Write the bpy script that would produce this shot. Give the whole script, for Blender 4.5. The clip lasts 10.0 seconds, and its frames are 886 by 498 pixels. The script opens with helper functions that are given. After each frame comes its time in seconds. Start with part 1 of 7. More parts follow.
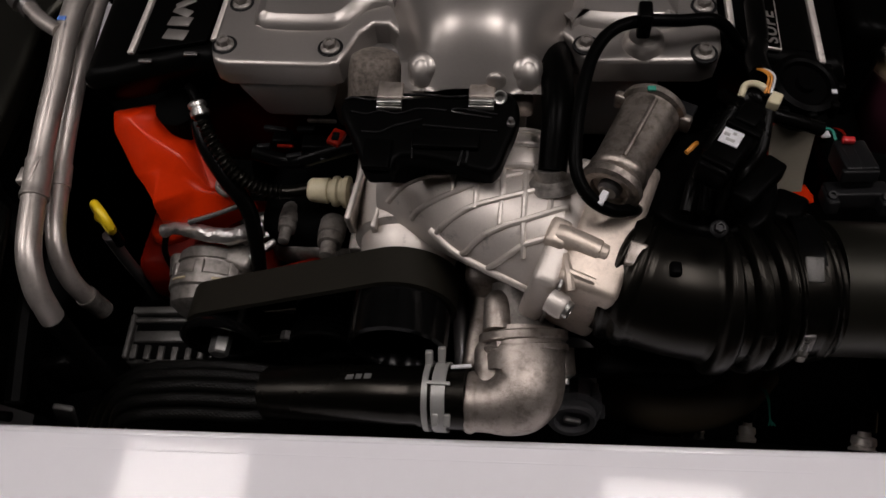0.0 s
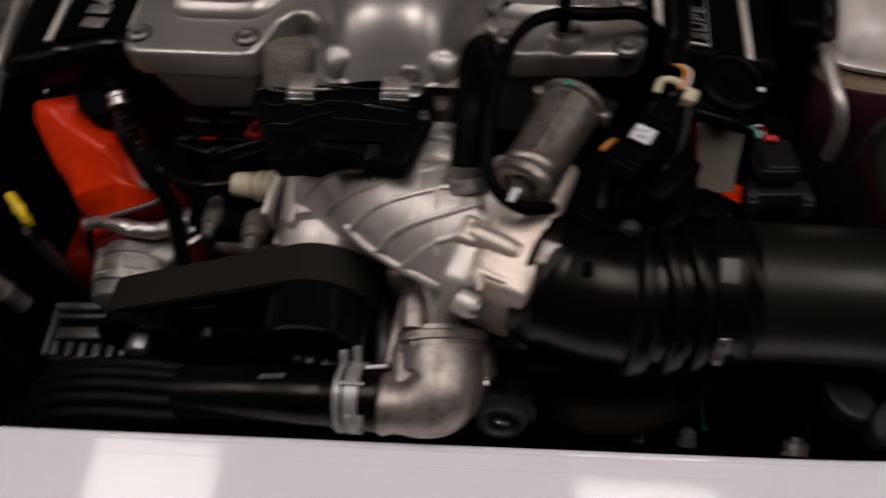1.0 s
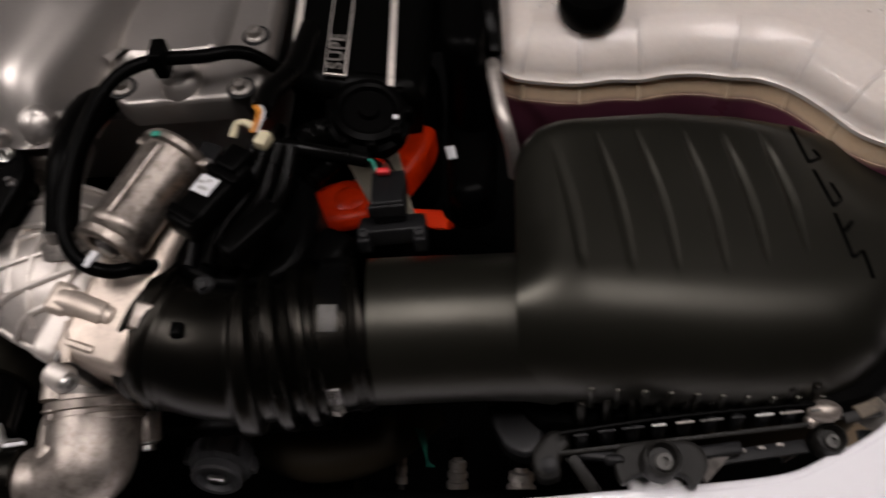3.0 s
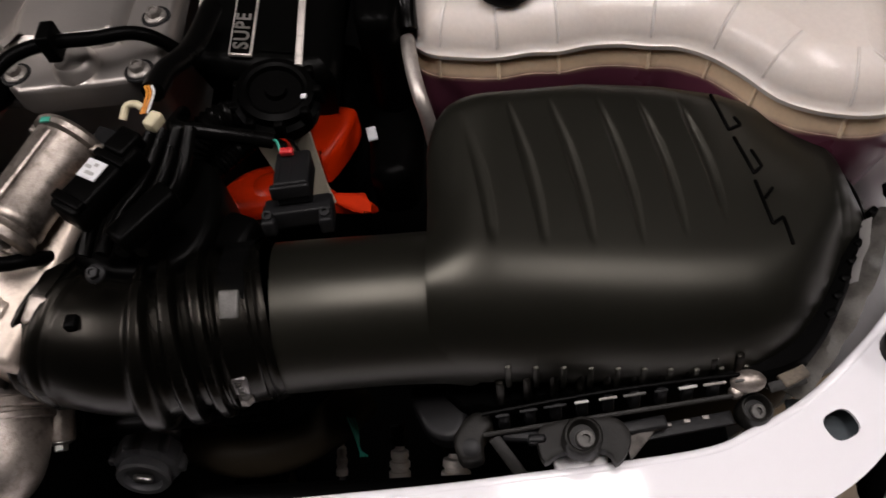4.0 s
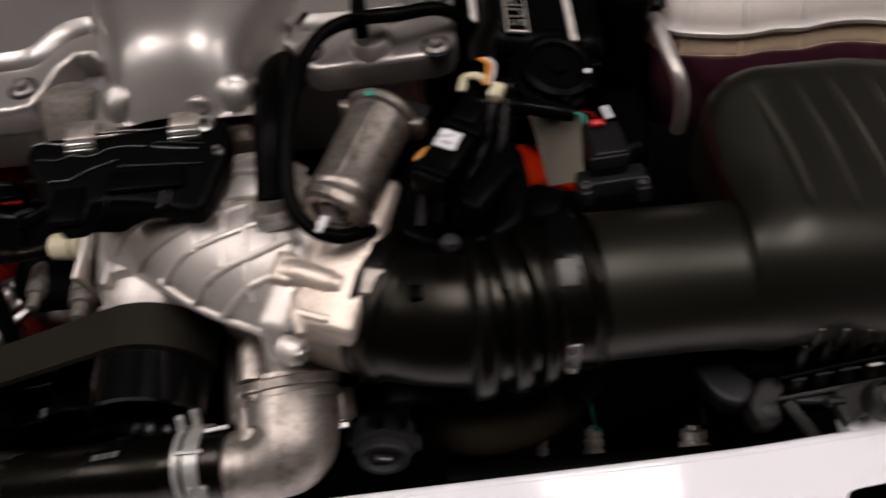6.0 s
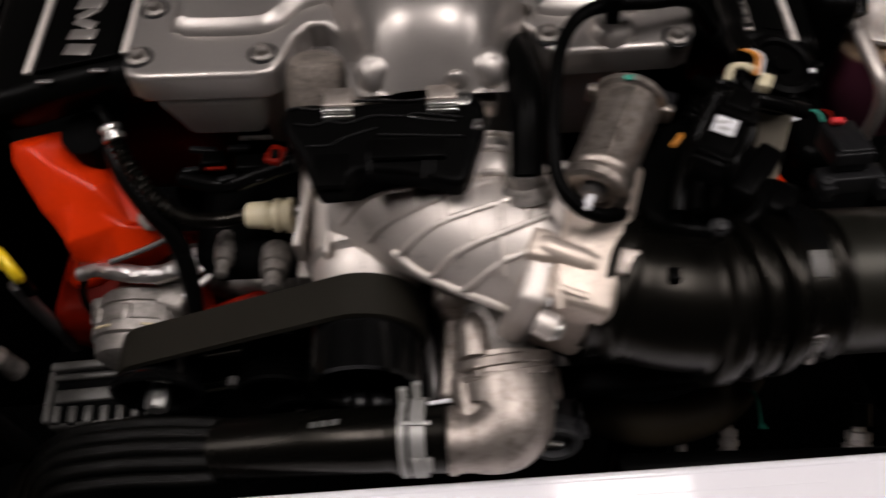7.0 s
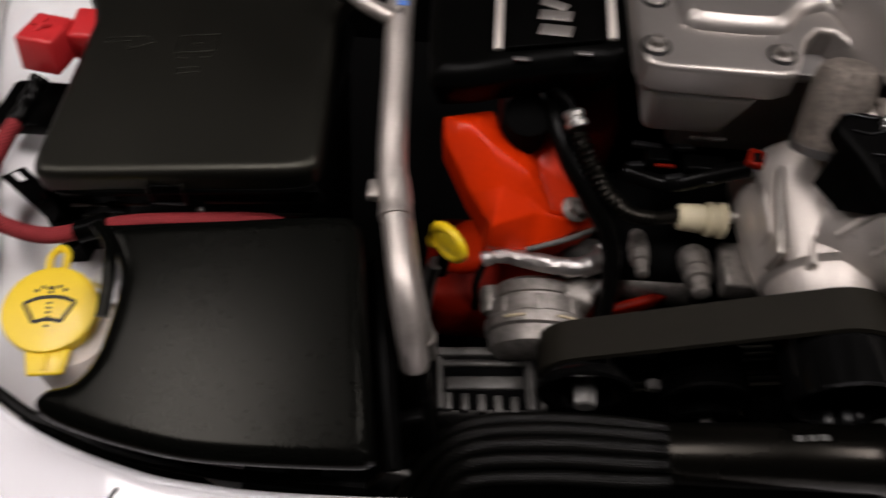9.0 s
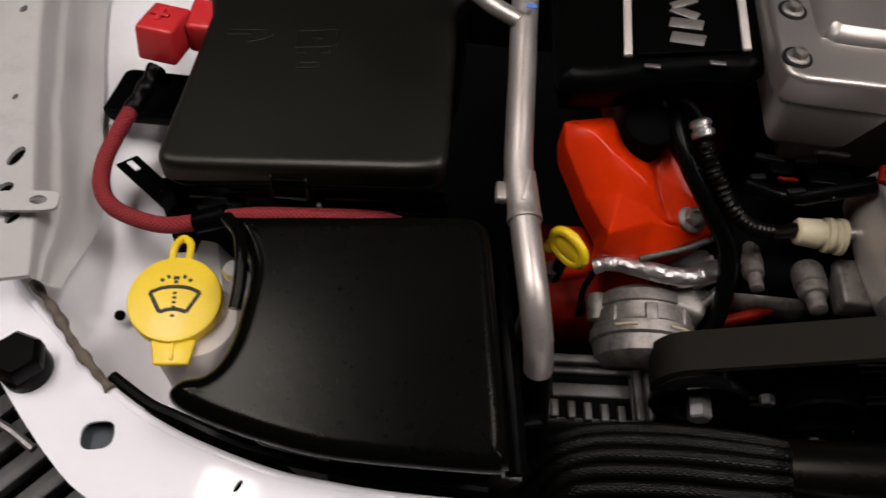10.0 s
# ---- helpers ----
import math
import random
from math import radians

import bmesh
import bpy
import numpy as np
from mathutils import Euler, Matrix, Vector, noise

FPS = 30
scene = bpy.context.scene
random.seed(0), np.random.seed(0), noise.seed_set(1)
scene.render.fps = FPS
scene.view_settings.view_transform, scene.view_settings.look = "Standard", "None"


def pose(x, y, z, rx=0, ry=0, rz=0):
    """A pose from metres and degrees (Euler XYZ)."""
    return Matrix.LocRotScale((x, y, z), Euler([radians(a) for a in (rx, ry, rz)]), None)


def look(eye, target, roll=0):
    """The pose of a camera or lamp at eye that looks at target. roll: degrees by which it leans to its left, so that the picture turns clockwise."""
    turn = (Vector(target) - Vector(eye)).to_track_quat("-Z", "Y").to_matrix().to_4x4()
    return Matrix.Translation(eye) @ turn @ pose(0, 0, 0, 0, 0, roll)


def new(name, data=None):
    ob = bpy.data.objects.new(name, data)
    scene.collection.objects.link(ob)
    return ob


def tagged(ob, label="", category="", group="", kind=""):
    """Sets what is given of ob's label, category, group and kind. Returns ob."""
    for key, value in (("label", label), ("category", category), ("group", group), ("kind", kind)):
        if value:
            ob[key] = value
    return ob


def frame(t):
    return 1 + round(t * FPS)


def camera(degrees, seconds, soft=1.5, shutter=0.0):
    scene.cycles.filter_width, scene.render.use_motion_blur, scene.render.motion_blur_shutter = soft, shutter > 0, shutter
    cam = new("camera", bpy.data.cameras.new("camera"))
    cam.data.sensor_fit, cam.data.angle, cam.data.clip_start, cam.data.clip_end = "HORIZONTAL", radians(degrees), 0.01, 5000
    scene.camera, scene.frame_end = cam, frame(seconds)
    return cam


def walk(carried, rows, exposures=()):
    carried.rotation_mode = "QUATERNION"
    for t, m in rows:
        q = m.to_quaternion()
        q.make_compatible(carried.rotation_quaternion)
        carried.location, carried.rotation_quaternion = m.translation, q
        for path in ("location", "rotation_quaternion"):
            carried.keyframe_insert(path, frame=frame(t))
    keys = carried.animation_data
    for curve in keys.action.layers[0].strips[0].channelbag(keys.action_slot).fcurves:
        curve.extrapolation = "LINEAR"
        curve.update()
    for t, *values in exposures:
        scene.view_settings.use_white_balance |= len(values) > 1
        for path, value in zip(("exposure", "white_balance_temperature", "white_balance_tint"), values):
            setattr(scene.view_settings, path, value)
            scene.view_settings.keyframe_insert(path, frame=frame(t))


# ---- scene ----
cam = camera(57.0, 10.0, 1.5, 0.95)
PATH = [
    (0, (0.035, 0.021, 1.49), (-0.177, 1.052, -0.211), -7.1),
    (0.5, (0.045, 0.025, 1.484), (-0.17, 1.051, -0.219), -5.3),
    (1, (0.089, 0.034, 1.472), (-0.1, 1.065, -0.231), -5.4),
    (1.5, (0.163, 0.051, 1.463), (-0.014, 1.078, -0.245), -8.4),
    (2, (0.202, 0.054, 1.455), (0.047, 1.099, -0.243), -6.6),
    (2.5, (0.27, 0.063, 1.451), (0.099, 1.117, -0.24), -7.6),
    (3, (0.35, 0.091, 1.443), (0.157, 1.136, -0.251), -10.7),
    (4.5, (0.395, 0.089, 1.414), (0.291, 1.124, -0.294), -9.1),
    (5, (0.329, 0.08, 1.418), (0.263, 1.114, -0.293), -8.0),
    (5.5, (0.249, 0.079, 1.427), (0.169, 1.115, -0.281), -9.6),
    (7, (-0.001, 0.063, 1.438), (-0.025, 1.118, -0.261), -2.8),
    (7.5, (-0.096, 0.056, 1.429), (-0.082, 1.12, -0.264), -0.6),
    (8, (-0.192, 0.047, 1.425), (-0.164, 1.128, -0.257), 2.6),
    (8.5, (-0.277, 0.05, 1.42), (-0.252, 1.134, -0.261), 3.7),
    (9, (-0.361, 0.054, 1.413), (-0.321, 1.145, -0.263), 5.9),
    (9.5, (-0.414, 0.053, 1.405), (-0.393, 1.139, -0.274), 7.0),
    (10, (-0.441, 0.05, 1.405), (-0.43, 1.146, -0.268), 6.9),
]
EXPOSURES = [(t, s, 6600, 15) for t, s in ((0.0, -0.51), (0.8, -0.52), (1.5, -0.46), (2.5, -0.25), (3.2, 0.03), (4.5, 0.26), (5.5, 0.15), (7.0, 0.06), (8.2, -0.06), (9.0, 0.18), (10.0, 0.18))]
walk(cam, [(t, look(eye, target, roll)) for t, eye, target, roll in PATH], EXPOSURES)

from mathutils.geometry import tessellate_polygon

# ---- world and light ----
world = bpy.data.worlds.new("world")
scene.world = world
world.use_nodes = True
world.node_tree.nodes["Background"].inputs[0].default_value = (0.9, 0.93, 1.0, 1)
world.node_tree.nodes["Background"].inputs[1].default_value = 0.01
LAMP_W = 18.0
CEILING = 3.3


# ---- materials ----
def mat(name, color, rough=0.5, metal=0.0, bump=0.0, scale=200.0, vary=0.12, coat=0.0, wear=0.0, wear_color=None,
        trans=0.0, alpha_sub=0.0, weave=None, fine=900.0, spec=0.5, tint=None):
    """Procedural surface: two scales of noise in colour and roughness, fine relief, optional wear or weave."""
    m = bpy.data.materials.new(name)
    m.use_nodes = True
    nt = m.node_tree
    n, l = nt.nodes, nt.links
    b = n["Principled BSDF"]
    geo = n.new("ShaderNodeNewGeometry")
    big = n.new("ShaderNodeTexNoise")
    big.inputs["Scale"].default_value = scale * 0.12
    big.inputs["Detail"].default_value = 5
    small = n.new("ShaderNodeTexNoise")
    small.inputs["Scale"].default_value = scale * 4
    small.inputs["Detail"].default_value = 3
    for t in (big, small):
        l.new(geo.outputs["Position"], t.inputs["Vector"])
    mix = n.new("ShaderNodeMix")
    mix.data_type = "RGBA"
    add = n.new("ShaderNodeMath")
    add.operation = "MULTIPLY_ADD"
    add.inputs[1].default_value = 0.6
    l.new(big.outputs["Fac"], add.inputs[0])
    half = n.new("ShaderNodeMath")
    half.operation = "MULTIPLY"
    half.inputs[1].default_value = 0.4
    l.new(small.outputs["Fac"], half.inputs[0])
    l.new(half.outputs[0], add.inputs[2])
    l.new(add.outputs[0], mix.inputs["Factor"])
    lo = tuple(c * (1 - vary * 2.2) for c in color)
    hi = tuple(min(1, c * (1 + vary * 2.2)) for c in color)
    mix.inputs[6].default_value, mix.inputs[7].default_value = (*lo, 1), (*hi, 1)
    out = mix.outputs[2]
    if wear > 0:
        spot = n.new("ShaderNodeTexNoise")
        spot.inputs["Scale"].default_value = scale * 0.35
        spot.inputs["Detail"].default_value = 8
        spot.inputs["Roughness"].default_value = 0.7
        l.new(geo.outputs["Position"], spot.inputs["Vector"])
        ramp = n.new("ShaderNodeValToRGB")
        ramp.color_ramp.elements[0].position = 0.62 - 0.2 * wear
        ramp.color_ramp.elements[1].position = 0.72
        l.new(spot.outputs["Fac"], ramp.inputs[0])
        m2 = n.new("ShaderNodeMix")
        m2.data_type = "RGBA"
        l.new(ramp.outputs[0], m2.inputs["Factor"])
        l.new(out, m2.inputs[6])
        m2.inputs[7].default_value = (*(wear_color or tuple(c * 0.55 for c in color)), 1)
        out = m2.outputs[2]
    rr = n.new("ShaderNodeMapRange")
    rr.inputs[3].default_value, rr.inputs[4].default_value = max(0.03, rough - 0.1), min(1, rough + 0.1)
    l.new(big.outputs["Fac"], rr.inputs[0])
    l.new(rr.outputs[0], b.inputs["Roughness"])
    b.inputs["Metallic"].default_value = metal
    b.inputs["Specular IOR Level"].default_value = spec
    b.inputs["Coat Weight"].default_value = coat
    if tint:
        b.inputs["Specular Tint"].default_value = (*tint, 1)
    b.inputs["Coat Roughness"].default_value = 0.06
    if trans:
        b.inputs["Transmission Weight"].default_value = trans
    if alpha_sub:
        b.inputs["Subsurface Weight"].default_value = alpha_sub
        b.inputs["Subsurface Radius"].default_value = (0.03, 0.025, 0.02)
        b.inputs["Subsurface Scale"].default_value = 0.4
    if weave:
        uv = n.new("ShaderNodeTexCoord")
        sx, sy = weave
        waves = []
        for ang in (45, -45):
            mp = n.new("ShaderNodeMapping")
            mp.inputs["Scale"].default_value = (sx, sy, 1)
            mp.inputs["Rotation"].default_value = (0, 0, radians(ang))
            l.new(uv.outputs["UV"], mp.inputs["Vector"])
            w = n.new("ShaderNodeTexWave")
            w.inputs["Scale"].default_value = 1.0
            w.inputs["Distortion"].default_value = 0.6
            w.inputs["Detail Scale"].default_value = 2
            l.new(mp.outputs[0], w.inputs["Vector"])
            waves.append(w)
        mx = n.new("ShaderNodeMath")
        mx.operation = "MAXIMUM"
        l.new(waves[0].outputs["Fac"], mx.inputs[0])
        l.new(waves[1].outputs["Fac"], mx.inputs[1])
        m3 = n.new("ShaderNodeMix")
        m3.data_type = "RGBA"
        l.new(mx.outputs[0], m3.inputs["Factor"])
        m3.inputs[6].default_value = (*tuple(c * (0.35 if max(color) > 0.1 else 0.06) for c in color), 1)
        l.new(out, m3.inputs[7])
        out = m3.outputs[2]
        bp = n.new("ShaderNodeBump")
        bp.inputs["Strength"].default_value = 0.8
        bp.inputs["Distance"].default_value = 0.0005
        l.new(mx.outputs[0], bp.inputs["Height"])
        l.new(bp.outputs[0], b.inputs["Normal"])
    elif bump > 0:
        fn = n.new("ShaderNodeTexNoise")
        fn.inputs["Scale"].default_value = fine
        fn.inputs["Detail"].default_value = 4
        l.new(geo.outputs["Position"], fn.inputs["Vector"])
        bp = n.new("ShaderNodeBump")
        bp.inputs["Strength"].default_value = bump
        bp.inputs["Distance"].default_value = 0.22 / fine
        l.new(fn.outputs["Fac"], bp.inputs["Height"])
        l.new(bp.outputs[0], b.inputs["Normal"])
    l.new(out, b.inputs["Base Color"])
    return m


SILVER = mat("satin_silver_paint", (0.375, 0.348, 0.325), 0.38, 0.80, 0.06, 120, 0.06, 0.0)
CASTING = mat("cast_aluminium", (0.66, 0.610, 0.565), 0.50, 0.70, 0.25, 160, 0.1, wear=0.15, wear_color=(0.35, 0.32, 0.295), fine=1500)
ROUGHCAST = mat("sand_cast_aluminium", (0.40, 0.352, 0.315), 0.42, 0.80, 0.8, 300, 0.25, wear=0.75, wear_color=(0.17, 0.145, 0.127), fine=700)
BODYCAST = mat("pale_cast_aluminium", (0.58, 0.50, 0.43), 0.44, 0.65, 0.5, 300, 0.18, wear=0.6, wear_color=(0.36, 0.30, 0.25), fine=900)
DULLCAST = mat("stained_cast_aluminium", (0.28, 0.258, 0.238), 0.46, 0.7, 0.7, 320, 0.25, wear=0.85, wear_color=(0.11, 0.10, 0.09), fine=800)
MOTORCAST = mat("brownish_mottled_aluminium", (0.37, 0.325, 0.288), 0.38, 0.88, 0.6, 350, 0.30, wear=0.95, wear_color=(0.095, 0.080, 0.068), fine=700)
# Lighter, glossier black that makes rib edges show as thin highlights.
EDGEBLACK = mat("highlight_edge_black", (0.004, 0.004, 0.004), 0.25, 0.0, 0.1, 150, 0.3, spec=0.55)
GREYCASE = mat("grey_painted_casting", (0.45, 0.443, 0.425), 0.5, 0.3, 0.25, 150, 0.08, fine=1600, spec=0.3)
ALTGREY = mat("dull_grey_casting", (0.10, 0.097, 0.092), 0.5, 0.5, 0.6, 220, 0.25, wear=0.6, wear_color=(0.045, 0.043, 0.04), fine=700, spec=0.3)
CANMETAL = mat("textured_grey_can", (0.25, 0.215, 0.185), 0.55, 0.5, 1.0, 700, 0.35, wear=1.0, wear_color=(0.075, 0.064, 0.054), fine=450)
TUBING = mat("aluminium_tubing", (0.46, 0.420, 0.388), 0.40, 0.75, 0.2, 140, 0.14, wear=0.5, wear_color=(0.33, 0.297, 0.272), fine=500)
STEEL = mat("zinc_steel", (0.55, 0.54, 0.52), 0.32, 0.95, 0.1, 200, 0.12, wear=0.3, wear_color=(0.3, 0.28, 0.25))
DARKSTEEL = mat("dark_steel", (0.2, 0.19, 0.185), 0.4, 0.8, 0.15, 200, 0.2)
FOIL = mat("crumpled_foil", (0.60, 0.575, 0.56), 0.46, 1.0, 0.30, 120, 0.15, fine=260)
BLACK = mat("black_plastic", (0.0013, 0.00125, 0.0012), 0.34, 0.0, 0.25, 120, 0.2, fine=2400, spec=0.024)
BLACKTOP = mat("grained_black_plastic", (0.0026, 0.0025, 0.0020), 0.42, 0.0, 0.25, 60, 0.3, wear=0.15, wear_color=(0.0036, 0.0034, 0.0028), fine=2600, spec=0.42, tint=(1.0, 0.98, 0.82))
DUCTBLACK = mat("smooth_black_moulding", (0.0018, 0.0019, 0.0016), 0.20, 0.0, 0.2, 40, 0.3, wear=0.15, wear_color=(0.0026, 0.0026, 0.0022), fine=2600, spec=0.068, tint=(1.0, 0.98, 0.88))
COILBLACK = mat("matt_black_moulding", (0.0013, 0.0013, 0.0012), 0.34, 0.0, 0.4, 60, 0.3, fine=2600, spec=0.04)
BOXPLASTIC = mat("charcoal_plastic", (0.0054, 0.0053, 0.0040), 0.36, 0.0, 0.10, 60, 0.25, wear=0.1, wear_color=(0.006, 0.0056, 0.0045), fine=2200, spec=0.46, tint=(1.0, 0.96, 0.83))
GLOSSBLACK = mat("gloss_black_paint", (0.002, 0.002, 0.002), 0.18, 0.0, 0.05, 100, 0.2, 0.03, spec=0.10)
BOOTRUBBER = mat("ribbed_boot_rubber", (0.0016, 0.0015, 0.0012), 0.28, 0.0, 0.12, 90, 0.3, wear=0.2, wear_color=(0.004, 0.0036, 0.003), fine=1500, spec=0.20, tint=(1.0, 0.92, 0.80))
RUBBER = mat("black_rubber", (0.0017, 0.0016, 0.0015), 0.28, 0.0, 0.2, 100, 0.25, fine=1500, spec=0.075)
BELT = mat("belt_rubber", (0.0118, 0.0106, 0.0078), 0.6, 0.0, 0.3, 150, 0.2, wear=0.2, wear_color=(0.006, 0.0054, 0.004), fine=2500, spec=0.08)
# Near-black that stands for shade deep in the bay and in openings.
VOID = mat("shade_black", (0.0015, 0.0015, 0.0015), 0.9, 0.0, 0.2, 60, 0.3, spec=0.05)
STAINGREY = mat("stained_grey_plastic", (0.010, 0.0093, 0.0082), 0.48, 0.0, 0.5, 220, 0.3, wear=0.7, wear_color=(0.008, 0.0074, 0.0066), fine=700, spec=0.22)
DARKGREY = mat("dark_grey_plastic", (0.0075, 0.0075, 0.008), 0.42, 0.0, 0.25, 100, 0.2, wear=0.25, fine=1800, spec=0.18)
WHITE = mat("white_car_paint", (0.83, 0.82, 0.855), 0.5, 0.0, 0.02, 25, 0.012, 0.75, spec=0.3)
WHITEIN = mat("white_body_primer", (0.80, 0.79, 0.80), 0.4, 0.0, 0.04, 30, 0.03, 1.0, wear=0.05, wear_color=(0.7, 0.69, 0.68), spec=0.3)
# Darker copy of the white primer; the rail's shade is in the colour.
RAILW = mat("shaded_white_primer", (0.45, 0.44, 0.425), 0.42, 0.0, 0.06, 30, 0.04, 0.5, wear=0.05, wear_color=(0.38, 0.37, 0.355), spec=0.3)
ORANGE = mat("orange_engine_paint", (0.66, 0.030, 0.001), 0.33, 0.0, 0.06, 60, 0.10, 0.0, wear=0.12, wear_color=(0.50, 0.020, 0.001), fine=500, spec=0.35)
# Darker copy of the orange paint, with shade put into the colour.
ORANGEDARK = mat("shaded_red_paint", (0.14, 0.005, 0.001), 0.45, 0.0, 0.3, 60, 0.15, 0.0, fine=260, spec=0.08)
HOSEPRINT = mat("worn_print", (0.075, 0.075, 0.072), 0.6)
YELLOW = mat("yellow_plastic", (0.82, 0.58, 0.012), 0.4, 0.0, 0.08, 90, 0.05, 0.1)
INK = mat("dark_ink", (0.02, 0.018, 0.012), 0.6)
RED = mat("red_plastic", (0.55, 0.025, 0.028), 0.38, 0.0, 0.1, 90, 0.08, 0.1)
REDBRAID = mat("red_braid", (0.27, 0.028, 0.032), 0.75, weave=(115, 5), spec=0.2)
BLACKBRAID = mat("black_braid", (0.0040, 0.0039, 0.0034), 0.34, weave=(78, 5), spec=0.17)
IVORY = mat("ivory_plastic", (0.57, 0.51, 0.35), 0.42, 0.0, 0.08, 120, 0.1, spec=0.3)
BEIGE = mat("beige_plastic", (0.42, 0.38, 0.30), 0.5, 0.0, 0.1, 120, 0.08)
CLEAR = mat("milky_plastic", (0.60, 0.545, 0.50), 0.40, 0.0, 0.12, 70, 0.08, 0.25, alpha_sub=0.35, fine=160)
AMBERWALL = mat("amber_tinted_plastic", (0.72, 0.54, 0.37), 0.3, 0.0, 0.1, 70, 0.1, 0.15, alpha_sub=0.3, fine=200)
STICKER = mat("white_label", (0.66, 0.66, 0.68), 0.5, spec=0.3)
PRINT = mat("faint_print", (0.34, 0.34, 0.33), 0.6)
CREAM = mat("cream_gasket", (0.5, 0.42, 0.28), 0.6, 0.0, 0.2)
CLAMP = mat("coated_clamp_steel", (0.36, 0.355, 0.34), 0.4, 0.5, 0.1, 150, 0.1)
BRONZE = mat("brown_hose", (0.032, 0.025, 0.016), 0.5, 0.0, 0.2, spec=0.12)
GREEN = mat("green_plastic", (0.02, 0.25, 0.18), 0.5)
BLUE = mat("blue_paint_mark", (0.08, 0.2, 0.6), 0.5)
AMBER = mat("amber_wire", (0.62, 0.24, 0.03), 0.5)
LINER = mat("crinkled_grey_liner", (0.17, 0.16, 0.145), 0.42, 0.0, 0.6, 150, 0.3, wear=0.6, wear_color=(0.07, 0.064, 0.056), fine=140)
GREYPLATE = mat("blue_grey_plastic", (0.075, 0.09, 0.10), 0.5, 0.0, 0.1, 80, 0.1, spec=0.2)
SLATGREY = mat("grey_moulded_plastic", (0.10, 0.10, 0.098), 0.45, 0.0, 0.2, 80, 0.12, wear=0.3, spec=0.3)
MUD = mat("dirty_brown_seal", (0.11, 0.088, 0.064), 0.7, 0.0, 0.7, 200, 0.3, wear=0.7, wear_color=(0.05, 0.042, 0.034), fine=300)
FLOORM = mat("showroom_floor", (0.24, 0.17, 0.10), 0.35, 0.0, 0.05, 4, 0.15)
WALLM = mat("grey_wall_paint", (0.05, 0.0485, 0.0475), 0.8, 0.0, 0.1, 6, 0.05)
CEILM = mat("dark_ceiling", (0.06, 0.06, 0.06), 0.9, 0.0, 0.2, 8, 0.05)


def filled_to(m, liquid, level, soft):
    """Let a translucent wall show the liquid that stands behind it up to a level."""
    n, l = m.node_tree.nodes, m.node_tree.links
    b = n["Principled BSDF"]
    wall = b.inputs["Base Color"].links[0].from_socket
    geo, split, wave = n.new("ShaderNodeNewGeometry"), n.new("ShaderNodeSeparateXYZ"), n.new("ShaderNodeTexNoise")
    wave.inputs["Scale"].default_value = 45
    l.new(geo.outputs["Position"], split.inputs[0])
    l.new(geo.outputs["Position"], wave.inputs["Vector"])
    add = n.new("ShaderNodeMath")
    add.operation = "MULTIPLY_ADD"
    add.inputs[1].default_value = 0.006
    l.new(wave.outputs["Fac"], add.inputs[0])
    l.new(split.outputs["Z"], add.inputs[2])
    rng = n.new("ShaderNodeMapRange")
    rng.interpolation_type = "SMOOTHSTEP"
    rng.inputs[1].default_value, rng.inputs[2].default_value = level + 0.003 - soft, level + 0.003 + soft
    l.new(add.outputs[0], rng.inputs[0])
    mix = n.new("ShaderNodeMix")
    mix.data_type = "RGBA"
    l.new(rng.outputs[0], mix.inputs["Factor"])
    mix.inputs[6].default_value = (*liquid, 1)
    l.new(wall, mix.inputs[7])
    l.new(mix.outputs[2], b.inputs["Base Color"])


def glow_material(name, color, strength):
    m = bpy.data.materials.new(name)
    m.use_nodes = True
    b = m.node_tree.nodes["Principled BSDF"]
    b.inputs["Base Color"].default_value = (0.8, 0.8, 0.8, 1)
    b.inputs["Emission Color"].default_value = (*color, 1)
    b.inputs["Emission Strength"].default_value = strength
    return m


filled_to(AMBERWALL, (0.150, 0.042, 0.072), 0.930, 0.0045)


# ---- mesh tools ----
def finish(bm, angle=38):
    bmesh.ops.recalc_face_normals(bm, faces=bm.faces[:])
    lim = radians(angle)
    for f in bm.faces:
        f.smooth = f.material_index == 0
        f.material_index = 0
    for e in bm.edges:
        if len(e.link_faces) == 2:
            e.smooth = e.calc_face_angle(0.0) < lim


def thing(name, at, label, category, group="", kind=""):
    ob = new(name)
    ob.location = at
    ob.empty_display_size = 0.02
    return tagged(ob, label, category, group, kind)


def root_of(ob):
    while ob.parent:
        ob = ob.parent
    return ob


def part(name, bm, material, parent, label="", angle=38):
    """One mesh, given in world coordinates, as a part of a thing or of a part."""
    finish(bm, angle)
    me = bpy.data.meshes.new(name)
    bm.to_mesh(me)
    bm.free()
    me.materials.append(material)
    ob = new(name, me)
    if parent is not None:
        me.transform(Matrix.Translation(-root_of(parent).location))
        ob.parent = parent
    return tagged(ob, label)


def solo(name, bm, material, label, category, group="", kind="", at=None, angle=38):
    """A thing that is one mesh, its origin at its base."""
    finish(bm, angle)
    me = bpy.data.meshes.new(name)
    bm.to_mesh(me)
    bm.free()
    me.materials.append(material)
    ob = new(name, me)
    if at is None:
        co = [v.co for v in me.vertices]
        at = Vector((sum(c.x for c in co) / len(co), sum(c.y for c in co) / len(co), min(c.z for c in co)))
    me.transform(Matrix.Translation(-Vector(at)))
    ob.location = at
    return tagged(ob, label, category, group, kind)


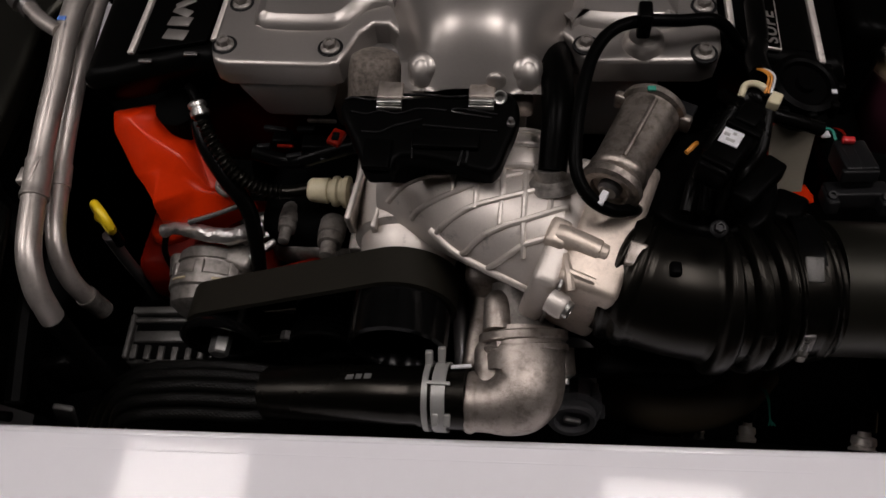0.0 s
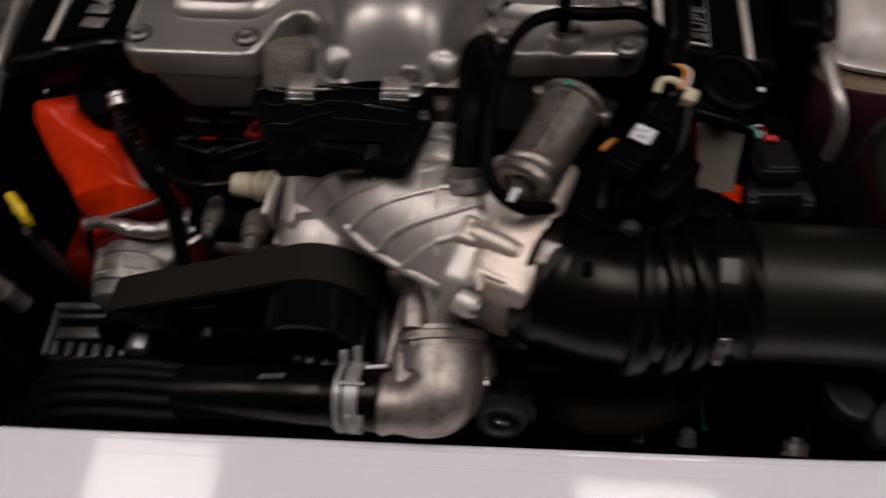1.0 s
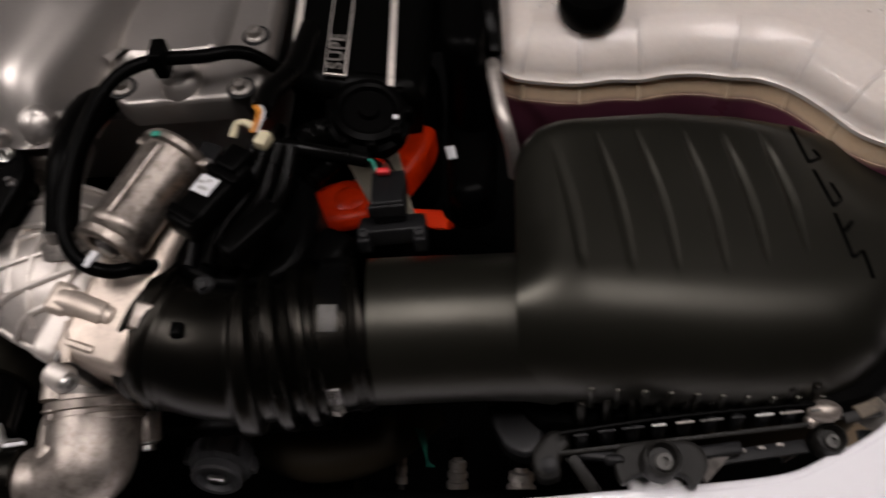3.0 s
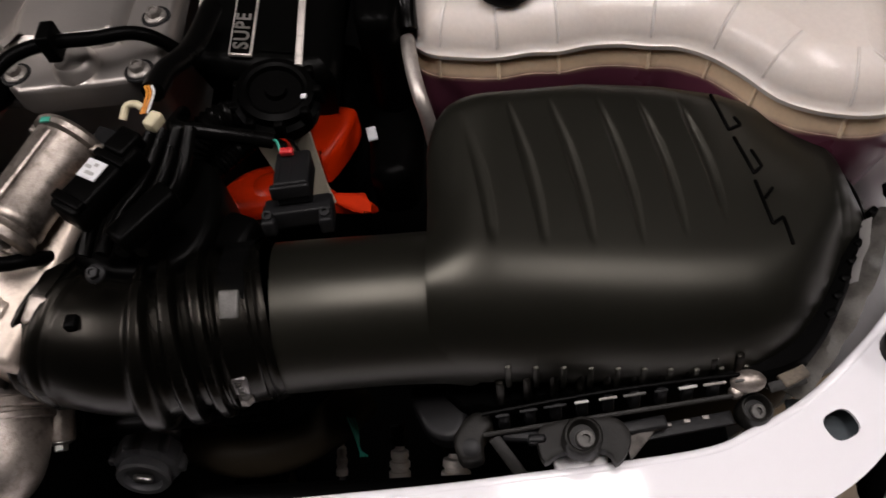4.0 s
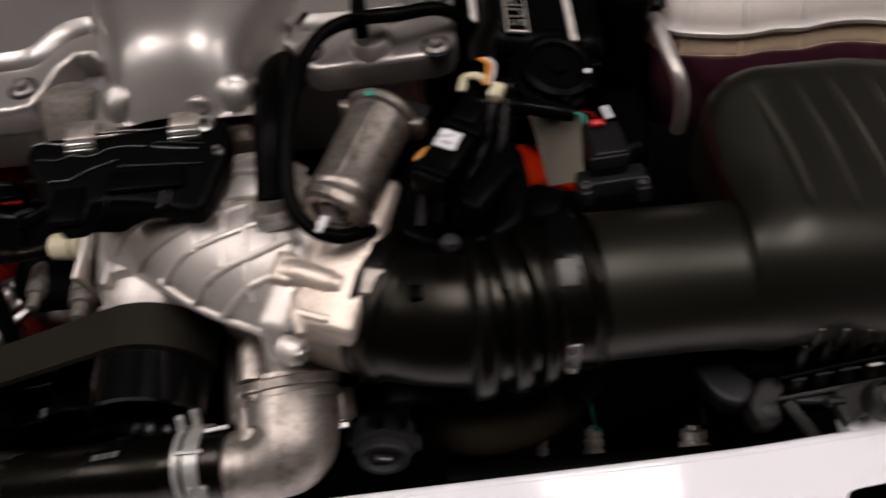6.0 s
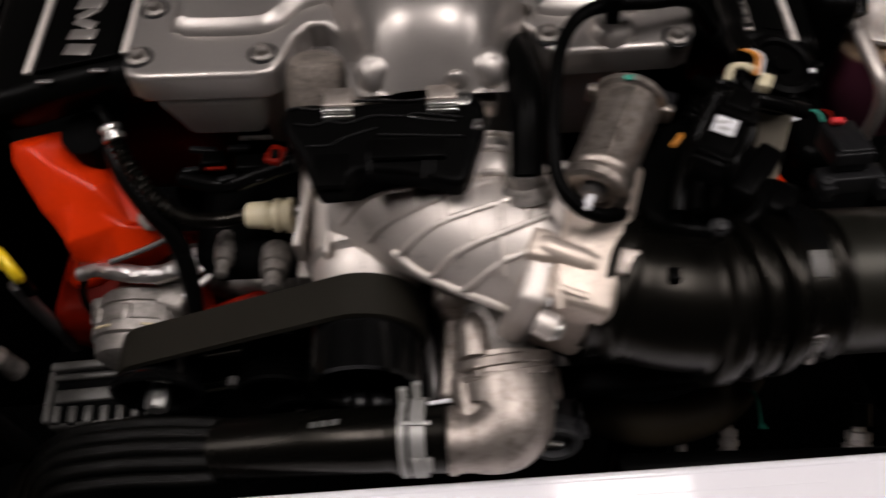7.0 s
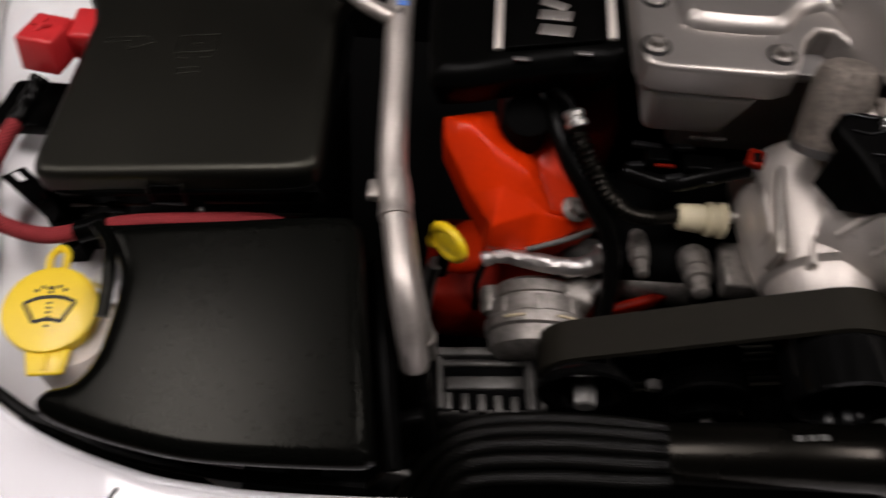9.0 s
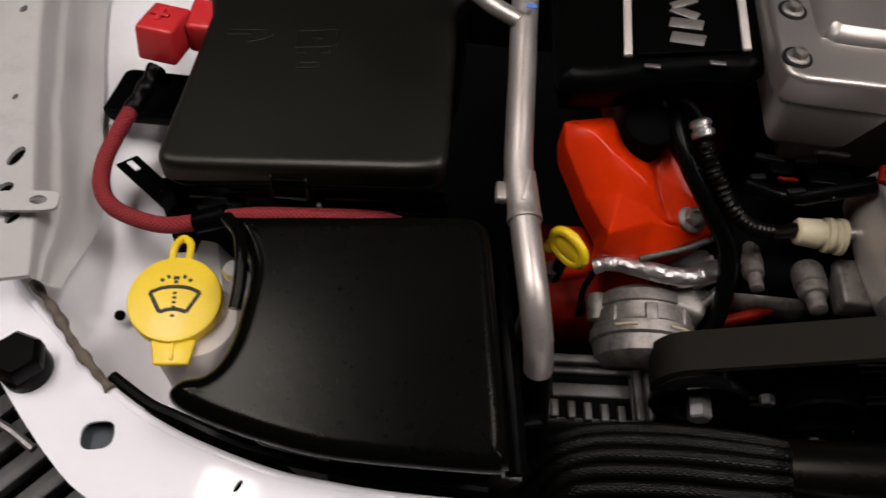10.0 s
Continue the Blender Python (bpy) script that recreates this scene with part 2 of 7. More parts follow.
def smooth_path(pts, n=8, closed=False):
    """Catmull-Rom through the points, n steps between each two."""
    p = [Vector(q) for q in pts]
    out = []
    m = len(p)
    for i in range(m if closed else m - 1):
        a, b = p[i], p[(i + 1) % m]
        z = p[i - 1] if (closed or i) else a * 2 - b
        c = p[(i + 2) % m] if (closed or i + 2 < m) else b * 2 - a
        for k in range(n):
            t = k / n
            out.append(0.5 * (2 * a + (b - z) * t + (2 * z - 5 * a + 4 * b - c) * t * t + (3 * a - z - 3 * b + c) * t ** 3))
    if not closed:
        out.append(p[-1])
    return out


def sweep(pts, r, seg=14, n=8, bm=None, flat=1.0, up=None, caps=True):
    """A tube along a smooth path. r: a radius or a function of 0..1. flat squeezes it along up."""
    bm = bm or bmesh.new()
    uvl = bm.loops.layers.uv.verify()
    path = smooth_path(pts, n) if n > 1 else [Vector(q) for q in pts]
    m = len(path)
    rings, lens, total = [], [0.0], 0.0
    for i in range(1, m):
        total += (path[i] - path[i - 1]).length
        lens.append(total)
    tan = [(path[min(i + 1, m - 1)] - path[max(i - 1, 0)]).normalized() for i in range(m)]
    nrm = Vector(up) if up else Vector((0.13, 0.21, 0.97))
    nrm = (nrm - tan[0] * nrm.dot(tan[0])).normalized()
    for i in range(m):
        nrm = (nrm - tan[i] * nrm.dot(tan[i])).normalized()
        bi = tan[i].cross(nrm)
        rad = r(lens[i] / total) if callable(r) else r
        rings.append([bm.verts.new(path[i] + rad * (math.cos(a) * bi + flat * math.sin(a) * nrm))
                      for a in (2 * math.pi * k / seg for k in range(seg))])
    for i in range(m - 1):
        for k in range(seg):
            q = (k + 1) % seg
            f = bm.faces.new((rings[i][k], rings[i][q], rings[i + 1][q], rings[i + 1][k]))
            for lp, (uu, vv) in zip(f.loops, ((lens[i], k), (lens[i], k + 1), (lens[i + 1], k + 1), (lens[i + 1], k))):
                lp[uvl].uv = (uu, vv / seg)
    if caps:
        bm.faces.new(rings[0][::-1])
        bm.faces.new(rings[-1])
    return bm


def lathe(p0, axis, profile, seg=32, bm=None, cap0=True, cap1=True):
    """A turned shape: profile of (distance along axis, radius) from p0."""
    bm = bm or bmesh.new()
    ax = Vector(axis).normalized()
    n = ax.orthogonal().normalized()
    b = ax.cross(n)
    rings = []
    for s, r in profile:
        c = Vector(p0) + ax * s
        if r < 1e-6:
            rings.append([bm.verts.new(c)])
        else:
            rings.append([bm.verts.new(c + r * (math.cos(a) * n + math.sin(a) * b))
                          for a in (2 * math.pi * k / seg for k in range(seg))])
    for u, w in zip(rings, rings[1:]):
        for k in range(seg):
            q = (k + 1) % seg
            fs = [u[k % len(u)], u[q % len(u)], w[q % len(w)], w[k % len(w)]]
            fs = list(dict.fromkeys(fs))
            if len(fs) > 2:
                bm.faces.new(fs)
    if cap0 and len(rings[0]) > 2:
        bm.faces.new(rings[0][::-1])
    if cap1 and len(rings[-1]) > 2:
        bm.faces.new(rings[-1])
    return bm


def ease(t):
    t = max(0.0, min(1.0, t))
    return t * t * (3 - 2 * t)


def basis(axis, up=(0, 0, 1)):
    """A turn whose z is axis and whose y leans to up."""
    z = Vector(axis).normalized()
    y = Vector(up) - z * Vector(up).dot(z)
    y = y.normalized() if y.length > 1e-4 else z.orthogonal().normalized()
    x = y.cross(z)
    return Matrix((x, y, z)).transposed().to_4x4()


def rbox(c, size, bevel=0.003, rot=None, bm=None, seg=3, taper=1.0):
    """A box with rounded edges; taper scales its top."""
    bm = bm or bmesh.new()
    res = bmesh.ops.create_cube(bm, size=1)
    vs = res["verts"]
    for v in vs:
        k = taper if v.co.z > 0 else 1.0
        v.co = Vector((v.co.x * size[0] * k, v.co.y * size[1] * k, v.co.z * size[2]))
    if bevel > 0:
        es = list({e for v in vs for e in v.link_edges})
        out = bmesh.ops.bevel(bm, geom=es, offset=bevel, segments=seg, affect="EDGES", profile=0.5)
        vs = list({v for f in out["faces"] for v in f.verts} | {v for v in vs if v.is_valid})
    m = Matrix.Translation(Vector(c)) @ (rot or Matrix())
    bmesh.ops.transform(bm, matrix=m, verts=vs)
    return bm


def inset_ring(ring, d):
    """Move a closed 2-D ring inwards by d along its normals."""
    m = len(ring)
    area = sum(ring[i].x * ring[(i + 1) % m].y - ring[(i + 1) % m].x * ring[i].y for i in range(m))
    s = 1 if area > 0 else -1
    out = []
    for i in range(m):
        t = (ring[(i + 1) % m] - ring[i - 1])
        t = Vector((t.x, t.y)).normalized()
        out.append(Vector((ring[i].x - s * t.y * d, ring[i].y + s * t.x * d, 0)))
    for _ in range(24):
        crossed = False
        for i in range(m):
            k = (i + 1) % m
            if (out[k] - out[i]).dot(ring[k] - ring[i]) < -1e-12:
                out[i] = (out[i] + out[k]) / 2
                out[k] = out[i].copy()
                crossed = True
        if not crossed:
            break
    return out


def dome(outline, top, profile, n=6, bm=None, sharp=False, close_bottom=True):
    """A moulded body over a closed outline (x, y). profile: (inset, drop below top) from the rim up to the top face."""
    bm = bm or bmesh.new()
    ring = [Vector((p[0], p[1], 0)) for p in outline]
    ring = ring if sharp else smooth_path(ring, n, True)
    zt = top if callable(top) else (lambda x, y: top)
    rings = []
    for d, drop in profile:
        r2 = inset_ring(ring, d) if d else ring
        rings.append([bm.verts.new((p.x, p.y, zt(p.x, p.y) - drop)) for p in r2])
    m = len(ring)
    for u, w in zip(rings, rings[1:]):
        for k in range(m):
            q = (k + 1) % m
            bm.faces.new((u[k], u[q], w[q], w[k]))
    if close_bottom:
        bm.faces.new(rings[0][::-1])
    top_ring = rings[-1]
    for tri in tessellate_polygon([[Vector((v.co.x, v.co.y, 0)) for v in top_ring]]):
        ids = [top_ring[k] for k in tri]
        if len(set(ids)) == 3:
            f = bm.faces.new(ids)
            f.material_index = 1
    return bm


def rounded(r, h, steps=5):
    """Rim profile: a wall of height h under a quarter round of radius r."""
    out = [(0.0, h)]
    for k in range(steps + 1):
        a = math.pi / 2 * k / steps
        out.append((r * (1 - math.cos(a)), r * (1 - math.sin(a))))
    return out + [(r + 0.0025, 0.0)]


def tucked(r, h, under, steps=5):
    """Rim profile whose wall draws in below a quarter round."""
    return [(under, h)] + rounded(r, h, steps)[1:]


def plate(outline, holes, z0, z1, bm=None):
    """A flat plate between two heights with openings through it."""
    bm = bm or bmesh.new()
    edges = []
    for loop in [outline] + list(holes):
        vs = [bm.verts.new((p[0], p[1], z1)) for p in loop]
        edges += [bm.edges.new((vs[i], vs[(i + 1) % len(vs)])) for i in range(len(vs))]
    res = bmesh.ops.triangle_fill(bm, edges=edges, use_beauty=True, use_dissolve=False)
    faces = [g for g in res["geom"] if isinstance(g, bmesh.types.BMFace)]
    ext = bmesh.ops.extrude_face_region(bm, geom=faces)
    for g in ext["geom"]:
        if isinstance(g, bmesh.types.BMVert):
            g.co.z = z0
    return bm


def circle(cx, cy, r, n=20, sx=1.0, sy=1.0, turn=0.0, square=2.0):
    out = []
    for k in range(n):
        a = 2 * math.pi * k / n
        c, s = math.cos(a), math.sin(a)
        x = math.copysign(abs(c) ** (2 / square), c) * r * sx
        y = math.copysign(abs(s) ** (2 / square), s) * r * sy
        ct, st = math.cos(radians(turn)), math.sin(radians(turn))
        out.append((cx + x * ct - y * st, cy + x * st + y * ct))
    return out


def blob(c, size, bm=None, seg=20):
    bm = bm or bmesh.new()
    res = bmesh.ops.create_uvsphere(bm, u_segments=seg, v_segments=seg // 2, radius=1)
    for v in res["verts"]:
        v.co = Vector((v.co.x * size[0] + c[0], v.co.y * size[1] + c[1], v.co.z * size[2] + c[2]))
    return bm


BOLTS = {}


def bolt_mesh(kind, r, material):
    key = (kind, round(r, 4), material.name)
    if key in BOLTS:
        return BOLTS[key]
    bm = bmesh.new()
    if kind == "flange":
        lathe((0, 0, 0), (0, 0, 1), [(0, r * 1.0), (r * 0.12, r * 1.0), (r * 0.22, r * 0.9), (r * 0.3, r * 0.72)], 24, bm)
        lathe((0, 0, r * 0.28), (0, 0, 1), [(0, r * 0.68), (r * 0.5, r * 0.68), (r * 0.62, r * 0.58), (r * 0.62, r * 0.36), (r * 0.45, r * 0.3)], 6, bm)
    elif kind == "socket":
        lathe((0, 0, 0), (0, 0, 1), [(0, r), (r * 0.75, r), (r * 0.9, r * 0.88), (r * 0.9, r * 0.5), (r * 0.35, r * 0.48)], 24, bm)
    else:
        lathe((0, 0, 0), (0, 0, 1), [(0, r), (r * 1.1, r), (r * 1.3, r * 0.85), (r * 1.3, 0)], 6, bm)
    finish(bm, 30)
    me = bpy.data.meshes.new("bolt")
    bm.to_mesh(me)
    bm.free()
    me.materials.append(material)
    BOLTS[key] = me
    return me


def bolt(parent, at, axis=(0, 0, 1), r=0.008, kind="flange", material=None, name="bolt"):
    ob = new(name, bolt_mesh(kind, r, material or STEEL))
    m = Matrix.Translation(Vector(at)) @ basis(axis, (0.3, 0.9, 0.1))
    if parent is not None:
        ob.parent = parent
        m = Matrix.Translation(-root_of(parent).location) @ m
    ob.matrix_basis = m
    return ob


def bar(parent, name, a, b, width, thick, material, up=(0, 0, 1), bevel=0.0008, label=""):
    """A flat rounded bar from a to b lying against the surface whose normal is up."""
    a, b = Vector(a), Vector(b)
    d = b - a
    y = d.normalized()
    z = (Vector(up) - y * Vector(up).dot(y)).normalized()
    rot = Matrix((y.cross(z), y, z)).transposed().to_4x4()
    return part(name, rbox((a + b) / 2, (width, d.length, thick), bevel, rot, seg=2), material, parent, label)


# ---- room ----
floor = solo("floor", plate([(-5, -6), (5, -6), (5, 5), (-5, 5)], [], -0.1, 0.0), FLOORM, "tan polished showroom floor under the car", "floor", kind="structure", at=(0, 0, 0))
# Unseen walls and ceiling close the room, kept dark to limit bounced light.
for nm, c, s in (("wall_north", (0, 5.1, 1.65), (10.4, 0.2, 3.3)), ("wall_south", (0, -6.1, 1.65), (10.4, 0.2, 3.3)),
                 ("wall_west", (-5.1, -0.5, 1.65), (0.2, 10.98, 3.3)), ("wall_east", (5.1, -0.5, 1.65), (0.2, 10.98, 3.3))):
    solo(nm, rbox(c, s, 0), WALLM, "plain dark grey wall, unseen, closing the room", "wall", kind="structure")
solo("ceiling", rbox((0, -0.5, CEILING + 0.1), (10.4, 11.2, 0.2), 0), CEILM, "plain dark ceiling, unseen, closing the room", "ceiling", kind="structure")


def ceiling_light(x, y, w, d, watts):
    """A flush panel: frame, diffuser, and the lamp that is its light."""
    t = thing("ceiling_light", (x, y, CEILING), "white rectangular ceiling light panel, switched on", "ceiling light", "ceiling light panels")
    fr = bmesh.new()
    for cx, cy, sx, sy in ((0, d / 2 + 0.02, w + 0.08, 0.04), (0, -d / 2 - 0.02, w + 0.08, 0.04), (w / 2 + 0.02, 0, 0.04, d), (-w / 2 - 0.02, 0, 0.04, d)):
        rbox((x + cx, y + cy, CEILING - 0.015), (sx, sy, 0.03), 0.004, bm=fr, seg=1)
    part("frame", fr, WALLM, t)
    part("diffuser", rbox((x, y, CEILING - 0.008), (w, d, 0.008), 0), GLOW, t)
    data = bpy.data.lights.new("panel_lamp", "AREA")
    data.shape, data.size, data.size_y, data.energy = "RECTANGLE", w, d, watts
    data.color = (1.0, 0.955, 0.93)
    lamp = new("panel_lamp", data)
    lamp.parent = t
    lamp.matrix_basis = Matrix.Translation((0, 0, -0.02))


GLOW = glow_material("light_diffuser", (1.0, 0.96, 0.93), 6.0)
for lx, ly in ((-3.07, 0.36), (-1.24, 0.36), (0.59, 0.36), (2.42, 0.36)):
    ceiling_light(lx, ly, 0.49, 1.1, LAMP_W)

# ---- car body ----
PZ = 0.87
car = thing("car_body", (0, 0.2, 0.0), "white car front end with its engine bay open", "car body")
inner = [(-0.80, 0.40), (-0.767, 0.351), (-0.705, 0.297), (-0.652, 0.256), (-0.607, 0.233), (-0.557, 0.217), (-0.503, 0.208), (-0.39, 0.206),
         (-0.02, 0.221), (0.30, 0.235), (0.40, 0.242), (0.513, 0.252), (0.553, 0.265), (0.595, 0.286), (0.644, 0.325), (0.682, 0.363), (0.73, 0.42)]
outer = [(0.775, 0.40), (0.70, 0.312), (0.652, 0.264), (0.618, 0.234), (0.584, 0.214), (0.53, 0.185), (0.42, 0.15), (0.2, 0.112), (-0.05, 0.10), (-0.3, 0.105), (-0.5, 0.13),
         (-0.60, 0.158), (-0.647, 0.183), (-0.671, 0.198), (-0.714, 0.236), (-0.765, 0.29), (-0.83, 0.37)]
fall = lambda x: 0.09 * max(0.0, -0.575 - x) + 0.05 * max(0.0, x - 0.60)
edge_in = smooth_path([(x, y, 0) for x, y in inner], 5)
edge_out = smooth_path([(x, y, 0) for x, y in outer], 5)
holes = [circle(-0.655, 0.2255, 0.0102, 20, 1.12, 0.98, 10, 2.8), circle(0.611, 0.267, 0.0101, 20, 1.12, 0.98, 25, 2.8),
         circle(-0.553, 0.200, 0.0045, 12, 0.4, 1.0, -25, 3), circle(-0.2, 0.13, 0.009), circle(0.437, 0.1945, 0.017, 20, 2.0, 0.9, 6, 6)]
bm = plate([(p.x, p.y) for p in edge_in] + [(p.x, p.y) for p in edge_out], holes, PZ - 0.0025, PZ)
for v in bm.verts:
    v.co.z -= fall(v.co.x)
support = part("radiator_support", bm, WHITE, car, "glossy white painted cross panel")
part("rolled_edge", sweep([(p.x, p.y - 0.001, PZ - 0.0035 - fall(p.x)) for p in edge_in], 0.0042, 10, 1), WHITE, support)
part("panel_step", sweep([(p.x + 0.001, p.y - 0.014, PZ - 0.0005) for p in edge_in[36:-36]], 0.0011, 8, 1, flat=0.6), WHITE, support)
for hx, hy in ((-0.655, 0.230), (0.611, 0.272)):
    part("hole_backing", rbox((hx, hy, PZ - 0.024), (0.05, 0.045, 0.004), 0.001), GREYPLATE, support, "blue grey plastic behind the hole")
lip = bmesh.new()
for ring, dn in ((edge_in, 0.035), (edge_out, 0.06)):
    vs = [(lip.verts.new((p.x, p.y, PZ - 0.003 - fall(p.x))), lip.verts.new((p.x, p.y, PZ - dn - fall(p.x)))) for p in ring]
    for a, b in zip(vs, vs[1:]):
        lip.faces.new((a[0], b[0], b[1], a[1]))
part("turned_flange", lip, WHITE, support)

# inner fenders: curved sheet from the top rail down into the bay
def fender(name, side, rows, material, label):
    bm = bmesh.new()
    grid = []
    for y, prof in rows:
        grid.append([bm.verts.new((side * x, y, z)) for x, z in prof])
    for a, b in zip(grid, grid[1:]):
        for k in range(len(a) - 1):
            bm.faces.new((a[k], a[k + 1], b[k + 1], b[k]))
    bmesh.ops.subdivide_edges(bm, edges=bm.edges[:], cuts=2, use_grid_fill=True, smooth=0.7)
    bmesh.ops.solidify(bm, geom=bm.faces[:], thickness=0.002)
    return part(name, bm, material, car, label)


fender("inner_fender", -1, [(0.27, [(0.80, 0.865), (0.71, 0.82), (0.655, 0.80), (0.58, 0.785), (0.52, 0.62)]),
                            (0.42, [(0.86, 0.86), (0.765, 0.838), (0.72, 0.830), (0.63, 0.81), (0.54, 0.62)]),
                            (0.60, [(0.90, 0.86), (0.815, 0.842), (0.77, 0.838), (0.68, 0.825), (0.58, 0.62)]),
                            (0.95, [(0.94, 0.86), (0.87, 0.842), (0.82, 0.840), (0.72, 0.83), (0.62, 0.62)])], WHITEIN, "white painted inner wing sheet")
fender("inner_fender", 1, [(0.36, [(0.82, 0.85), (0.745, 0.84), (0.70, 0.80), (0.67, 0.72), (0.62, 0.55)]),
                           (0.48, [(0.84, 0.90), (0.76, 0.90), (0.715, 0.87), (0.69, 0.78), (0.62, 0.55)]),
                           (0.95, [(0.88, 0.91), (0.80, 0.91), (0.75, 0.88), (0.73, 0.78), (0.64, 0.55)])], WHITEIN, "white painted inner wing sheet")
# left rail with punched holes
rail_in = smooth_path([(-0.726, 0.322, 0), (-0.738, 0.363, 0), (-0.757, 0.413, 0), (-0.785, 0.498, 0), (-0.815, 0.597, 0), (-0.838, 0.70, 0), (-0.870, 0.92, 0)], 5)
rail_out = smooth_path([(-0.93, 0.92, 0), (-0.885, 0.70, 0), (-0.862, 0.60, 0), (-0.838, 0.51, 0), (-0.80, 0.41, 0), (-0.768, 0.345, 0), (-0.748, 0.316, 0)], 5)
RAIL_HOLES = [(-0.772, 0.424, 0.0065, 0.75, 1.55, -14), (-0.769, 0.393, 0.0055, 0.9, 1.3, -35), (-0.754, 0.368, 0.0045, 0.9, 1.4, -30), (-0.795, 0.483, 0.003, 0.7, 1.1, -10), (-0.826, 0.584, 0.004, 0.7, 1.2, -10)]
rail_holes = [circle(hx, hy, hr, 14, ha, hb, ht) for hx, hy, hr, ha, hb, ht in RAIL_HOLES]
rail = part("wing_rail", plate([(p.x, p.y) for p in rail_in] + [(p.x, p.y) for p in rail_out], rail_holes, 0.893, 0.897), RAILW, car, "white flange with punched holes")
# Near-black discs paint the shade inside the punched holes.
for hx, hy, hr, ha, hb, ht in RAIL_HOLES:
    part("cavity", lathe((hx, hy, 0.8895), (0, 0, 1), [(0, hr * 2), (0.002, hr * 2)], 16), VOID, rail, "near-black disc painted as the hole's shade")
# pressed wall from the rail down to the wing sheet
WALL = [(-0.003, 0.0), (0.0, 0.0005), (0.0025, -0.001), (0.0042, -0.006), (0.0080, -0.016), (0.0105, -0.021), (0.0135, -0.0215), (0.0160, -0.025), (0.0185, -0.033), (0.0225, -0.042), (0.029, -0.0475), (0.040, -0.051)]
bm = bmesh.new()
rows = []
for i, p in enumerate(rail_in):
    t = (rail_in[min(i + 1, len(rail_in) - 1)] - rail_in[max(i - 1, 0)]).normalized()
    side = Vector((t.y, -t.x, 0))
    f = 0.4 + 0.6 * ease((p.y - 0.31) / 0.10)
    dent = 0.0022 * ease((math.sin(i * 0.55) - 0.75) / 0.2)
    rows.append([bm.verts.new(p + side * f * (o - dent * (0.006 < o < 0.03)) + Vector((0, 0, 0.897 + z * f))) for o, z in WALL])
for a, b in zip(rows, rows[1:]):
    for k in range(len(WALL) - 1):
        bm.faces.new((a[k], a[k + 1], b[k + 1], b[k]))
# Same white paint as the wing sheet, drawn greyer for shade.
part("rail_wall", bm, RAILW, rail, "pressed white wall toned down for shade", 60)
tab = part("tab", plate(circle(-0.745, 0.377, 0.019, 24, 1.30, 0.46, 8, 5), [circle(-0.735, 0.379, 0.0045, 14, 1.4, 0.9, 8)], 0.905, 0.908), RAILW, car, "small white slotted tab")
part("fender_edge", sweep([(-0.93, 0.95, 0.915), (-0.885, 0.66, 0.915), (-0.862, 0.55, 0.91), (-0.80, 0.41, 0.89)], 0.012, 10), WHITE, car)
# Bay surfaces are painted near-black so that they read as shade.
part("bay_floor", plate([(-0.78, 0.12), (0.70, 0.12), (0.74, 1.2), (-0.95, 1.2)], [], 0.40, 0.42), VOID, car, "bay floor painted near-black for shade")
part("firewall", rbox((0, 1.15, 0.72), (1.9, 0.05, 0.64), 0.01), VOID, car, "bulkhead painted near-black for shade")
part("radiator", rbox((0, 0.215, 0.62), (1.0, 0.03, 0.36), 0.004), VOID, car, "radiator core painted near-black for shade")
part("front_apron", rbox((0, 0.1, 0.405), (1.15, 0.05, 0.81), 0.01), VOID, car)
# outer skin beside the panel: grille slats on one side, headlamp on the other
part("dirt_seal", sweep([(-0.737, 0.334, 0.865), (-0.712, 0.311, 0.865), (-0.692, 0.289, 0.865), (-0.675, 0.274, 0.865), (-0.656, 0.258, 0.864)], lambda s: 0.0036 + 0.0014 * math.sin(s * 29) * math.sin(s * 11), 10, 10), MUD, car, "brown dirty sealing strip")
# Flat near-black disc painted as a shaded hole in the sheet.
part("drain_hole", lathe((-0.6833, 0.334, 0.8245), (0.3, 0.1, 1), [(0, 0.0042), (0.002, 0.0042)], 16), VOID, car)
grille = part("grille", rbox((-0.80, 0.20, 0.69), (0.26, 0.24, 0.02), 0.004, Matrix.Rotation(radians(12), 4, "Z")), BLACK, car, "black slatted grille")
for k in range(7):
    part("slat", rbox((-0.672 - 0.026 * k, 0.165 + 0.012 * k, 0.728), (0.017, 0.20, 0.014), 0.003, Matrix.Rotation(radians(-38), 4, "Z"), seg=2), SLATGREY, grille, "grey moulded slat")
part("chrome_trim", sweep([(-0.80, 0.262, 0.795), (-0.752, 0.246, 0.80), (-0.722, 0.230, 0.80)], 0.0035, 8, 5), DARKSTEEL, car, "dark metal trim end")
lamp_r = part("headlamp", blob((0.690, 0.248, 0.775), (0.042, 0.060, 0.035)), GLOSSBLACK, car, "black headlamp housing")
part("lamp_rim", sweep([(0.648, 0.222, 0.795), (0.668, 0.250, 0.803), (0.695, 0.285, 0.800)], 0.003, 8, 5), STEEL, lamp_r, "bright rim")
part("lamp_rim", sweep([(0.660, 0.212, 0.790), (0.683, 0.242, 0.802), (0.708, 0.275, 0.800)], 0.003, 8, 5), GLOSSBLACK, lamp_r)

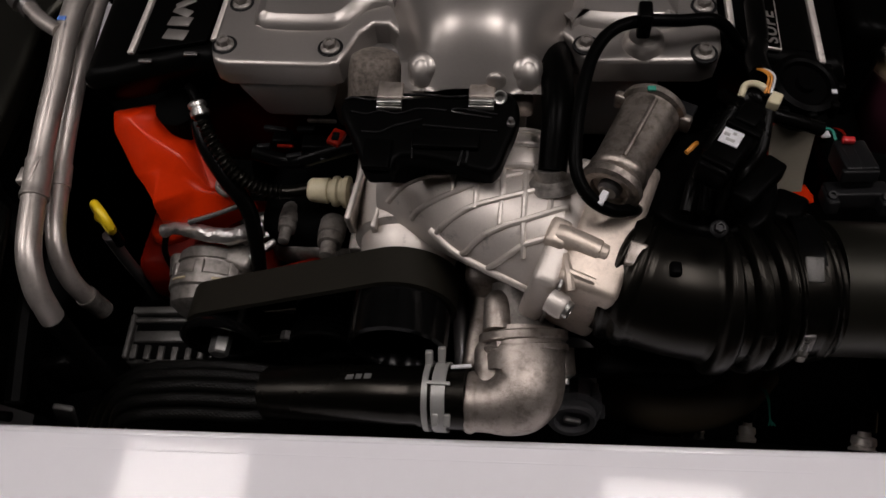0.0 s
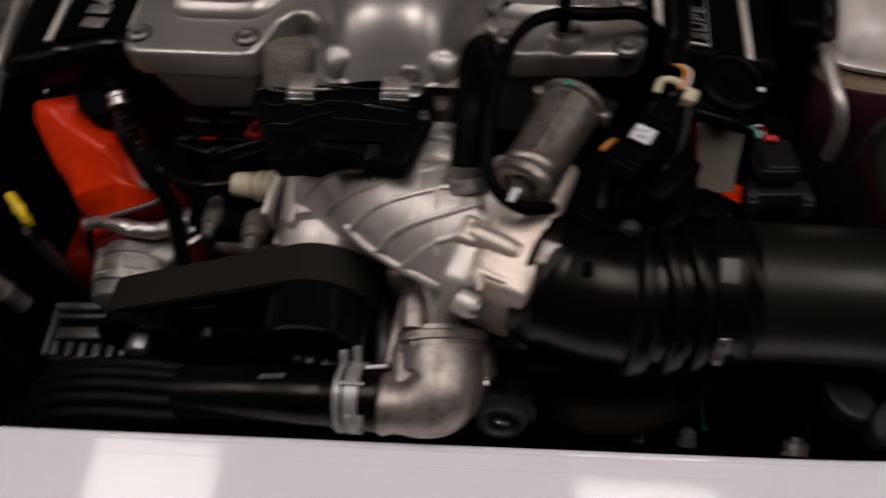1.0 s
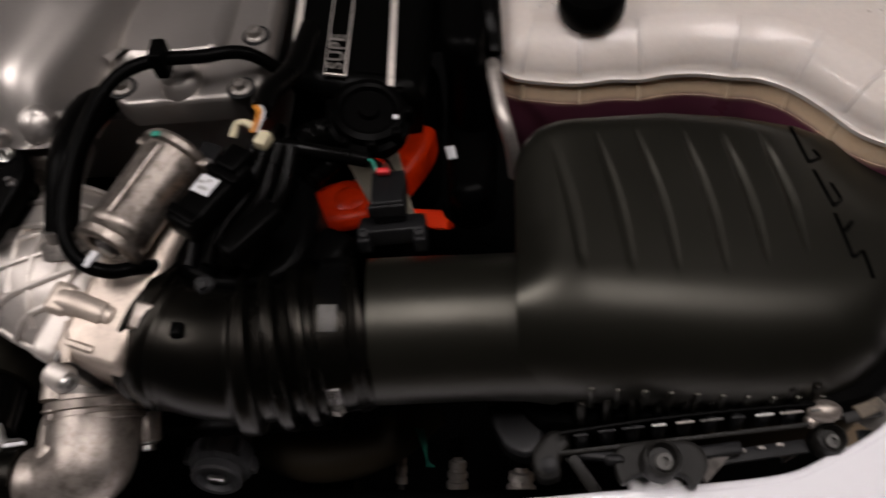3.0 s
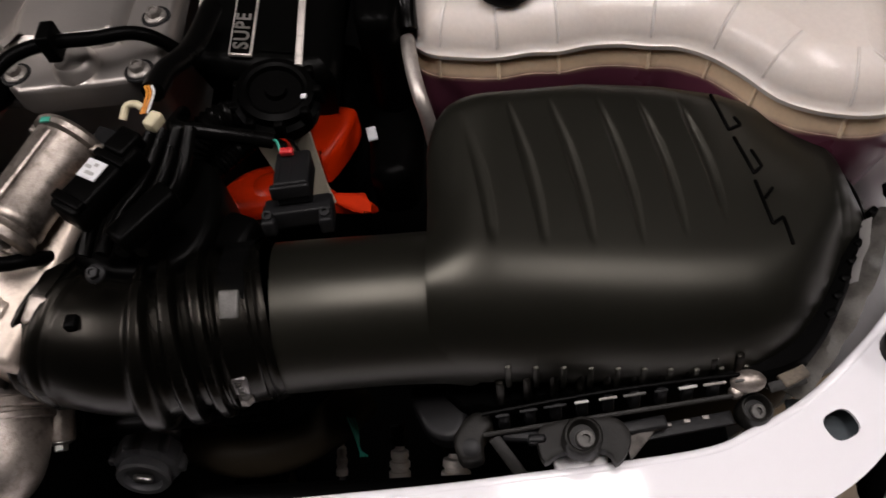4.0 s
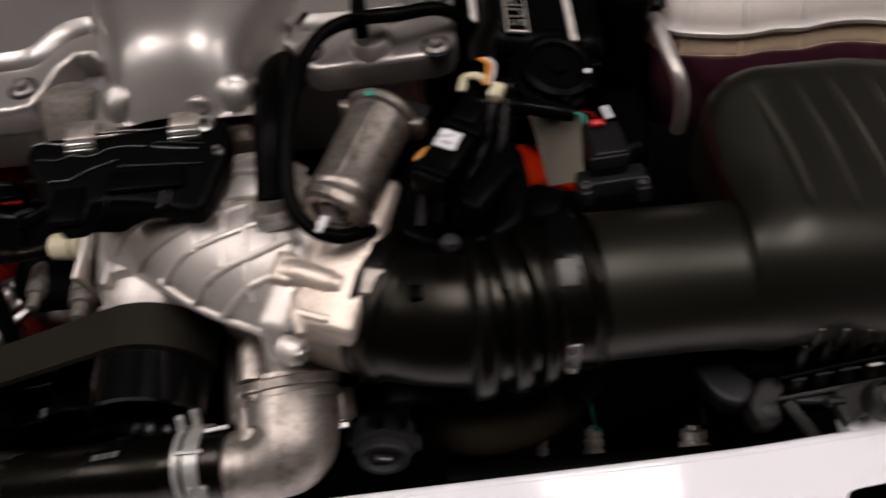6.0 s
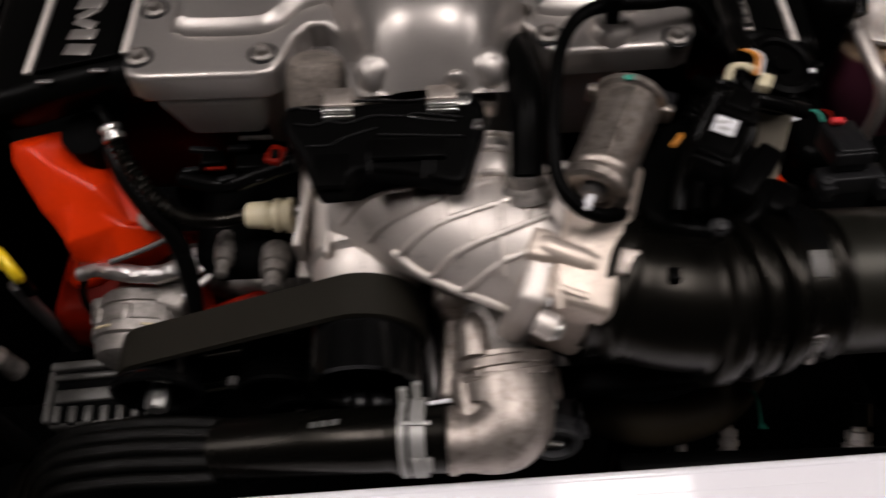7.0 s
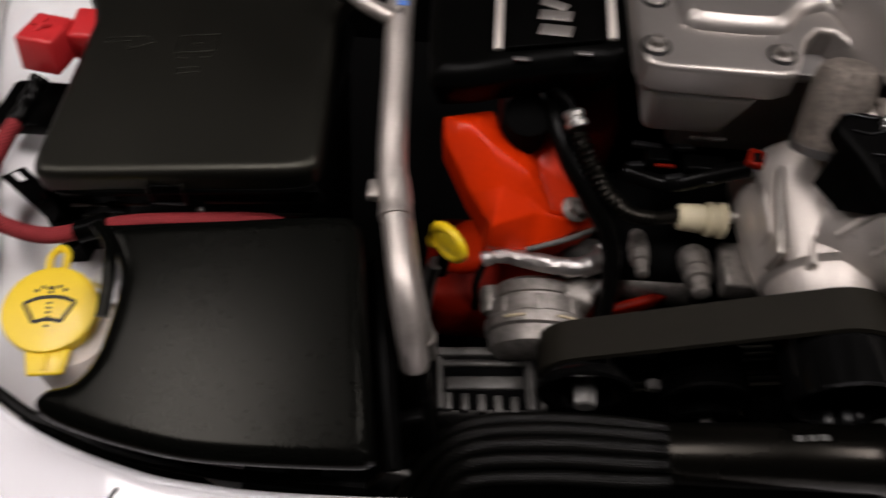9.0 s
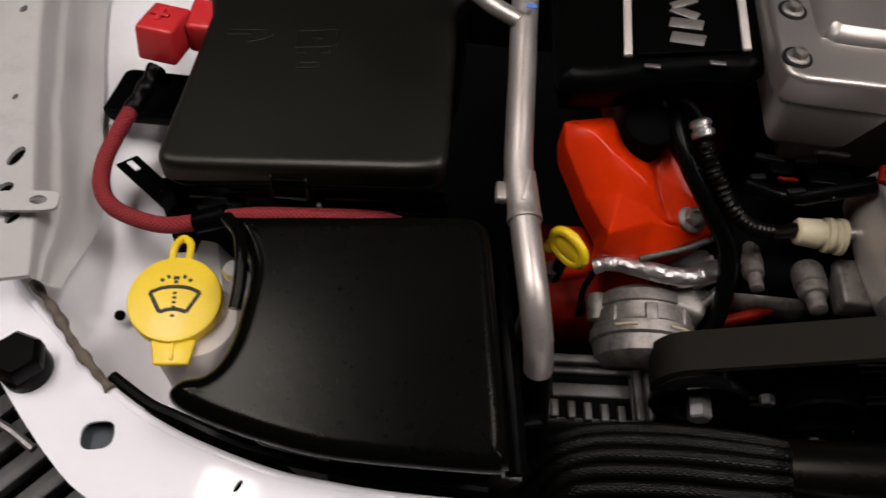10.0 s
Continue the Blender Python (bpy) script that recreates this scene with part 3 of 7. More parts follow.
# ---- rubber stops on the panel ----
for at, r in (((-0.719, 0.268, PZ - fall(-0.719)), 0.017), ((0.668, 0.318, PZ - fall(0.668)), 0.016)):
    st = thing("bump_stop", at, "black hexagonal rubber bonnet stop on the white panel", "bump stop", "bonnet stops")
    part("stem", lathe(at, (0, 0, 1), [(0, r * 1.05), (0.012, r * 1.05), (0.016, r * 0.95)], 20), RUBBER, st)
    part("head", lathe((at[0], at[1], at[2] + 0.016), (0, 0, 1), [(0, r * 1.08), (0.010, r * 1.08), (0.014, r * 0.9), (0.014, 0)], 6), RUBBER, st)

# ---- supercharger ----
LZ = 1.032
sc = thing("supercharger", (-0.03, 0.55, 0.86), "silver painted supercharger with a domed bolted lid and ribbed snout", "supercharger")
lid_line = [(-0.226, 0.78), (-0.226, 0.475), (-0.222, 0.464), (-0.212, 0.459), (-0.132, 0.459), (-0.120, 0.463), (-0.114, 0.478), (-0.108, 0.496), (-0.098, 0.507),
            (-0.087, 0.507), (-0.078, 0.498), (-0.070, 0.478), (-0.062, 0.470), (0.028, 0.470), (0.034, 0.484), (0.040, 0.498), (0.050, 0.502), (0.058, 0.494), (0.066, 0.478),
            (0.076, 0.471), (0.158, 0.474), (0.168, 0.479), (0.172, 0.490), (0.172, 0.78)]
lid = part("lid", dome(lid_line, LZ, rounded(0.004, 0.022, 3), sharp=True), SILVER, sc, "satin silver lid")
part("raised_panel", dome([(-0.196, 0.74), (-0.199, 0.60), (-0.199, 0.512), (-0.192, 0.500), (-0.18, 0.496), (-0.135, 0.496), (-0.118, 0.503), (-0.105, 0.519), (-0.09, 0.526), (-0.078, 0.535), (-0.07, 0.74)], LZ + 0.008,
                          [(0, 0.012), (0.002, 0.007), (0.006, 0.002), (0.012, 0)], 4), SILVER, lid)
part("raised_panel", dome([(0.142, 0.74), (0.143, 0.53), (0.138, 0.510), (0.128, 0.505), (0.085, 0.504), (0.065, 0.508), (0.056, 0.52), (0.055, 0.74)], LZ + 0.008,
                          [(0, 0.012), (0.002, 0.007), (0.006, 0.002), (0.012, 0)], 4), SILVER, lid)
# central dome that runs forwards over the lid: steep nose, sloping brow, flat crown
DOME_Y = [0.4285, 0.434, 0.440, 0.446, 0.452, 0.4575, 0.462, 0.468, 0.476, 0.490, 0.52, 0.55, 0.60, 0.70, 0.79]
DOME_Z = [0.0385, 0.0445, 0.0505, 0.0565, 0.0620, 0.0665, 0.0695, 0.0720, 0.0738, 0.0752, 0.0772, 0.079, 0.080, 0.081, 0.081]
DOME_W = [0.0462, 0.0468, 0.0475, 0.0480, 0.0488, 0.0495, 0.0503, 0.0518, 0.0540, 0.0585, 0.068, 0.076, 0.088, 0.098, 0.10]
bm = bmesh.new()
grid = []
for j in range(61):
    y = 0.4285 + 0.3615 * (j / 60) ** 1.6
    w, h = float(np.interp(y, DOME_Y, DOME_W)), float(np.interp(y, DOME_Y, DOME_Z))
    row = []
    for k in range(41):
        a = math.pi * k / 40
        u = -math.copysign(abs(math.cos(a)) ** 0.80, math.cos(a))
        foot = 0.007 * max(0.0, 1 - (1 - abs(u)) / 0.06) ** 2
        row.append(bm.verts.new((-0.0125 + (w + foot) * u, y, 1.006 + h * math.sin(a) ** 0.66)))
    grid.append(row)
for _ in range(1):
    heights = [[v.co.z for v in row] for row in grid]
    for j in range(1, 60):
        for k in range(2, 39):
            grid[j][k].co.z = 0.5 * heights[j][k] + 0.125 * (heights[j - 1][k] + heights[j + 1][k] + heights[j][k - 1] + heights[j][k + 1])
for a, b in zip(grid, grid[1:]):
    for k in range(40):
        bm.faces.new((a[k], a[k + 1], b[k + 1], b[k]))
for row in grid:
    for v in row:
        if v.co.y < 0.462:
            v.co.z = max(v.co.z, 1.0405)
part("dome", bm, SILVER, lid, "rounded central bulge", 180)
for bx, sg in ((-0.049, -1), (0.0255, 1)):
    part("corner_pillar", sweep([(bx - sg * 0.001, 0.4550, 1.046), (bx, 0.4475, 1.0455), (bx + sg * 0.001, 0.4425, 1.0425), (bx + sg * 0.001, 0.4410, 1.0385)], lambda s: 0.0112 - 0.002 * abs(s - 0.5), 20, 6), SILVER, lid)
    part("boss", lathe((bx, 0.4470, 1.0455), (sg * 0.20, -0.50, 0.85), [(-0.006, 0.0128), (0.003, 0.0122), (0.0070, 0.0108), (0.0092, 0.0082), (0.0100, 0.0045), (0.0101, 0)], 28), SILVER, lid, "", 80)
part("nose_boss", blob((0.0045, 0.4335, 1.0475), (0.0075, 0.005, 0.0085)), SILVER, lid)
part("nose_root", rbox((-0.0130, 0.460, 1.008), (0.0800, 0.0440, 0.066), 0.006), DULLCAST, sc, "rough stained cast neck")
part("boss", lathe((0.113, 0.49, LZ - 0.004), (0, 0, 1), [(0, 0.017), (0.010, 0.015), (0.013, 0.012), (0.013, 0)], 24), SILVER, lid)
for bx, by in ((-0.2155, 0.479), (-0.129, 0.479), (0.070, 0.488), (0.158, 0.482), (-0.212, 0.527), (0.161, 0.533), (-0.212, 0.62), (0.161, 0.62)):
    # Dark ring paints the shade of a recess around each bolt head.
    part("washer", lathe((bx, by, LZ - 0.001), (0, 0, 1), [(0, 0.0105), (0.0014, 0.0102), (0.0016, 0.0094), (0.0012, 0.009)], 24), DARKGREY, lid, "dark ring painted as the bolt recess shade")
    bolt(lid, (bx, by, LZ + 0.0002), (0, 0, 1), 0.0078, "flange", DULLCAST)
part("case", rbox((-0.010, 0.64, 0.94), (0.300, 0.22, 0.14), 0.008), GREYCASE, sc, "grey cast body")
part("case_corner", rbox((-0.1735, 0.530, 0.974), (0.0600, 0.100, 0.058), 0.008, taper=1.33), GREYCASE, sc, "grey cast box corner")
part("case_rim", rbox((-0.172, 0.53, 1.006), (0.092, 0.13, 0.010), 0.003), SILVER, sc)
part("gasket", rbox((-0.027, 0.62, 1.006), (0.38, 0.27, 0.008), 0.001), DARKSTEEL, sc)
# nose behind the belt pulley, and the ribbed inlet that leaves it sideways
NOSE = (-0.066, 0.0, 0.905)
for wx, wy, ww in ((-0.108, 0.412, 0.006), (-0.086, 0.405, 0.005)):
    part("web_plate", rbox((wx, wy, 0.938), (ww, 0.075, 0.028), 0.002, Matrix.Rotation(radians(-8), 4, "Z") @ Matrix.Rotation(radians(6), 4, "X")), CASTING, sc)
part("nose_shelf", rbox((-0.098, 0.425, 0.925), (0.034, 0.06, 0.03), 0.004), CASTING, sc)
nose = part("nose", lathe((NOSE[0], 0.352, NOSE[2]), (0, 1, 0.05), [(0, 0.034), (0.010, 0.0395), (0.022, 0.041), (0.026, 0.0465), (0.045, 0.050), (0.075, 0.054), (0.12, 0.056)], 40), CASTING, sc, "bright cast aluminium")
part("ridge", sweep([(-0.0665, 0.392, 0.957), (-0.058, 0.380, 0.958), (-0.046, 0.3655, 0.957), (-0.030, 0.350, 0.950)], 0.0042, 10, 5), CASTING, nose)


FA = Vector((0.94, -0.28, -0.17)).normalized()
FC = Vector((0.054, 0.352, 0.962))


def inlet(u, v):
    """Surface of the inlet: u along from nose to flange, v the turn about it."""
    p0, p1 = Vector((-0.068, 0.424, 0.936)), FC + Vector((-0.002, 0.0, 0.004))
    t0, t1 = Vector((0.11, -0.05, 0.03)), FA * 0.13
    h00, h10, h01, h11 = 2 * u ** 3 - 3 * u * u + 1, u ** 3 - 2 * u * u + u, -2 * u ** 3 + 3 * u * u, u ** 3 - u * u
    c = h00 * p0 + h10 * t0 + h01 * p1 + h11 * t1
    r = 0.047 - 0.0025 * u * u
    ax = t0.normalized().lerp(FA, u * u).normalized()
    up = (Vector((0, 0.25, 1)) - ax * Vector((0, 0.25, 1)).dot(ax)).normalized()
    return c + r * (math.cos(v) * up + math.sin(v) * ax.cross(up))


bm = bmesh.new()
rings = [[bm.verts.new(inlet(i / 20, 2 * math.pi * k / 48)) for k in range(48)] for i in range(21)]
for a, b in zip(rings, rings[1:]):
    for k in range(48):
        bm.faces.new((a[k], a[(k + 1) % 48], b[(k + 1) % 48], b[k]))
bm.faces.new(rings[0][::-1])
bm.faces.new(rings[-1])
trumpet = part("inlet", bm, CASTING, sc, "cast aluminium inlet with crossed ribs")
RIBS = ([(0.10, 1.30), (0.15, 1.12), (0.23, 0.85), (0.34, 0.62), (0.43, 0.50), (0.52, 0.25), (0.60, -0.1), (0.66, -0.4)],
        [(0.27, 1.45), (0.32, 1.23), (0.43, 0.90), (0.52, 0.65), (0.59, 0.43), (0.69, 0.12), (0.76, -0.15), (0.84, -0.5)],
        [(0.42, 1.62), (0.47, 1.35), (0.54, 1.05), (0.61, 0.80), (0.73, 0.48), (0.83, 0.18), (0.90, -0.10), (0.98, -0.45)],
        [(0.57, 1.80), (0.62, 1.60), (0.69, 1.20), (0.78, 0.88), (0.86, 0.65), (0.94, 0.40), (1.0, 0.2)],
        [(0.74, 1.80), (0.77, 1.65), (0.84, 1.28), (0.89, 1.03), (0.94, 0.88), (1.0, 0.7)],
        [(0.66, -0.75), (0.70, -0.45), (0.75, -0.25), (0.79, 0.05), (0.82, 0.35), (0.87, 0.90), (0.90, 1.25)],
        [(0.60, -0.6), (0.63, -0.35), (0.67, 0.0), (0.71, 0.30), (0.76, 0.88)],
        [(0.50, -0.2), (0.55, 0.10), (0.58, 0.30), (0.61, 0.58), (0.63, 0.80)],
        [(0.42, 0.20), (0.47, 0.50), (0.50, 0.74)],
        [(0.82, -0.55), (0.87, -0.3), (0.90, -0.07), (0.94, 0.40)])
for rib in RIBS:
    part("rib", sweep([inlet(u, v) for u, v in rib], 0.0024, 8, 5), CASTING, trumpet)
part("web", sweep([inlet(0.40, 1.5), inlet(0.53, 1.72), inlet(0.70, 1.82), inlet(0.86, 1.85), inlet(1.0, 1.95)], 0.0038, 10, 5), CASTING, trumpet)
sh = part("shoulder", blob((0.026, 0.398, 0.962), (0.044, 0.046, 0.050), seg=28), CASTING, sc, "rounded cast shoulder")
for sy in (0.425, 0.405, 0.386):
    part("rib", sweep([(0.026 + 0.045 * math.cos(a) * math.sqrt(max(0.05, 1 - ((sy - 0.398) / 0.047) ** 2)), sy, 0.962 + 0.051 * math.sin(a) * math.sqrt(max(0.05, 1 - ((sy - 0.398) / 0.047) ** 2))) for a in (0.5, 0.9, 1.3, 1.7, 2.1, 2.5)], 0.0024, 8, 5), CASTING, sh)
stub = part("breather_stub", lathe((0.048, 0.372, 1.005), (-0.1, 0.5, 0.9), [(0, 0.019), (0.006, 0.0165), (0.008, 0.012), (0.016, 0.012)], 24), DULLCAST, sc)
# throttle flange and body
FDIR = Vector((0.024, 0.100, 0.012))
fl_rot = basis(FA, FDIR)
fl = part("flange", rbox(FC + FA * 0.002, (0.090, 0.106, 0.019), 0.006, fl_rot), CASTING, sc, "machined square flange")
body_t = part("throttle_body", rbox(FC + FA * 0.031 + FDIR * 0.09, (0.094, 0.112, 0.044), 0.006, fl_rot, seg=3), BODYCAST, sc, "sand cast throttle body")
part("joint", rbox(FC + FA * 0.0125, (0.088, 0.104, 0.003), 0.001, fl_rot), DARKSTEEL, fl, "dark gasket line")
part("shelf", rbox(FC + FA * 0.030 + Vector((0.003, 0.024, 0.038)), (0.018, 0.046, 0.040), 0.003, fl_rot), BODYCAST, body_t)
part("screw_boss", lathe((0.056, 0.332, 1.003), (0.93, -0.3, -0.2), [(-0.004, 0.0078), (0, 0.0090), (0.006, 0.0092), (0.028, 0.0089), (0.029, 0.0078), (0.034, 0.0074), (0.035, 0.0055), (0.032, 0.0042), (0.032, 0)], 24), BODYCAST, body_t)
part("boss_root", rbox((0.0535, 0.333, 1.001), (0.018, 0.022, 0.016), 0.004, fl_rot), BODYCAST, body_t)
part("screw_boss", lathe((0.050, 0.290, 0.986), (0.75, -0.45, -0.05), [(0, 0.009), (0.011, 0.0092), (0.013, 0.0078), (0.013, 0)], 24), CASTING, body_t)
bolt(body_t, (0.0595, 0.2845, 0.986), (0.75, -0.45, -0.05), 0.0065, "socket", STEEL)
part("rib", sweep([(0.060, 0.318, 0.999), (0.062, 0.304, 1.000), (0.064, 0.292, 0.996)], 0.0035, 8, 3), BODYCAST, body_t)
part("rib", sweep([(0.062, 0.304, 1.001), (0.080, 0.299, 0.997)], 0.003, 8, 3), BODYCAST, body_t)

# ---- throttle motor ----
A0, A1 = Vector((0.087, 0.357, 1.024)), Vector((0.120, 0.431, 1.026))
AX = (A1 - A0).normalized()
tm = thing("throttle_motor", (0.1, 0.39, 1.0), "bare aluminium cylindrical throttle motor above the throttle body", "motor")
AL = (A1 - A0).length
barrel = part("barrel", lathe(A0, AX, [(0.004, 0.0), (0.004, 0.0135), (0.0, 0.0140), (-0.001, 0.0195), (0.001, 0.0222), (0.006, 0.0226), (0.008, 0.0205), (0.011, 0.0198), (0.013, 0.0212), (0.017, 0.0212), (0.019, 0.0203), (AL - 0.006, 0.0216), (AL - 0.004, 0.0245), (AL, 0.0245), (AL + 0.003, 0.022), (AL + 0.003, 0)], 40), MOTORCAST, tm, "cast aluminium")
part("seam", sweep([A0 + AX * 0.02 + Vector((0.0, -0.004, 0.0210)), A1 - AX * 0.006 + Vector((0.0, -0.004, 0.0210))], 0.002, 8, 2), MOTORCAST, barrel)
SIDE = AX.cross(Vector((0, 0, 1))).normalized()
for sg in (-1, 1):
    part("ear", rbox(A1 - AX * 0.003 + SIDE * sg * 0.023, (0.014, 0.012, 0.007), 0.002, basis(AX, SIDE)), MOTORCAST, tm)
    bolt(tm, A1 - AX * 0.001 + SIDE * sg * 0.025 + Vector((0, 0, 0.0)), AX, 0.004, "socket", DARKSTEEL)
part("end_plug", lathe(A0 - AX * 0.002, AX, [(0, 0.006), (0.002, 0.0085), (0.008, 0.0085)], 20), DARKSTEEL, tm)
part("terminal", rbox(A0 - AX * 0.012 + Vector((0, 0, 0.006)), (0.005, 0.005, 0.012), 0.001, basis(AX)), STICKER, tm, "pale terminal blade")
part("paint_mark", rbox(A1 + AX * -0.003 + Vector((-0.004, 0, 0.0242)), (0.006, 0.004, 0.002), 0.0005), GREEN, tm, "green paint mark")
part("tag", rbox(A1 + AX * 0.006 + SIDE * 0.020, (0.016, 0.004, 0.018), 0.001, basis(AX)), DARKGREY, tm, "grey plastic tag")

# ---- loom round the motor ----
loom = thing("wiring_loom", (0.06, 0.42, 1.0), "black sleeved wiring loom curving round the throttle motor", "cable")
part("sleeve", sweep([(0.19, 0.50, 1.02), (0.165, 0.497, 1.05), (0.135, 0.488, 1.058), (0.108, 0.485, 1.060), (0.088, 0.474, 1.062), (0.075, 0.455, 1.060), (0.067, 0.425, 1.056), (0.063, 0.390, 1.048), (0.064, 0.362, 1.038), (0.074, 0.346, 1.030), (0.090, 0.342, 1.022), (0.104, 0.350, 1.012), (0.112, 0.365, 0.99)], 0.0048, 12, 8), BLACK, loom)
part("clip", rbox((0.110, 0.486, 1.060), (0.010, 0.018, 0.022), 0.002), BLACK, loom, "black plastic clip")
part("branch", sweep([(0.046, 0.53, 0.99), (0.046, 0.485, 1.02), (0.048, 0.45, 1.035), (0.050, 0.415, 1.037), (0.048, 0.376, 1.018)], lambda s: 0.0150 - 0.0045 * s, 18, 8), BLACK, loom, "thick black rubber hose end")

# ---- actuator can and black cover over the snout ----
can = thing("vacuum_can", (-0.088, 0.45, 0.99), "grey textured metal can beside the lid", "can")
CA = Vector((0.02, 0.50, 0.86)).normalized()
part("shell", lathe((-0.091, 0.436, 0.995), CA, [(0, 0.0222), (0.024, 0.0215), (0.044, 0.0205), (0.053, 0.018), (0.057, 0.011), (0.058, 0)], 32), CANMETAL, can)
part("base_ring", lathe((-0.091, 0.433, 0.990), CA, [(0, 0.0235), (0.006, 0.0235)], 32), DARKSTEEL, can)
cov = thing("snout_cover", (-0.05, 0.41, 0.97), "black plastic cover strapped over the supercharger snout", "cover")
cz = lambda x, y: 1.038 + 0.12 * (y - 0.40)
shell = part("shell", dome([(-0.109, 0.412), (-0.096, 0.424), (-0.070, 0.422), (-0.044, 0.424), (-0.015, 0.425), (0.014, 0.429), (0.023, 0.412), (0.016, 0.384), (0.006, 0.362), (-0.020, 0.368), (-0.035, 0.371), (-0.060, 0.372), (-0.065, 0.361), (-0.074, 0.359), (-0.084, 0.361), (-0.095, 0.384)], cz, rounded(0.004, 0.013, 4), 4), BLACK, cov)
# Ribs trace the cover's highlight lines as the camera sees them.
for line in ([(-0.106, 0.418), (-0.099, 0.420), (-0.085, 0.418), (-0.070, 0.423), (-0.049, 0.424), (-0.027, 0.423), (-0.006, 0.425), (0.012, 0.424)], [(-0.090, 0.391), (-0.077, 0.391), (-0.070, 0.395), (-0.063, 0.398), (-0.047, 0.403)],
             [(-0.046, 0.398), (-0.02, 0.3965), (0.008, 0.395)], [(-0.047, 0.388), (-0.030, 0.3875), (-0.016, 0.387), (-0.0165, 0.375), (-0.018, 0.366)], [(-0.052, 0.385), (-0.0515, 0.376), (-0.051, 0.370)], [(0.007, 0.409), (-0.021, 0.413), (-0.024, 0.410), (0.003, 0.406)],
             [(-0.100, 0.408), (-0.088, 0.406), (-0.078, 0.409), (-0.066, 0.407), (-0.050, 0.412), (-0.030, 0.411)], [(-0.013, 0.386), (-0.012, 0.376), (-0.013, 0.368)]):
    part("rib", sweep([(x, y, cz(x, y) + 0.0004) for x, y in line], 0.0011, 8, 4), EDGEBLACK, shell)
part("pocket", rbox((-0.028, 0.386, cz(-0.03, 0.386) + 0.001), (0.048, 0.016, 0.005), 0.0015), BLACK, shell)
part("pocket", rbox((-0.076, 0.372, cz(-0.076, 0.372) + 0.001), (0.020, 0.026, 0.005), 0.0015), BLACK, shell)
part("post", lathe((0.017, 0.402, 1.030), (0, 0, 1), [(0, 0.003), (0.010, 0.003), (0.011, 0.0018), (0.014, 0.0018)], 10), DARKSTEEL, shell)
part("skirt", dome([(-0.100, 0.410), (-0.090, 0.420), (0.010, 0.425), (0.016, 0.410), (0.008, 0.388), (-0.07, 0.386), (-0.088, 0.388)], 1.028, [(0, 0.045), (0, 0.0)], sharp=True), BLACK, cov)
for cx, cy in ((-0.072, 0.416), (-0.005, 0.419)):
    clip = part("spring_clip", rbox((cx, cy + 0.008, cz(cx, cy) + 0.0045), (0.019, 0.016, 0.004), 0.0015), ROUGHCAST, cov, "folded metal clip")
    part("clip_lip", rbox((cx, cy - 0.002, cz(cx, cy) + 0.003), (0.0185, 0.004, 0.006), 0.0012), STEEL, clip)
    part("clip_lip", rbox((cx, cy - 0.0055, cz(cx, cy) + 0.001), (0.0185, 0.002, 0.004), 0.0008), STEEL, clip)
part("eyelet", lathe((0.0082, 0.4240, 1.0412), (0, -0.72, 0.70), [(0, 0.0052), (0.0045, 0.0052), (0.0055, 0.0044), (0.0050, 0.0030), (0.0030, 0.0026), (0.0030, 0)], 24), STEEL, cov, "steel eyelet")
part("metal_strap", rbox((-0.030, 0.440, 1.018), (0.10, 0.012, 0.016), 0.003), ROUGHCAST, cov)
part("strap_lug", rbox((0.024, 0.436, 1.020), (0.016, 0.012, 0.016), 0.003), ROUGHCAST, cov)

# ---- belt drive ----
belt_th = thing("drive_belt", (-0.15, 0.33, 0.80), "wide matt black ribbed drive belt round the pulleys", "belt")
PB, PI = Vector((-0.066, 0, 0.902)), Vector((-0.234, 0, 0.840))
RB, RI = 0.0445, 0.0345
Y0, Y1 = 0.318, 0.352
d = PI - PB
ang = math.atan2(d.z, d.x)
off = math.acos((RB - RI) / d.length)
loop = []
for k in range(25):
    a = ang + off + (2 * math.pi - 2 * off) * k / 24
    loop.append(PB + RB * Vector((math.cos(a), 0, math.sin(a))))
for k in range(17):
    a = ang - off + 2 * off * k / 16
    loop.append(PI + RI * Vector((math.cos(a), 0, math.sin(a))))
bm = bmesh.new()
rr = []
for p in loop:
    o = p
    q = p + ((PB if (p - PB).length < RB + 0.001 else PI) - p).normalized() * 0.004
    rr.append([bm.verts.new((o.x, Y0 + 0.001, o.z)), bm.verts.new((o.x, Y1 - 0.001, o.z)), bm.verts.new((q.x, Y1, q.z)), bm.verts.new((q.x, Y0, q.z))])
for a, b in zip(rr, rr[1:] + rr[:1]):
    for k in range(4):
        bm.faces.new((a[k], a[(k + 1) % 4], b[(k + 1) % 4], b[k]))
part("band", bm, BELT, belt_th, "flat matt back of the belt", 30)
for k in range(6):
    y = Y0 + 0.004 + (Y1 - Y0 - 0.008) * k / 5
    part("rib", sweep([p + ((PB if (p - PB).length < RB + 0.001 else PI) - p).normalized() * 0.0045 + Vector((0, y, 0)) for p in loop + loop[:1]], 0.0018, 6, 1, caps=False), RUBBER, belt_th, "inner drive rib")


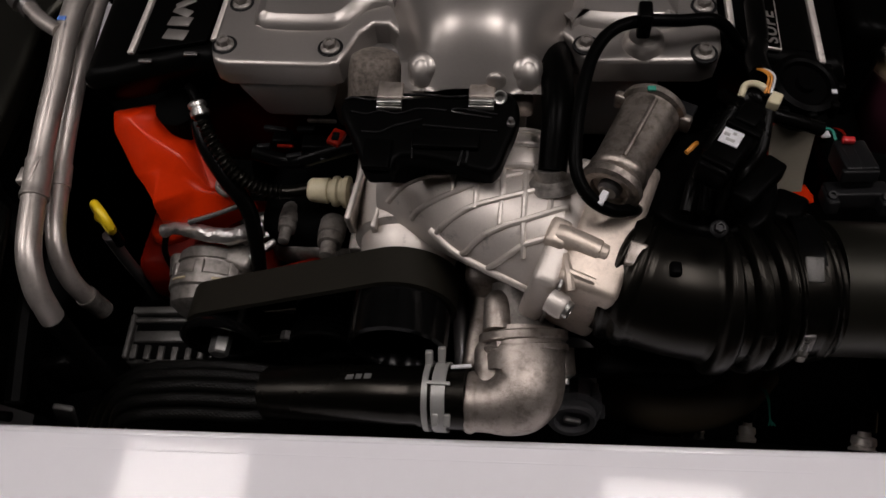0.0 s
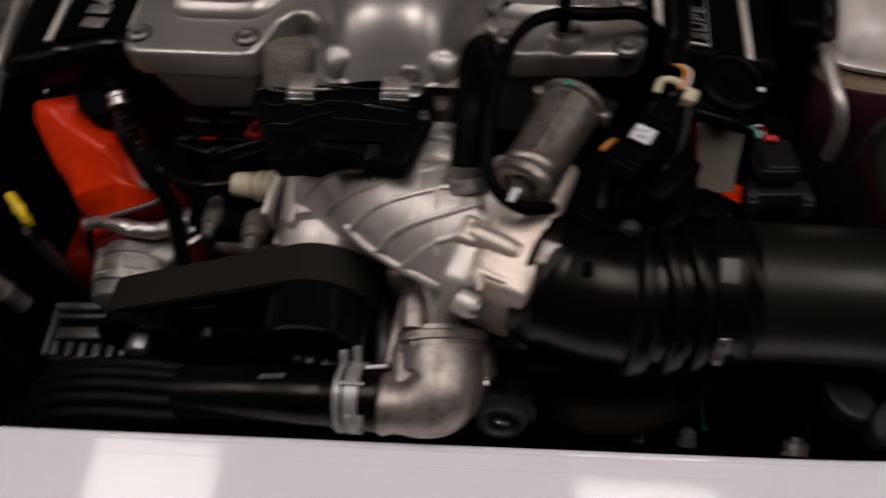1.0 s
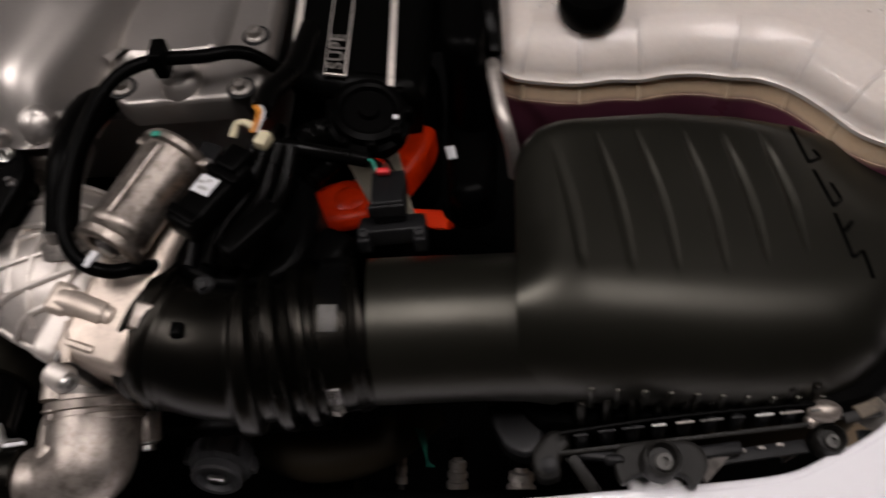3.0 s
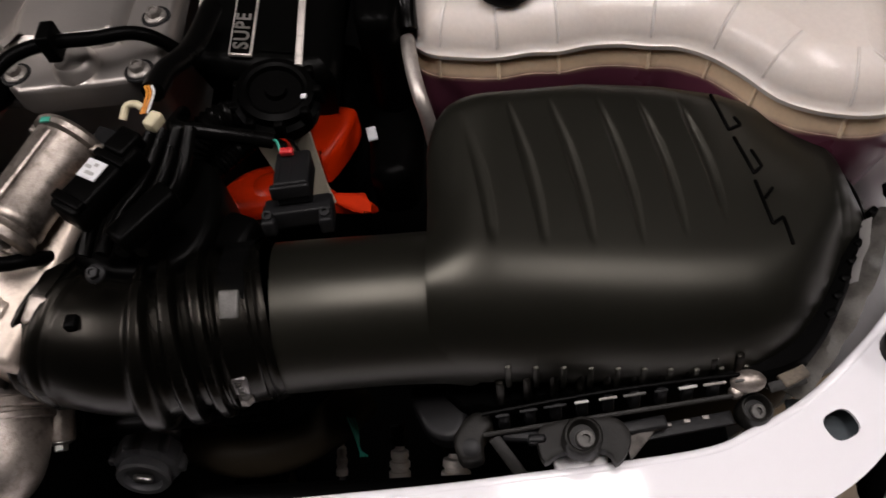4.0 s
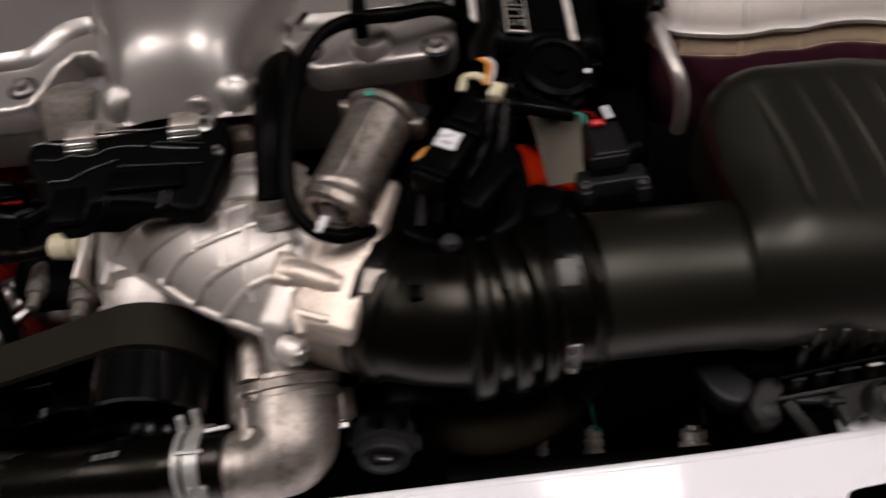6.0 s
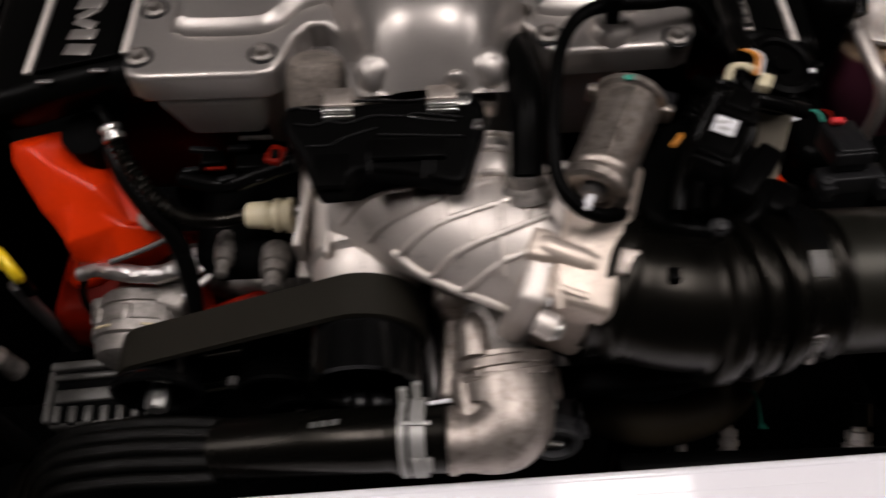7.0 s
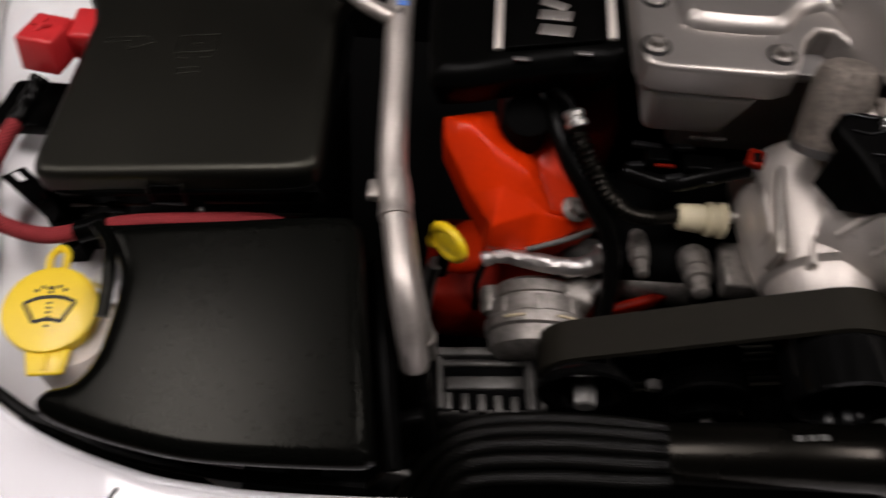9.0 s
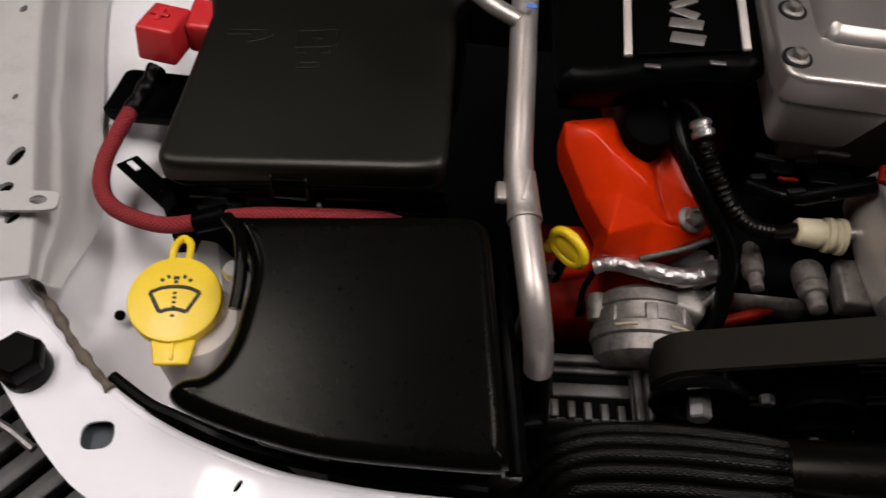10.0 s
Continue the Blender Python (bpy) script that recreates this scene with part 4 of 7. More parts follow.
def pulley(name, c, r, y0, y1, label, bolt_r=0.0, grooves=0, hub=0.5, mat_p=None):
    t = thing(name, (c[0], (y0 + y1) / 2, c[1] - r), label, "pulley", "drive pulleys")
    prof = [(0, r * 0.9), (0.001, r), (0.003, r)]
    w = y1 - y0
    if grooves:
        for k in range(grooves):
            s = 0.004 + (w - 0.008) * k / grooves
            prof += [(s, r), (s + (w - 0.008) / grooves * 0.5, r * 0.93)]
    prof += [(w - 0.003, r), (w - 0.001, r), (w, r * 0.9)]
    part("rim", lathe((c[0], y0, c[1]), (0, 1, 0), [(w * 0.4, r * hub), (0.004, r * 0.86)] + prof, 40, cap0=False), mat_p or GLOSSBLACK, t)
    part("web", lathe((c[0], y0 + w * 0.3, c[1]), (0, 1, 0), [(-0.004, 0), (-0.004, r * 0.3), (0, r * 0.42), (0.002, r * 0.9), (0.006, r * 0.9)], 32), mat_p or BLACK, t)
    if bolt_r:
        bolt(t, (c[0], y0 + w * 0.3 - 0.002, c[1]), (0, -1, 0), bolt_r, "hex", STEEL)
    return t


pulley("supercharger_pulley", (PB.x, PB.z), 0.0400, 0.282, 0.353, "gloss black supercharger pulley in front of the snout", 0, 0, 0.8)
idl = pulley("idler_pulley", (PI.x, PI.z), 0.0305, 0.312, 0.350, "black idler pulley carrying the belt", 0, 0, 0.55)

part("front_flange", lathe((PI.x, 0.304, PI.z + 0.002), (0, 1, 0), [(0.012, 0.012), (0.010, 0.026), (0.001, 0.031), (0.0, 0.035), (0.002, 0.037), (0.006, 0.037), (0.010, 0.034)], 40, cap0=True), GLOSSBLACK, idl)
bolt(idl, (PI.x, 0.314, PI.z + 0.002), (0, -1, 0), 0.0092, "hex", STEEL)
bolt(idl, (PI.x, 0.305, PI.z + 0.002), (0, -1, 0), 0.0090, "hex", STEEL)
pulley("tensioner_pulley", (-0.140, 0.838), 0.0330, 0.305, 0.345, "black grooved tensioner pulley", 0.0, 7, 0.5, BLACK)
pulley("lower_pulley", (-0.127, 0.800), 0.0300, 0.303, 0.335, "black lower belt pulley", 0.007, 0, 0.5)
tn = thing("belt_tensioner", (-0.175, 0.33, 0.78), "black tensioner arm with a bright bolt", "tensioner")
part("arm", rbox((-0.18, 0.335, 0.825), (0.05, 0.016, 0.026), 0.006), BLACK, tn)
bolt(tn, (-0.178, 0.322, 0.835), (0, -1, 0), 0.006, "hex", DARKSTEEL)
# engine front and block behind the drive
blk = thing("engine_block", (0.0, 0.50, 0.55), "engine block and front cover, near-black for shade, behind the belt drive", "engine block")
# Cover and block carry the deep shade as a near-black colour.
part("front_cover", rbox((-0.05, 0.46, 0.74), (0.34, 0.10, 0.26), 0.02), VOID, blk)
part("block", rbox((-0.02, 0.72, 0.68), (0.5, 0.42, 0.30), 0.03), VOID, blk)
part("bracket", rbox((0.005, 0.375, 0.86), (0.045, 0.06, 0.10), 0.008), ROUGHCAST, blk, "cast bracket")
part("bracket", rbox((-0.107, 0.408, 0.868), (0.038, 0.042, 0.022), 0.003), DULLCAST, blk, "cast bracket")
for px, py, pz, r in ((-0.190, 0.412, 0.874, 0.0085), (-0.146, 0.396, 0.878, 0.0115)):
    plug = part("sensor_plug", lathe((px, py + 0.02, pz - 0.01), (0.02, -0.93, 0.15), [(-0.008, r * 0.9), (-0.004, r * 1.1), (0.012, r * 1.1), (0.013, r * 0.95), (0.016, r), (0.022, r * 0.95), (0.023, r * 0.66), (0.036, r * 0.6), (0.037, r * 0.4), (0.037, 0)], 20), DULLCAST, blk, "cast plug")
part("pipe", sweep([(-0.24, 0.435, 0.83), (-0.205, 0.43, 0.845), (-0.17, 0.43, 0.84), (-0.12, 0.43, 0.85)], 0.014, 14), ALTGREY, blk, "grey pipe")
part("cylinder_head", rbox((-0.168, 0.426, 0.824), (0.088, 0.044, 0.034), 0.010, Matrix.Rotation(radians(-4), 4, "Z")), DULLCAST, blk, "stained grey cylinder head")
part("water_neck", rbox((-0.002, 0.328, 0.868), (0.020, 0.095, 0.03), 0.006, Matrix.Rotation(radians(-4), 4, "Z")), ROUGHCAST, blk, "stained cast neck")
part("water_pipe", sweep([(-0.024, 0.365, 0.862), (-0.020, 0.32, 0.862), (-0.016, 0.285, 0.858)], 0.0065, 12), DARKSTEEL, blk)
part("coolant_rail", sweep([(-0.005, 0.375, 0.90), (-0.002, 0.34, 0.86), (0.0, 0.325, 0.80)], 0.011, 14), ROUGHCAST, blk)

# ---- thermostat housing and radiator hose ----
th = thing("thermostat_housing", (0.03, 0.27, 0.84), "cast aluminium thermostat elbow with a bolted flange", "thermostat housing")
bm = sweep([(-0.006, 0.249, 0.886), (0.008, 0.249, 0.887), (0.020, 0.2505, 0.888), (0.030, 0.256, 0.889), (0.0345, 0.266, 0.890), (0.0345, 0.280, 0.892), (0.034, 0.304, 0.896)],
           lambda s: 0.0225 + 0.0100 * ease((s - 0.12) / 0.40), 36, 8)
elbow = part("elbow", bm, ROUGHCAST, th, "rough cast aluminium elbow")
part("heel", blob((0.0375, 0.2615, 0.889), (0.0290, 0.0300, 0.0285), seg=32), ROUGHCAST, elbow)
part("cheek", rbox((0.0095, 0.274, 0.891), (0.026, 0.048, 0.034), 0.011, Matrix.Rotation(radians(6), 4, "Z"), seg=4), ROUGHCAST, elbow)
part("neck_lip", lathe((-0.008, 0.249, 0.886), (1, -0.02, 0.03), [(0, 0.0232), (0.002, 0.0242), (0.005, 0.0242), (0.008, 0.0226)], 28), ROUGHCAST, elbow)
FD = Vector((-0.10, 0.92, 0.32)).normalized()


def flange_plate(depth, thick, grow, name, material):
    """An oval two-eared plate square to the neck."""
    rot = basis(FD, (0, -0.3, 1))
    ring = [(0.034 + grow, 0.0)] + [((0.034 + grow) * math.cos(q), (0.032 + grow) * math.sin(q)) for q in (2 * math.pi * k / 40 for k in range(1, 40))]
    bm = dome([(p[0], p[1]) for p in ring], thick, [(0.0012, thick), (0, thick - 0.0012), (0, 0.0012), (0.0012, 0)], sharp=True)
    bmesh.ops.transform(bm, matrix=Matrix.Translation(Vector((0.0345, 0.290, 0.893)) + FD * depth) @ rot, verts=bm.verts[:])
    return part(name, bm, material, th)


flange_plate(0.0, 0.006, 0.001, "flange", ROUGHCAST)
flange_plate(0.0065, 0.0015, -0.001, "gasket", DARKSTEEL)
flange_plate(0.0085, 0.008, 0.0015, "flange", ROUGHCAST)
part("neck", lathe(Vector((0.0345, 0.290, 0.893)) + FD * 0.016, FD, [(0, 0.028), (0.004, 0.025), (0.04, 0.023)], 36), DULLCAST, th)
bolt(th, (0.0145, 0.2905, 0.917), -FD, 0.0085, "flange", ROUGHCAST)
part("bolt_boss", lathe(Vector((0.066, 0.286, 0.872)) - FD * 0.004, FD, [(0, 0.0095), (0.002, 0.0105), (0.022, 0.0105)], 20), ROUGHCAST, th)
bolt(th, Vector((0.066, 0.286, 0.872)) - FD * 0.004, -FD, 0.0075, "flange", STEEL)
part("top_boss", sweep([(0.0130, 0.297, 0.916), (0.0125, 0.308, 0.9175), (0.0120, 0.318, 0.9185), (0.0118, 0.3255, 0.9180), (0.0117, 0.3300, 0.9170)], lambda s: 0.0112 * math.sqrt(max(0.05, 1 - max(0.0, (s - 0.6) / 0.41) ** 2)), 24, 6), ROUGHCAST, th)
hose = thing("radiator_hose", (-0.09, 0.25, 0.85), "black rubber radiator hose joined to the thermostat elbow", "hose")
part("rubber", sweep([(-0.175, 0.258, 0.850), (-0.14, 0.256, 0.862), (-0.10, 0.254, 0.874), (-0.06, 0.252, 0.882), (-0.007, 0.252, 0.888)], lambda s: 0.0232 + 0.0022 * (s > 0.78), 28, 8), BOOTRUBBER, hose)
hz = lambda x: 0.862 + 0.30 * (x + 0.14) - 0.9 * max(0, x + 0.10) ** 2
for dx, w in ((-0.151, 0.003), (-0.146, 0.003), (-0.138, 0.003), (-0.129, 0.005), (-0.122, 0.005), (-0.115, 0.005), (-0.104, 0.006), (-0.096, 0.005), (-0.089, 0.006)):
    bar(hose, "print_mark", (dx, 0.2590, hz(dx) + 0.0232), (dx + w, 0.2588, hz(dx + w) + 0.0232), 0.0048, 0.0006, HOSEPRINT, (0, 0.25, 0.97), 0.0001, "faint pale printed mark")
clampt = thing("hose_clamp", (-0.028, 0.249, 0.86), "grey spring clamp round the radiator hose", "hose clamp")
for dx, hw in ((-0.0372, 0.0022), (-0.0268, 0.0052)):
    part("band", lathe((dx, 0.252, 0.8855), (1, -0.01, 0.08), [(-hw, 0.0252), (-hw, 0.0275), (hw, 0.0275), (hw, 0.0252), (-hw, 0.0252)], 36, cap0=False, cap1=False), CLAMP, clampt)
for dx, dy in ((-0.0385, 0.0), (-0.029, 0.004)):
    part("ear", rbox((dx, 0.2735 + dy, 0.907), (0.006, 0.005, 0.016), 0.0015, Matrix.Rotation(radians(-35), 4, "X")), CLAMP, clampt)
for dx in (-0.030, -0.021):
    part("ear", rbox((dx, 0.228, 0.900), (0.005, 0.010, 0.004), 0.001, Matrix.Rotation(radians(35), 4, "X")), CLAMP, clampt)
part("bridge", rbox((-0.029, 0.252, 0.9138), (0.018, 0.003, 0.002), 0.0006), CLAMP, clampt)
part("tab", rbox((-0.013, 0.268, 0.910), (0.016, 0.003, 0.003), 0.001, Matrix.Rotation(radians(8), 4, "Z")), STICKER, clampt, "pale tab")

# braided lines beside the hose
for k, (dy, dz, r, b) in enumerate(((0.024, -0.006, 0.0056, 0.0), (0.0125, 0.001, 0.0058, 0.0), (0.001, 0.003, 0.0060, 0.0), (-0.0105, 0.001, 0.0058, 0.0), (-0.022, -0.005, 0.0058, 0.0))):
    ln = thing("braided_line", (-0.27, 0.26 + dy, 0.78), "black braided sleeve over a coolant line", "braided hose", "braided lines")
    part("braid", sweep([(-0.395 + 0.012 * k, 0.20 + dy * 0.6, 0.72 + dz), (-0.365 + 0.008 * k, 0.245 + dy * 0.9, 0.775 + dz), (-0.32, 0.264 + dy, 0.808 + dz), (-0.26, 0.267 + dy, 0.826 + dz), (-0.20, 0.262 + dy * 0.95, 0.842 + dz), (-0.155, 0.258 + dy * 0.75, 0.852 + dz)], r, 18, 10), BLACKBRAID, ln)
    part("end_band", lathe((-0.158, 0.258 + dy * 0.76, 0.851 + dz), (1, -0.06, 0.2), [(0, r * 1.06), (0.012, r * 1.06), (0.014, r * 0.8)], 18), RUBBER, ln)

# ---- intake boot ----
TA = Vector((1.0, 0.012, 0.0))
boot = thing("intake_boot", (0.17, 0.325, 0.90), "black rubber intake boot with bellows between throttle and air box", "intake boot")
B0 = Vector((0.103, 0.332, 0.953))
BPATH = [tuple(B0), (0.119, 0.3245, 0.954), (0.142, 0.319, 0.954), (0.170, 0.319, 0.951), (0.204, 0.326, 0.948), (0.242, 0.3335, 0.945)]
BS, BR = [0.0, 0.003, 0.006, 0.008, 0.011, 0.014, 0.016, 0.019, 0.0215, 0.024, 0.058], [0.0480, 0.0505, 0.0505, 0.0478, 0.0478, 0.0500, 0.0500, 0.0475, 0.0475, 0.0470, 0.0480]
for k in range(3):
    BS += [0.0605 + 0.0180 * k + q for q in (0, 0.0015, 0.0035, 0.0090, 0.0110, 0.0125)]
    BR += [0.0500, 0.0555, 0.0575, 0.0575, 0.0555, 0.0495]
BS += [0.1085, 0.1100, 0.1125, 0.1135, 0.1325, 0.1335, 0.1350, 0.1360, 0.1380, 0.1400]
BR += [0.0510, 0.0545, 0.0545, 0.0515, 0.0515, 0.0540, 0.0540, 0.0520, 0.0535, 0.0520]
BLEN = sum((Vector(p) - Vector(q)).length for p, q in zip(BPATH, BPATH[1:]))
part("rubber", sweep(BPATH, lambda s: float(np.interp(s * BLEN, BS, BR)), 56, 30, caps=False), BOOTRUBBER, boot)
part("outlet_collar", lathe(FC + FA * 0.046, FA, [(0, 0.0500), (0.009, 0.0512), (0.011, 0.0512), (0.012, 0.0480), (0.020, 0.0470)], 48), BOOTRUBBER, boot, "black rubber collar")
B0 = Vector((0.106, 0.3335, 0.945))
TA = Vector((1.0, 0.02, 0.0))
# Pale box shaped as the highlight on the steel band clamp.
part("clamp_highlight", rbox((0.108, 0.321, 0.9995), (0.014, 0.019, 0.006), 0.0025, Matrix.Rotation(radians(-15), 4, "Z") @ Matrix.Rotation(radians(15), 4, "X")), ROUGHCAST, boot, "pale box standing for the clamp's highlight")
part("clamp_screw", rbox((0.150, 0.317, 0.9975), (0.026, 0.009, 0.005), 0.002, Matrix.Rotation(radians(20), 4, "Z")), BLACK, boot, "black clip")
part("clip_peg", rbox((0.134, 0.310, 1.000), (0.008, 0.010, 0.01), 0.002), BLACK, boot)
bc = part("band_clamp", lathe(B0 + TA * 0.1125, TA, [(0, 0.0515), (0.0, 0.0532), (0.0175, 0.0532), (0.0175, 0.0515)], 48, cap0=False, cap1=False), GLOSSBLACK, boot, "dark worm drive clamp")
for q in range(5):
    part("slot", rbox(B0 + TA * 0.1215 + 0.0534 * Vector((0, -math.sin(0.62 + 0.09 * q), math.cos(0.62 + 0.09 * q))), (0.008, 0.002, 0.0012), 0.0004, Matrix.Rotation(0.62 + 0.09 * q, 4, "X")), VOID, bc)
part("buckle", rbox(B0 + TA * 0.1215 + 0.0540 * Vector((0, -math.sin(0.33), math.cos(0.33))), (0.0125, 0.018, 0.003), 0.0012, Matrix.Rotation(0.33, 4, "X")), ALTGREY, bc, "worn grey buckle")
WD = Vector((0, -math.sin(1.30), math.cos(1.30)))
WT = Vector((0, -math.cos(1.30), -math.sin(1.30)))
part("worm_housing", rbox(B0 + TA * 0.1215 + WD * 0.0555, (0.011, 0.016, 0.007), 0.002, basis(WD, WT)), DARKSTEEL, bc, "steel worm housing")
part("worm", lathe(B0 + TA * 0.1215 + WD * 0.0560 - WT * 0.006, WT, [(0.0016 * k, 0.0040 if k % 2 else 0.0033) for k in range(12)], 14), STEEL, bc, "bright threaded screw")
bolt(bc, B0 + TA * 0.1215 + WD * 0.0560 + WT * 0.012, WT, 0.0048, "hex", DULLCAST)

# ---- air box ----
def bmesh_wedge(a, b, c, t=0.005):
    """A thin three-cornered web."""
    bm = bmesh.new()
    top = [bm.verts.new(p) for p in (a, b, c)]
    low = [bm.verts.new((p[0], p[1], p[2] - t)) for p in (a, b, c)]
    bm.faces.new(top)
    bm.faces.new(low[::-1])
    for k in range(3):
        bm.faces.new((top[k], low[k], low[(k + 1) % 3], top[(k + 1) % 3]))
    return bm


ab = thing("air_box", (0.48, 0.38, 0.80), "charcoal plastic air filter box with ribbed lid and round outlet tube", "air box")
ztop = lambda x, y: 0.993 - 0.3 * (x - 0.38) + 0.02 * (y - 0.42)
# lid: columns across, each with a flat top and a round front
BX = [0.346, 0.352, 0.362, 0.397, 0.459, 0.515, 0.562, 0.602, 0.631, 0.645, 0.655, 0.660]
BB = [0.455, 0.472, 0.480, 0.489, 0.506, 0.513, 0.513, 0.503, 0.488, 0.470, 0.446, 0.430]
FX = [0.346, 0.352, 0.40, 0.46, 0.52, 0.577, 0.607, 0.632, 0.650, 0.660, 0.664]
BF = [0.292, 0.290, 0.292, 0.295, 0.298, 0.306, 0.330, 0.363, 0.394, 0.413, 0.418]
GROOVES = [((0.371, 0.462), (0.389, 0.338)), ((0.403, 0.469), (0.421, 0.348)), ((0.432, 0.477), (0.452, 0.356)), ((0.467, 0.483), (0.485, 0.364)), ((0.498, 0.485), (0.515, 0.374)), ((0.529, 0.488), (0.545, 0.390))]


def groove(x, y):
    """Depth of the pressed grooves at a place on the lid."""
    d = 0.0
    for (x0, y0), (x1, y1) in GROOVES:
        t = (y - y0) / (y1 - y0)
        if 0 < t < 1:
            q = (x - (x0 + (x1 - x0) * t + 0.004 * math.sin(math.pi * t))) / (0.0044 * math.sin(math.pi * t) ** 0.45 + 1e-4)
            d = max(d, (0.0016 + 0.012 * max(0.0, x - 0.42)) * math.sin(math.pi * t) ** 0.6 * max(0.0, 1 - q * q))
    return d


bm = bmesh.new()
cols = []
xs = [0.346, 0.3468, 0.348, 0.350, 0.3525, 0.356] + [0.358 + 0.302 * k / 280 for k in range(281)]
for x in xs:
    yb, yf = float(np.interp(x, BX, BB)), float(np.mean(np.interp([x + 0.0045 * q for q in range(-5, 6)], FX, BF)))
    edge = min(1.0, (x - 0.3455) / 0.05)
    roll = 0.024 * (1 - edge) ** 2.6
    sink = 0.02 * max(0.0, (x - 0.63) / 0.03) ** 2 + 0.0055 * (1 - edge) ** 2
    rf, rb = min(0.066, (yb - yf) * 0.6), 0.022
    pts = [(yb + 0.003, ztop(x, yb) - 0.075), (yb + 0.001, ztop(x, yb) - 0.03)]
    pts += [(yb - rb + rb * math.cos(q), ztop(x, yb - rb) - rb + rb * math.sin(q)) for q in (math.pi / 2 * k / 5 for k in range(6))]
    y0, y1 = yb - rb, yf + rf
    pts += [(y0 + (y1 - y0) * k / 26, ztop(x, y0 + (y1 - y0) * k / 26) - groove(x, y0 + (y1 - y0) * k / 26)) for k in range(1, 26)]
    zf = ztop(x, y1)
    pts += [(y1 - rf * math.sin(q), zf - rf + rf * math.cos(q)) for q in (math.radians(98) * k / 14 for k in range(15))]
    pts += [(yf + 0.010, zf - 0.072)]
    cols.append([bm.verts.new((x, y, z - sink - roll * ease((y - 0.325) / 0.075))) for y, z in pts])
for p, q in zip(cols, cols[1:]):
    for k in range(len(p) - 1):
        bm.faces.new((p[k], p[k + 1], q[k + 1], q[k]))
bm.faces.new(cols[0])
bm.faces.new(cols[-1][::-1])
albid = part("lid", bm, BOXPLASTIC, ab, "smooth charcoal lid with pressed grooves", 50)
for k in range(10):
    x = 0.392 + 0.0178 * k
    y = float(np.interp(x, FX, BF))
    part("rib", rbox((x, y + 0.0015, ztop(x, y + 0.066) - 0.064), (0.0045, 0.006, 0.028), 0.0018, Matrix.Rotation(radians(-6), 4, "X"), seg=2), BOXPLASTIC, albid)
part("outlet_tube", sweep([(0.246, 0.3335, 0.945), (0.28, 0.336, 0.942), (0.32, 0.339, 0.937), (0.350, 0.3415, 0.9315), (0.372, 0.343, 0.922)], lambda s: 0.0502 + 0.0016 * max(0, (s - 0.55) / 0.45), 48, 6), BOXPLASTIC, ab, "smooth round tube", 50)
# raised mark on the lid, drawn as plain strokes
for (x0, y0), (x1, y1) in (((0.555, 0.499), (0.563, 0.466)), ((0.563, 0.467), (0.573, 0.473)), ((0.573, 0.473), (0.569, 0.480)), ((0.565, 0.461), (0.574, 0.429)), ((0.574, 0.430), (0.581, 0.437)), ((0.581, 0.437), (0.576, 0.451)),
                           ((0.573, 0.424), (0.578, 0.388)), ((0.577, 0.409), (0.585, 0.419)), ((0.578, 0.388), (0.587, 0.395)), ((0.587, 0.395), (0.589, 0.373))):
    bar(albid, "raised_mark", (x0, y0, ztop(x0, y0) + 0.0002), (x1, y1, ztop(x1, y1) + 0.0002), 0.0026, 0.0022, BLACK, (0.28, -0.02, 1))
tray_out = [(0.345, 0.300), (0.42, 0.289), (0.48, 0.291), (0.54, 0.294), (0.585, 0.303), (0.612, 0.325), (0.650, 0.385), (0.665, 0.424), (0.652, 0.470), (0.60, 0.500), (0.46, 0.49), (0.352, 0.458)]
tray = part("tray", dome(tray_out, 0.888, [(0, 0.10), (0, 0.004), (0.003, 0)], 4), BLACK, ab, "black ribbed lower tray")
for k in range(10):
    x = 0.386 + 0.0178 * k
    y = 0.280 + 0.016 * ((x - 0.386) / 0.16) ** 0.8
    part("fin", rbox((x, y + 0.014, 0.906 - 0.10 * (x - 0.386)), (0.0062, 0.018, 0.026), 0.0022, Matrix.Rotation(radians(-14), 4, "X"), seg=2), BOOTRUBBER, tray)
    part("stub", rbox((x + 0.001, y - 0.002, 0.882), (0.0085, 0.007, 0.016), 0.0022, Matrix.Rotation(radians(-12), 4, "X"), seg=2, taper=0.85), DARKGREY, tray)
    # Mixed greys put uneven glints into the colour of the clip edges.
    part("clip_lip", rbox((x, y - 0.003, 0.8925), (0.0095 + 0.003 * ((k * 7) % 3), 0.0022, 0.0014), 0.0005, Matrix.Rotation(radians(6), 4, "Z"), seg=1), (ALTGREY, DULLCAST, GREYCASE, DARKGREY)[(k * 3 + 1) % 4] if k > 1 else DARKGREY, tray, "clip edge with its glint in the colour")
part("tray_lip", sweep([(0.372, 0.279, 0.8915), (0.44, 0.2885, 0.8915), (0.50, 0.2945, 0.8915), (0.546, 0.2975, 0.8915)], 0.0016, 8, 4), BLACK, tray)
for k in range(7):
    x, y = 0.617 + 0.0085 * k, 0.340 + 0.0135 * k
    part("rib", rbox((x, y, 0.874), (0.008, 0.006, 0.034), 0.002, Matrix.Rotation(radians(30), 4, "Z"), seg=2), BLACK, tray)
bar(tray, "ledge", (0.372, 0.269, 0.878), (0.549, 0.288, 0.880), 0.0036, 0.007, STAINGREY, (0, -0.3, 1), 0.0012)
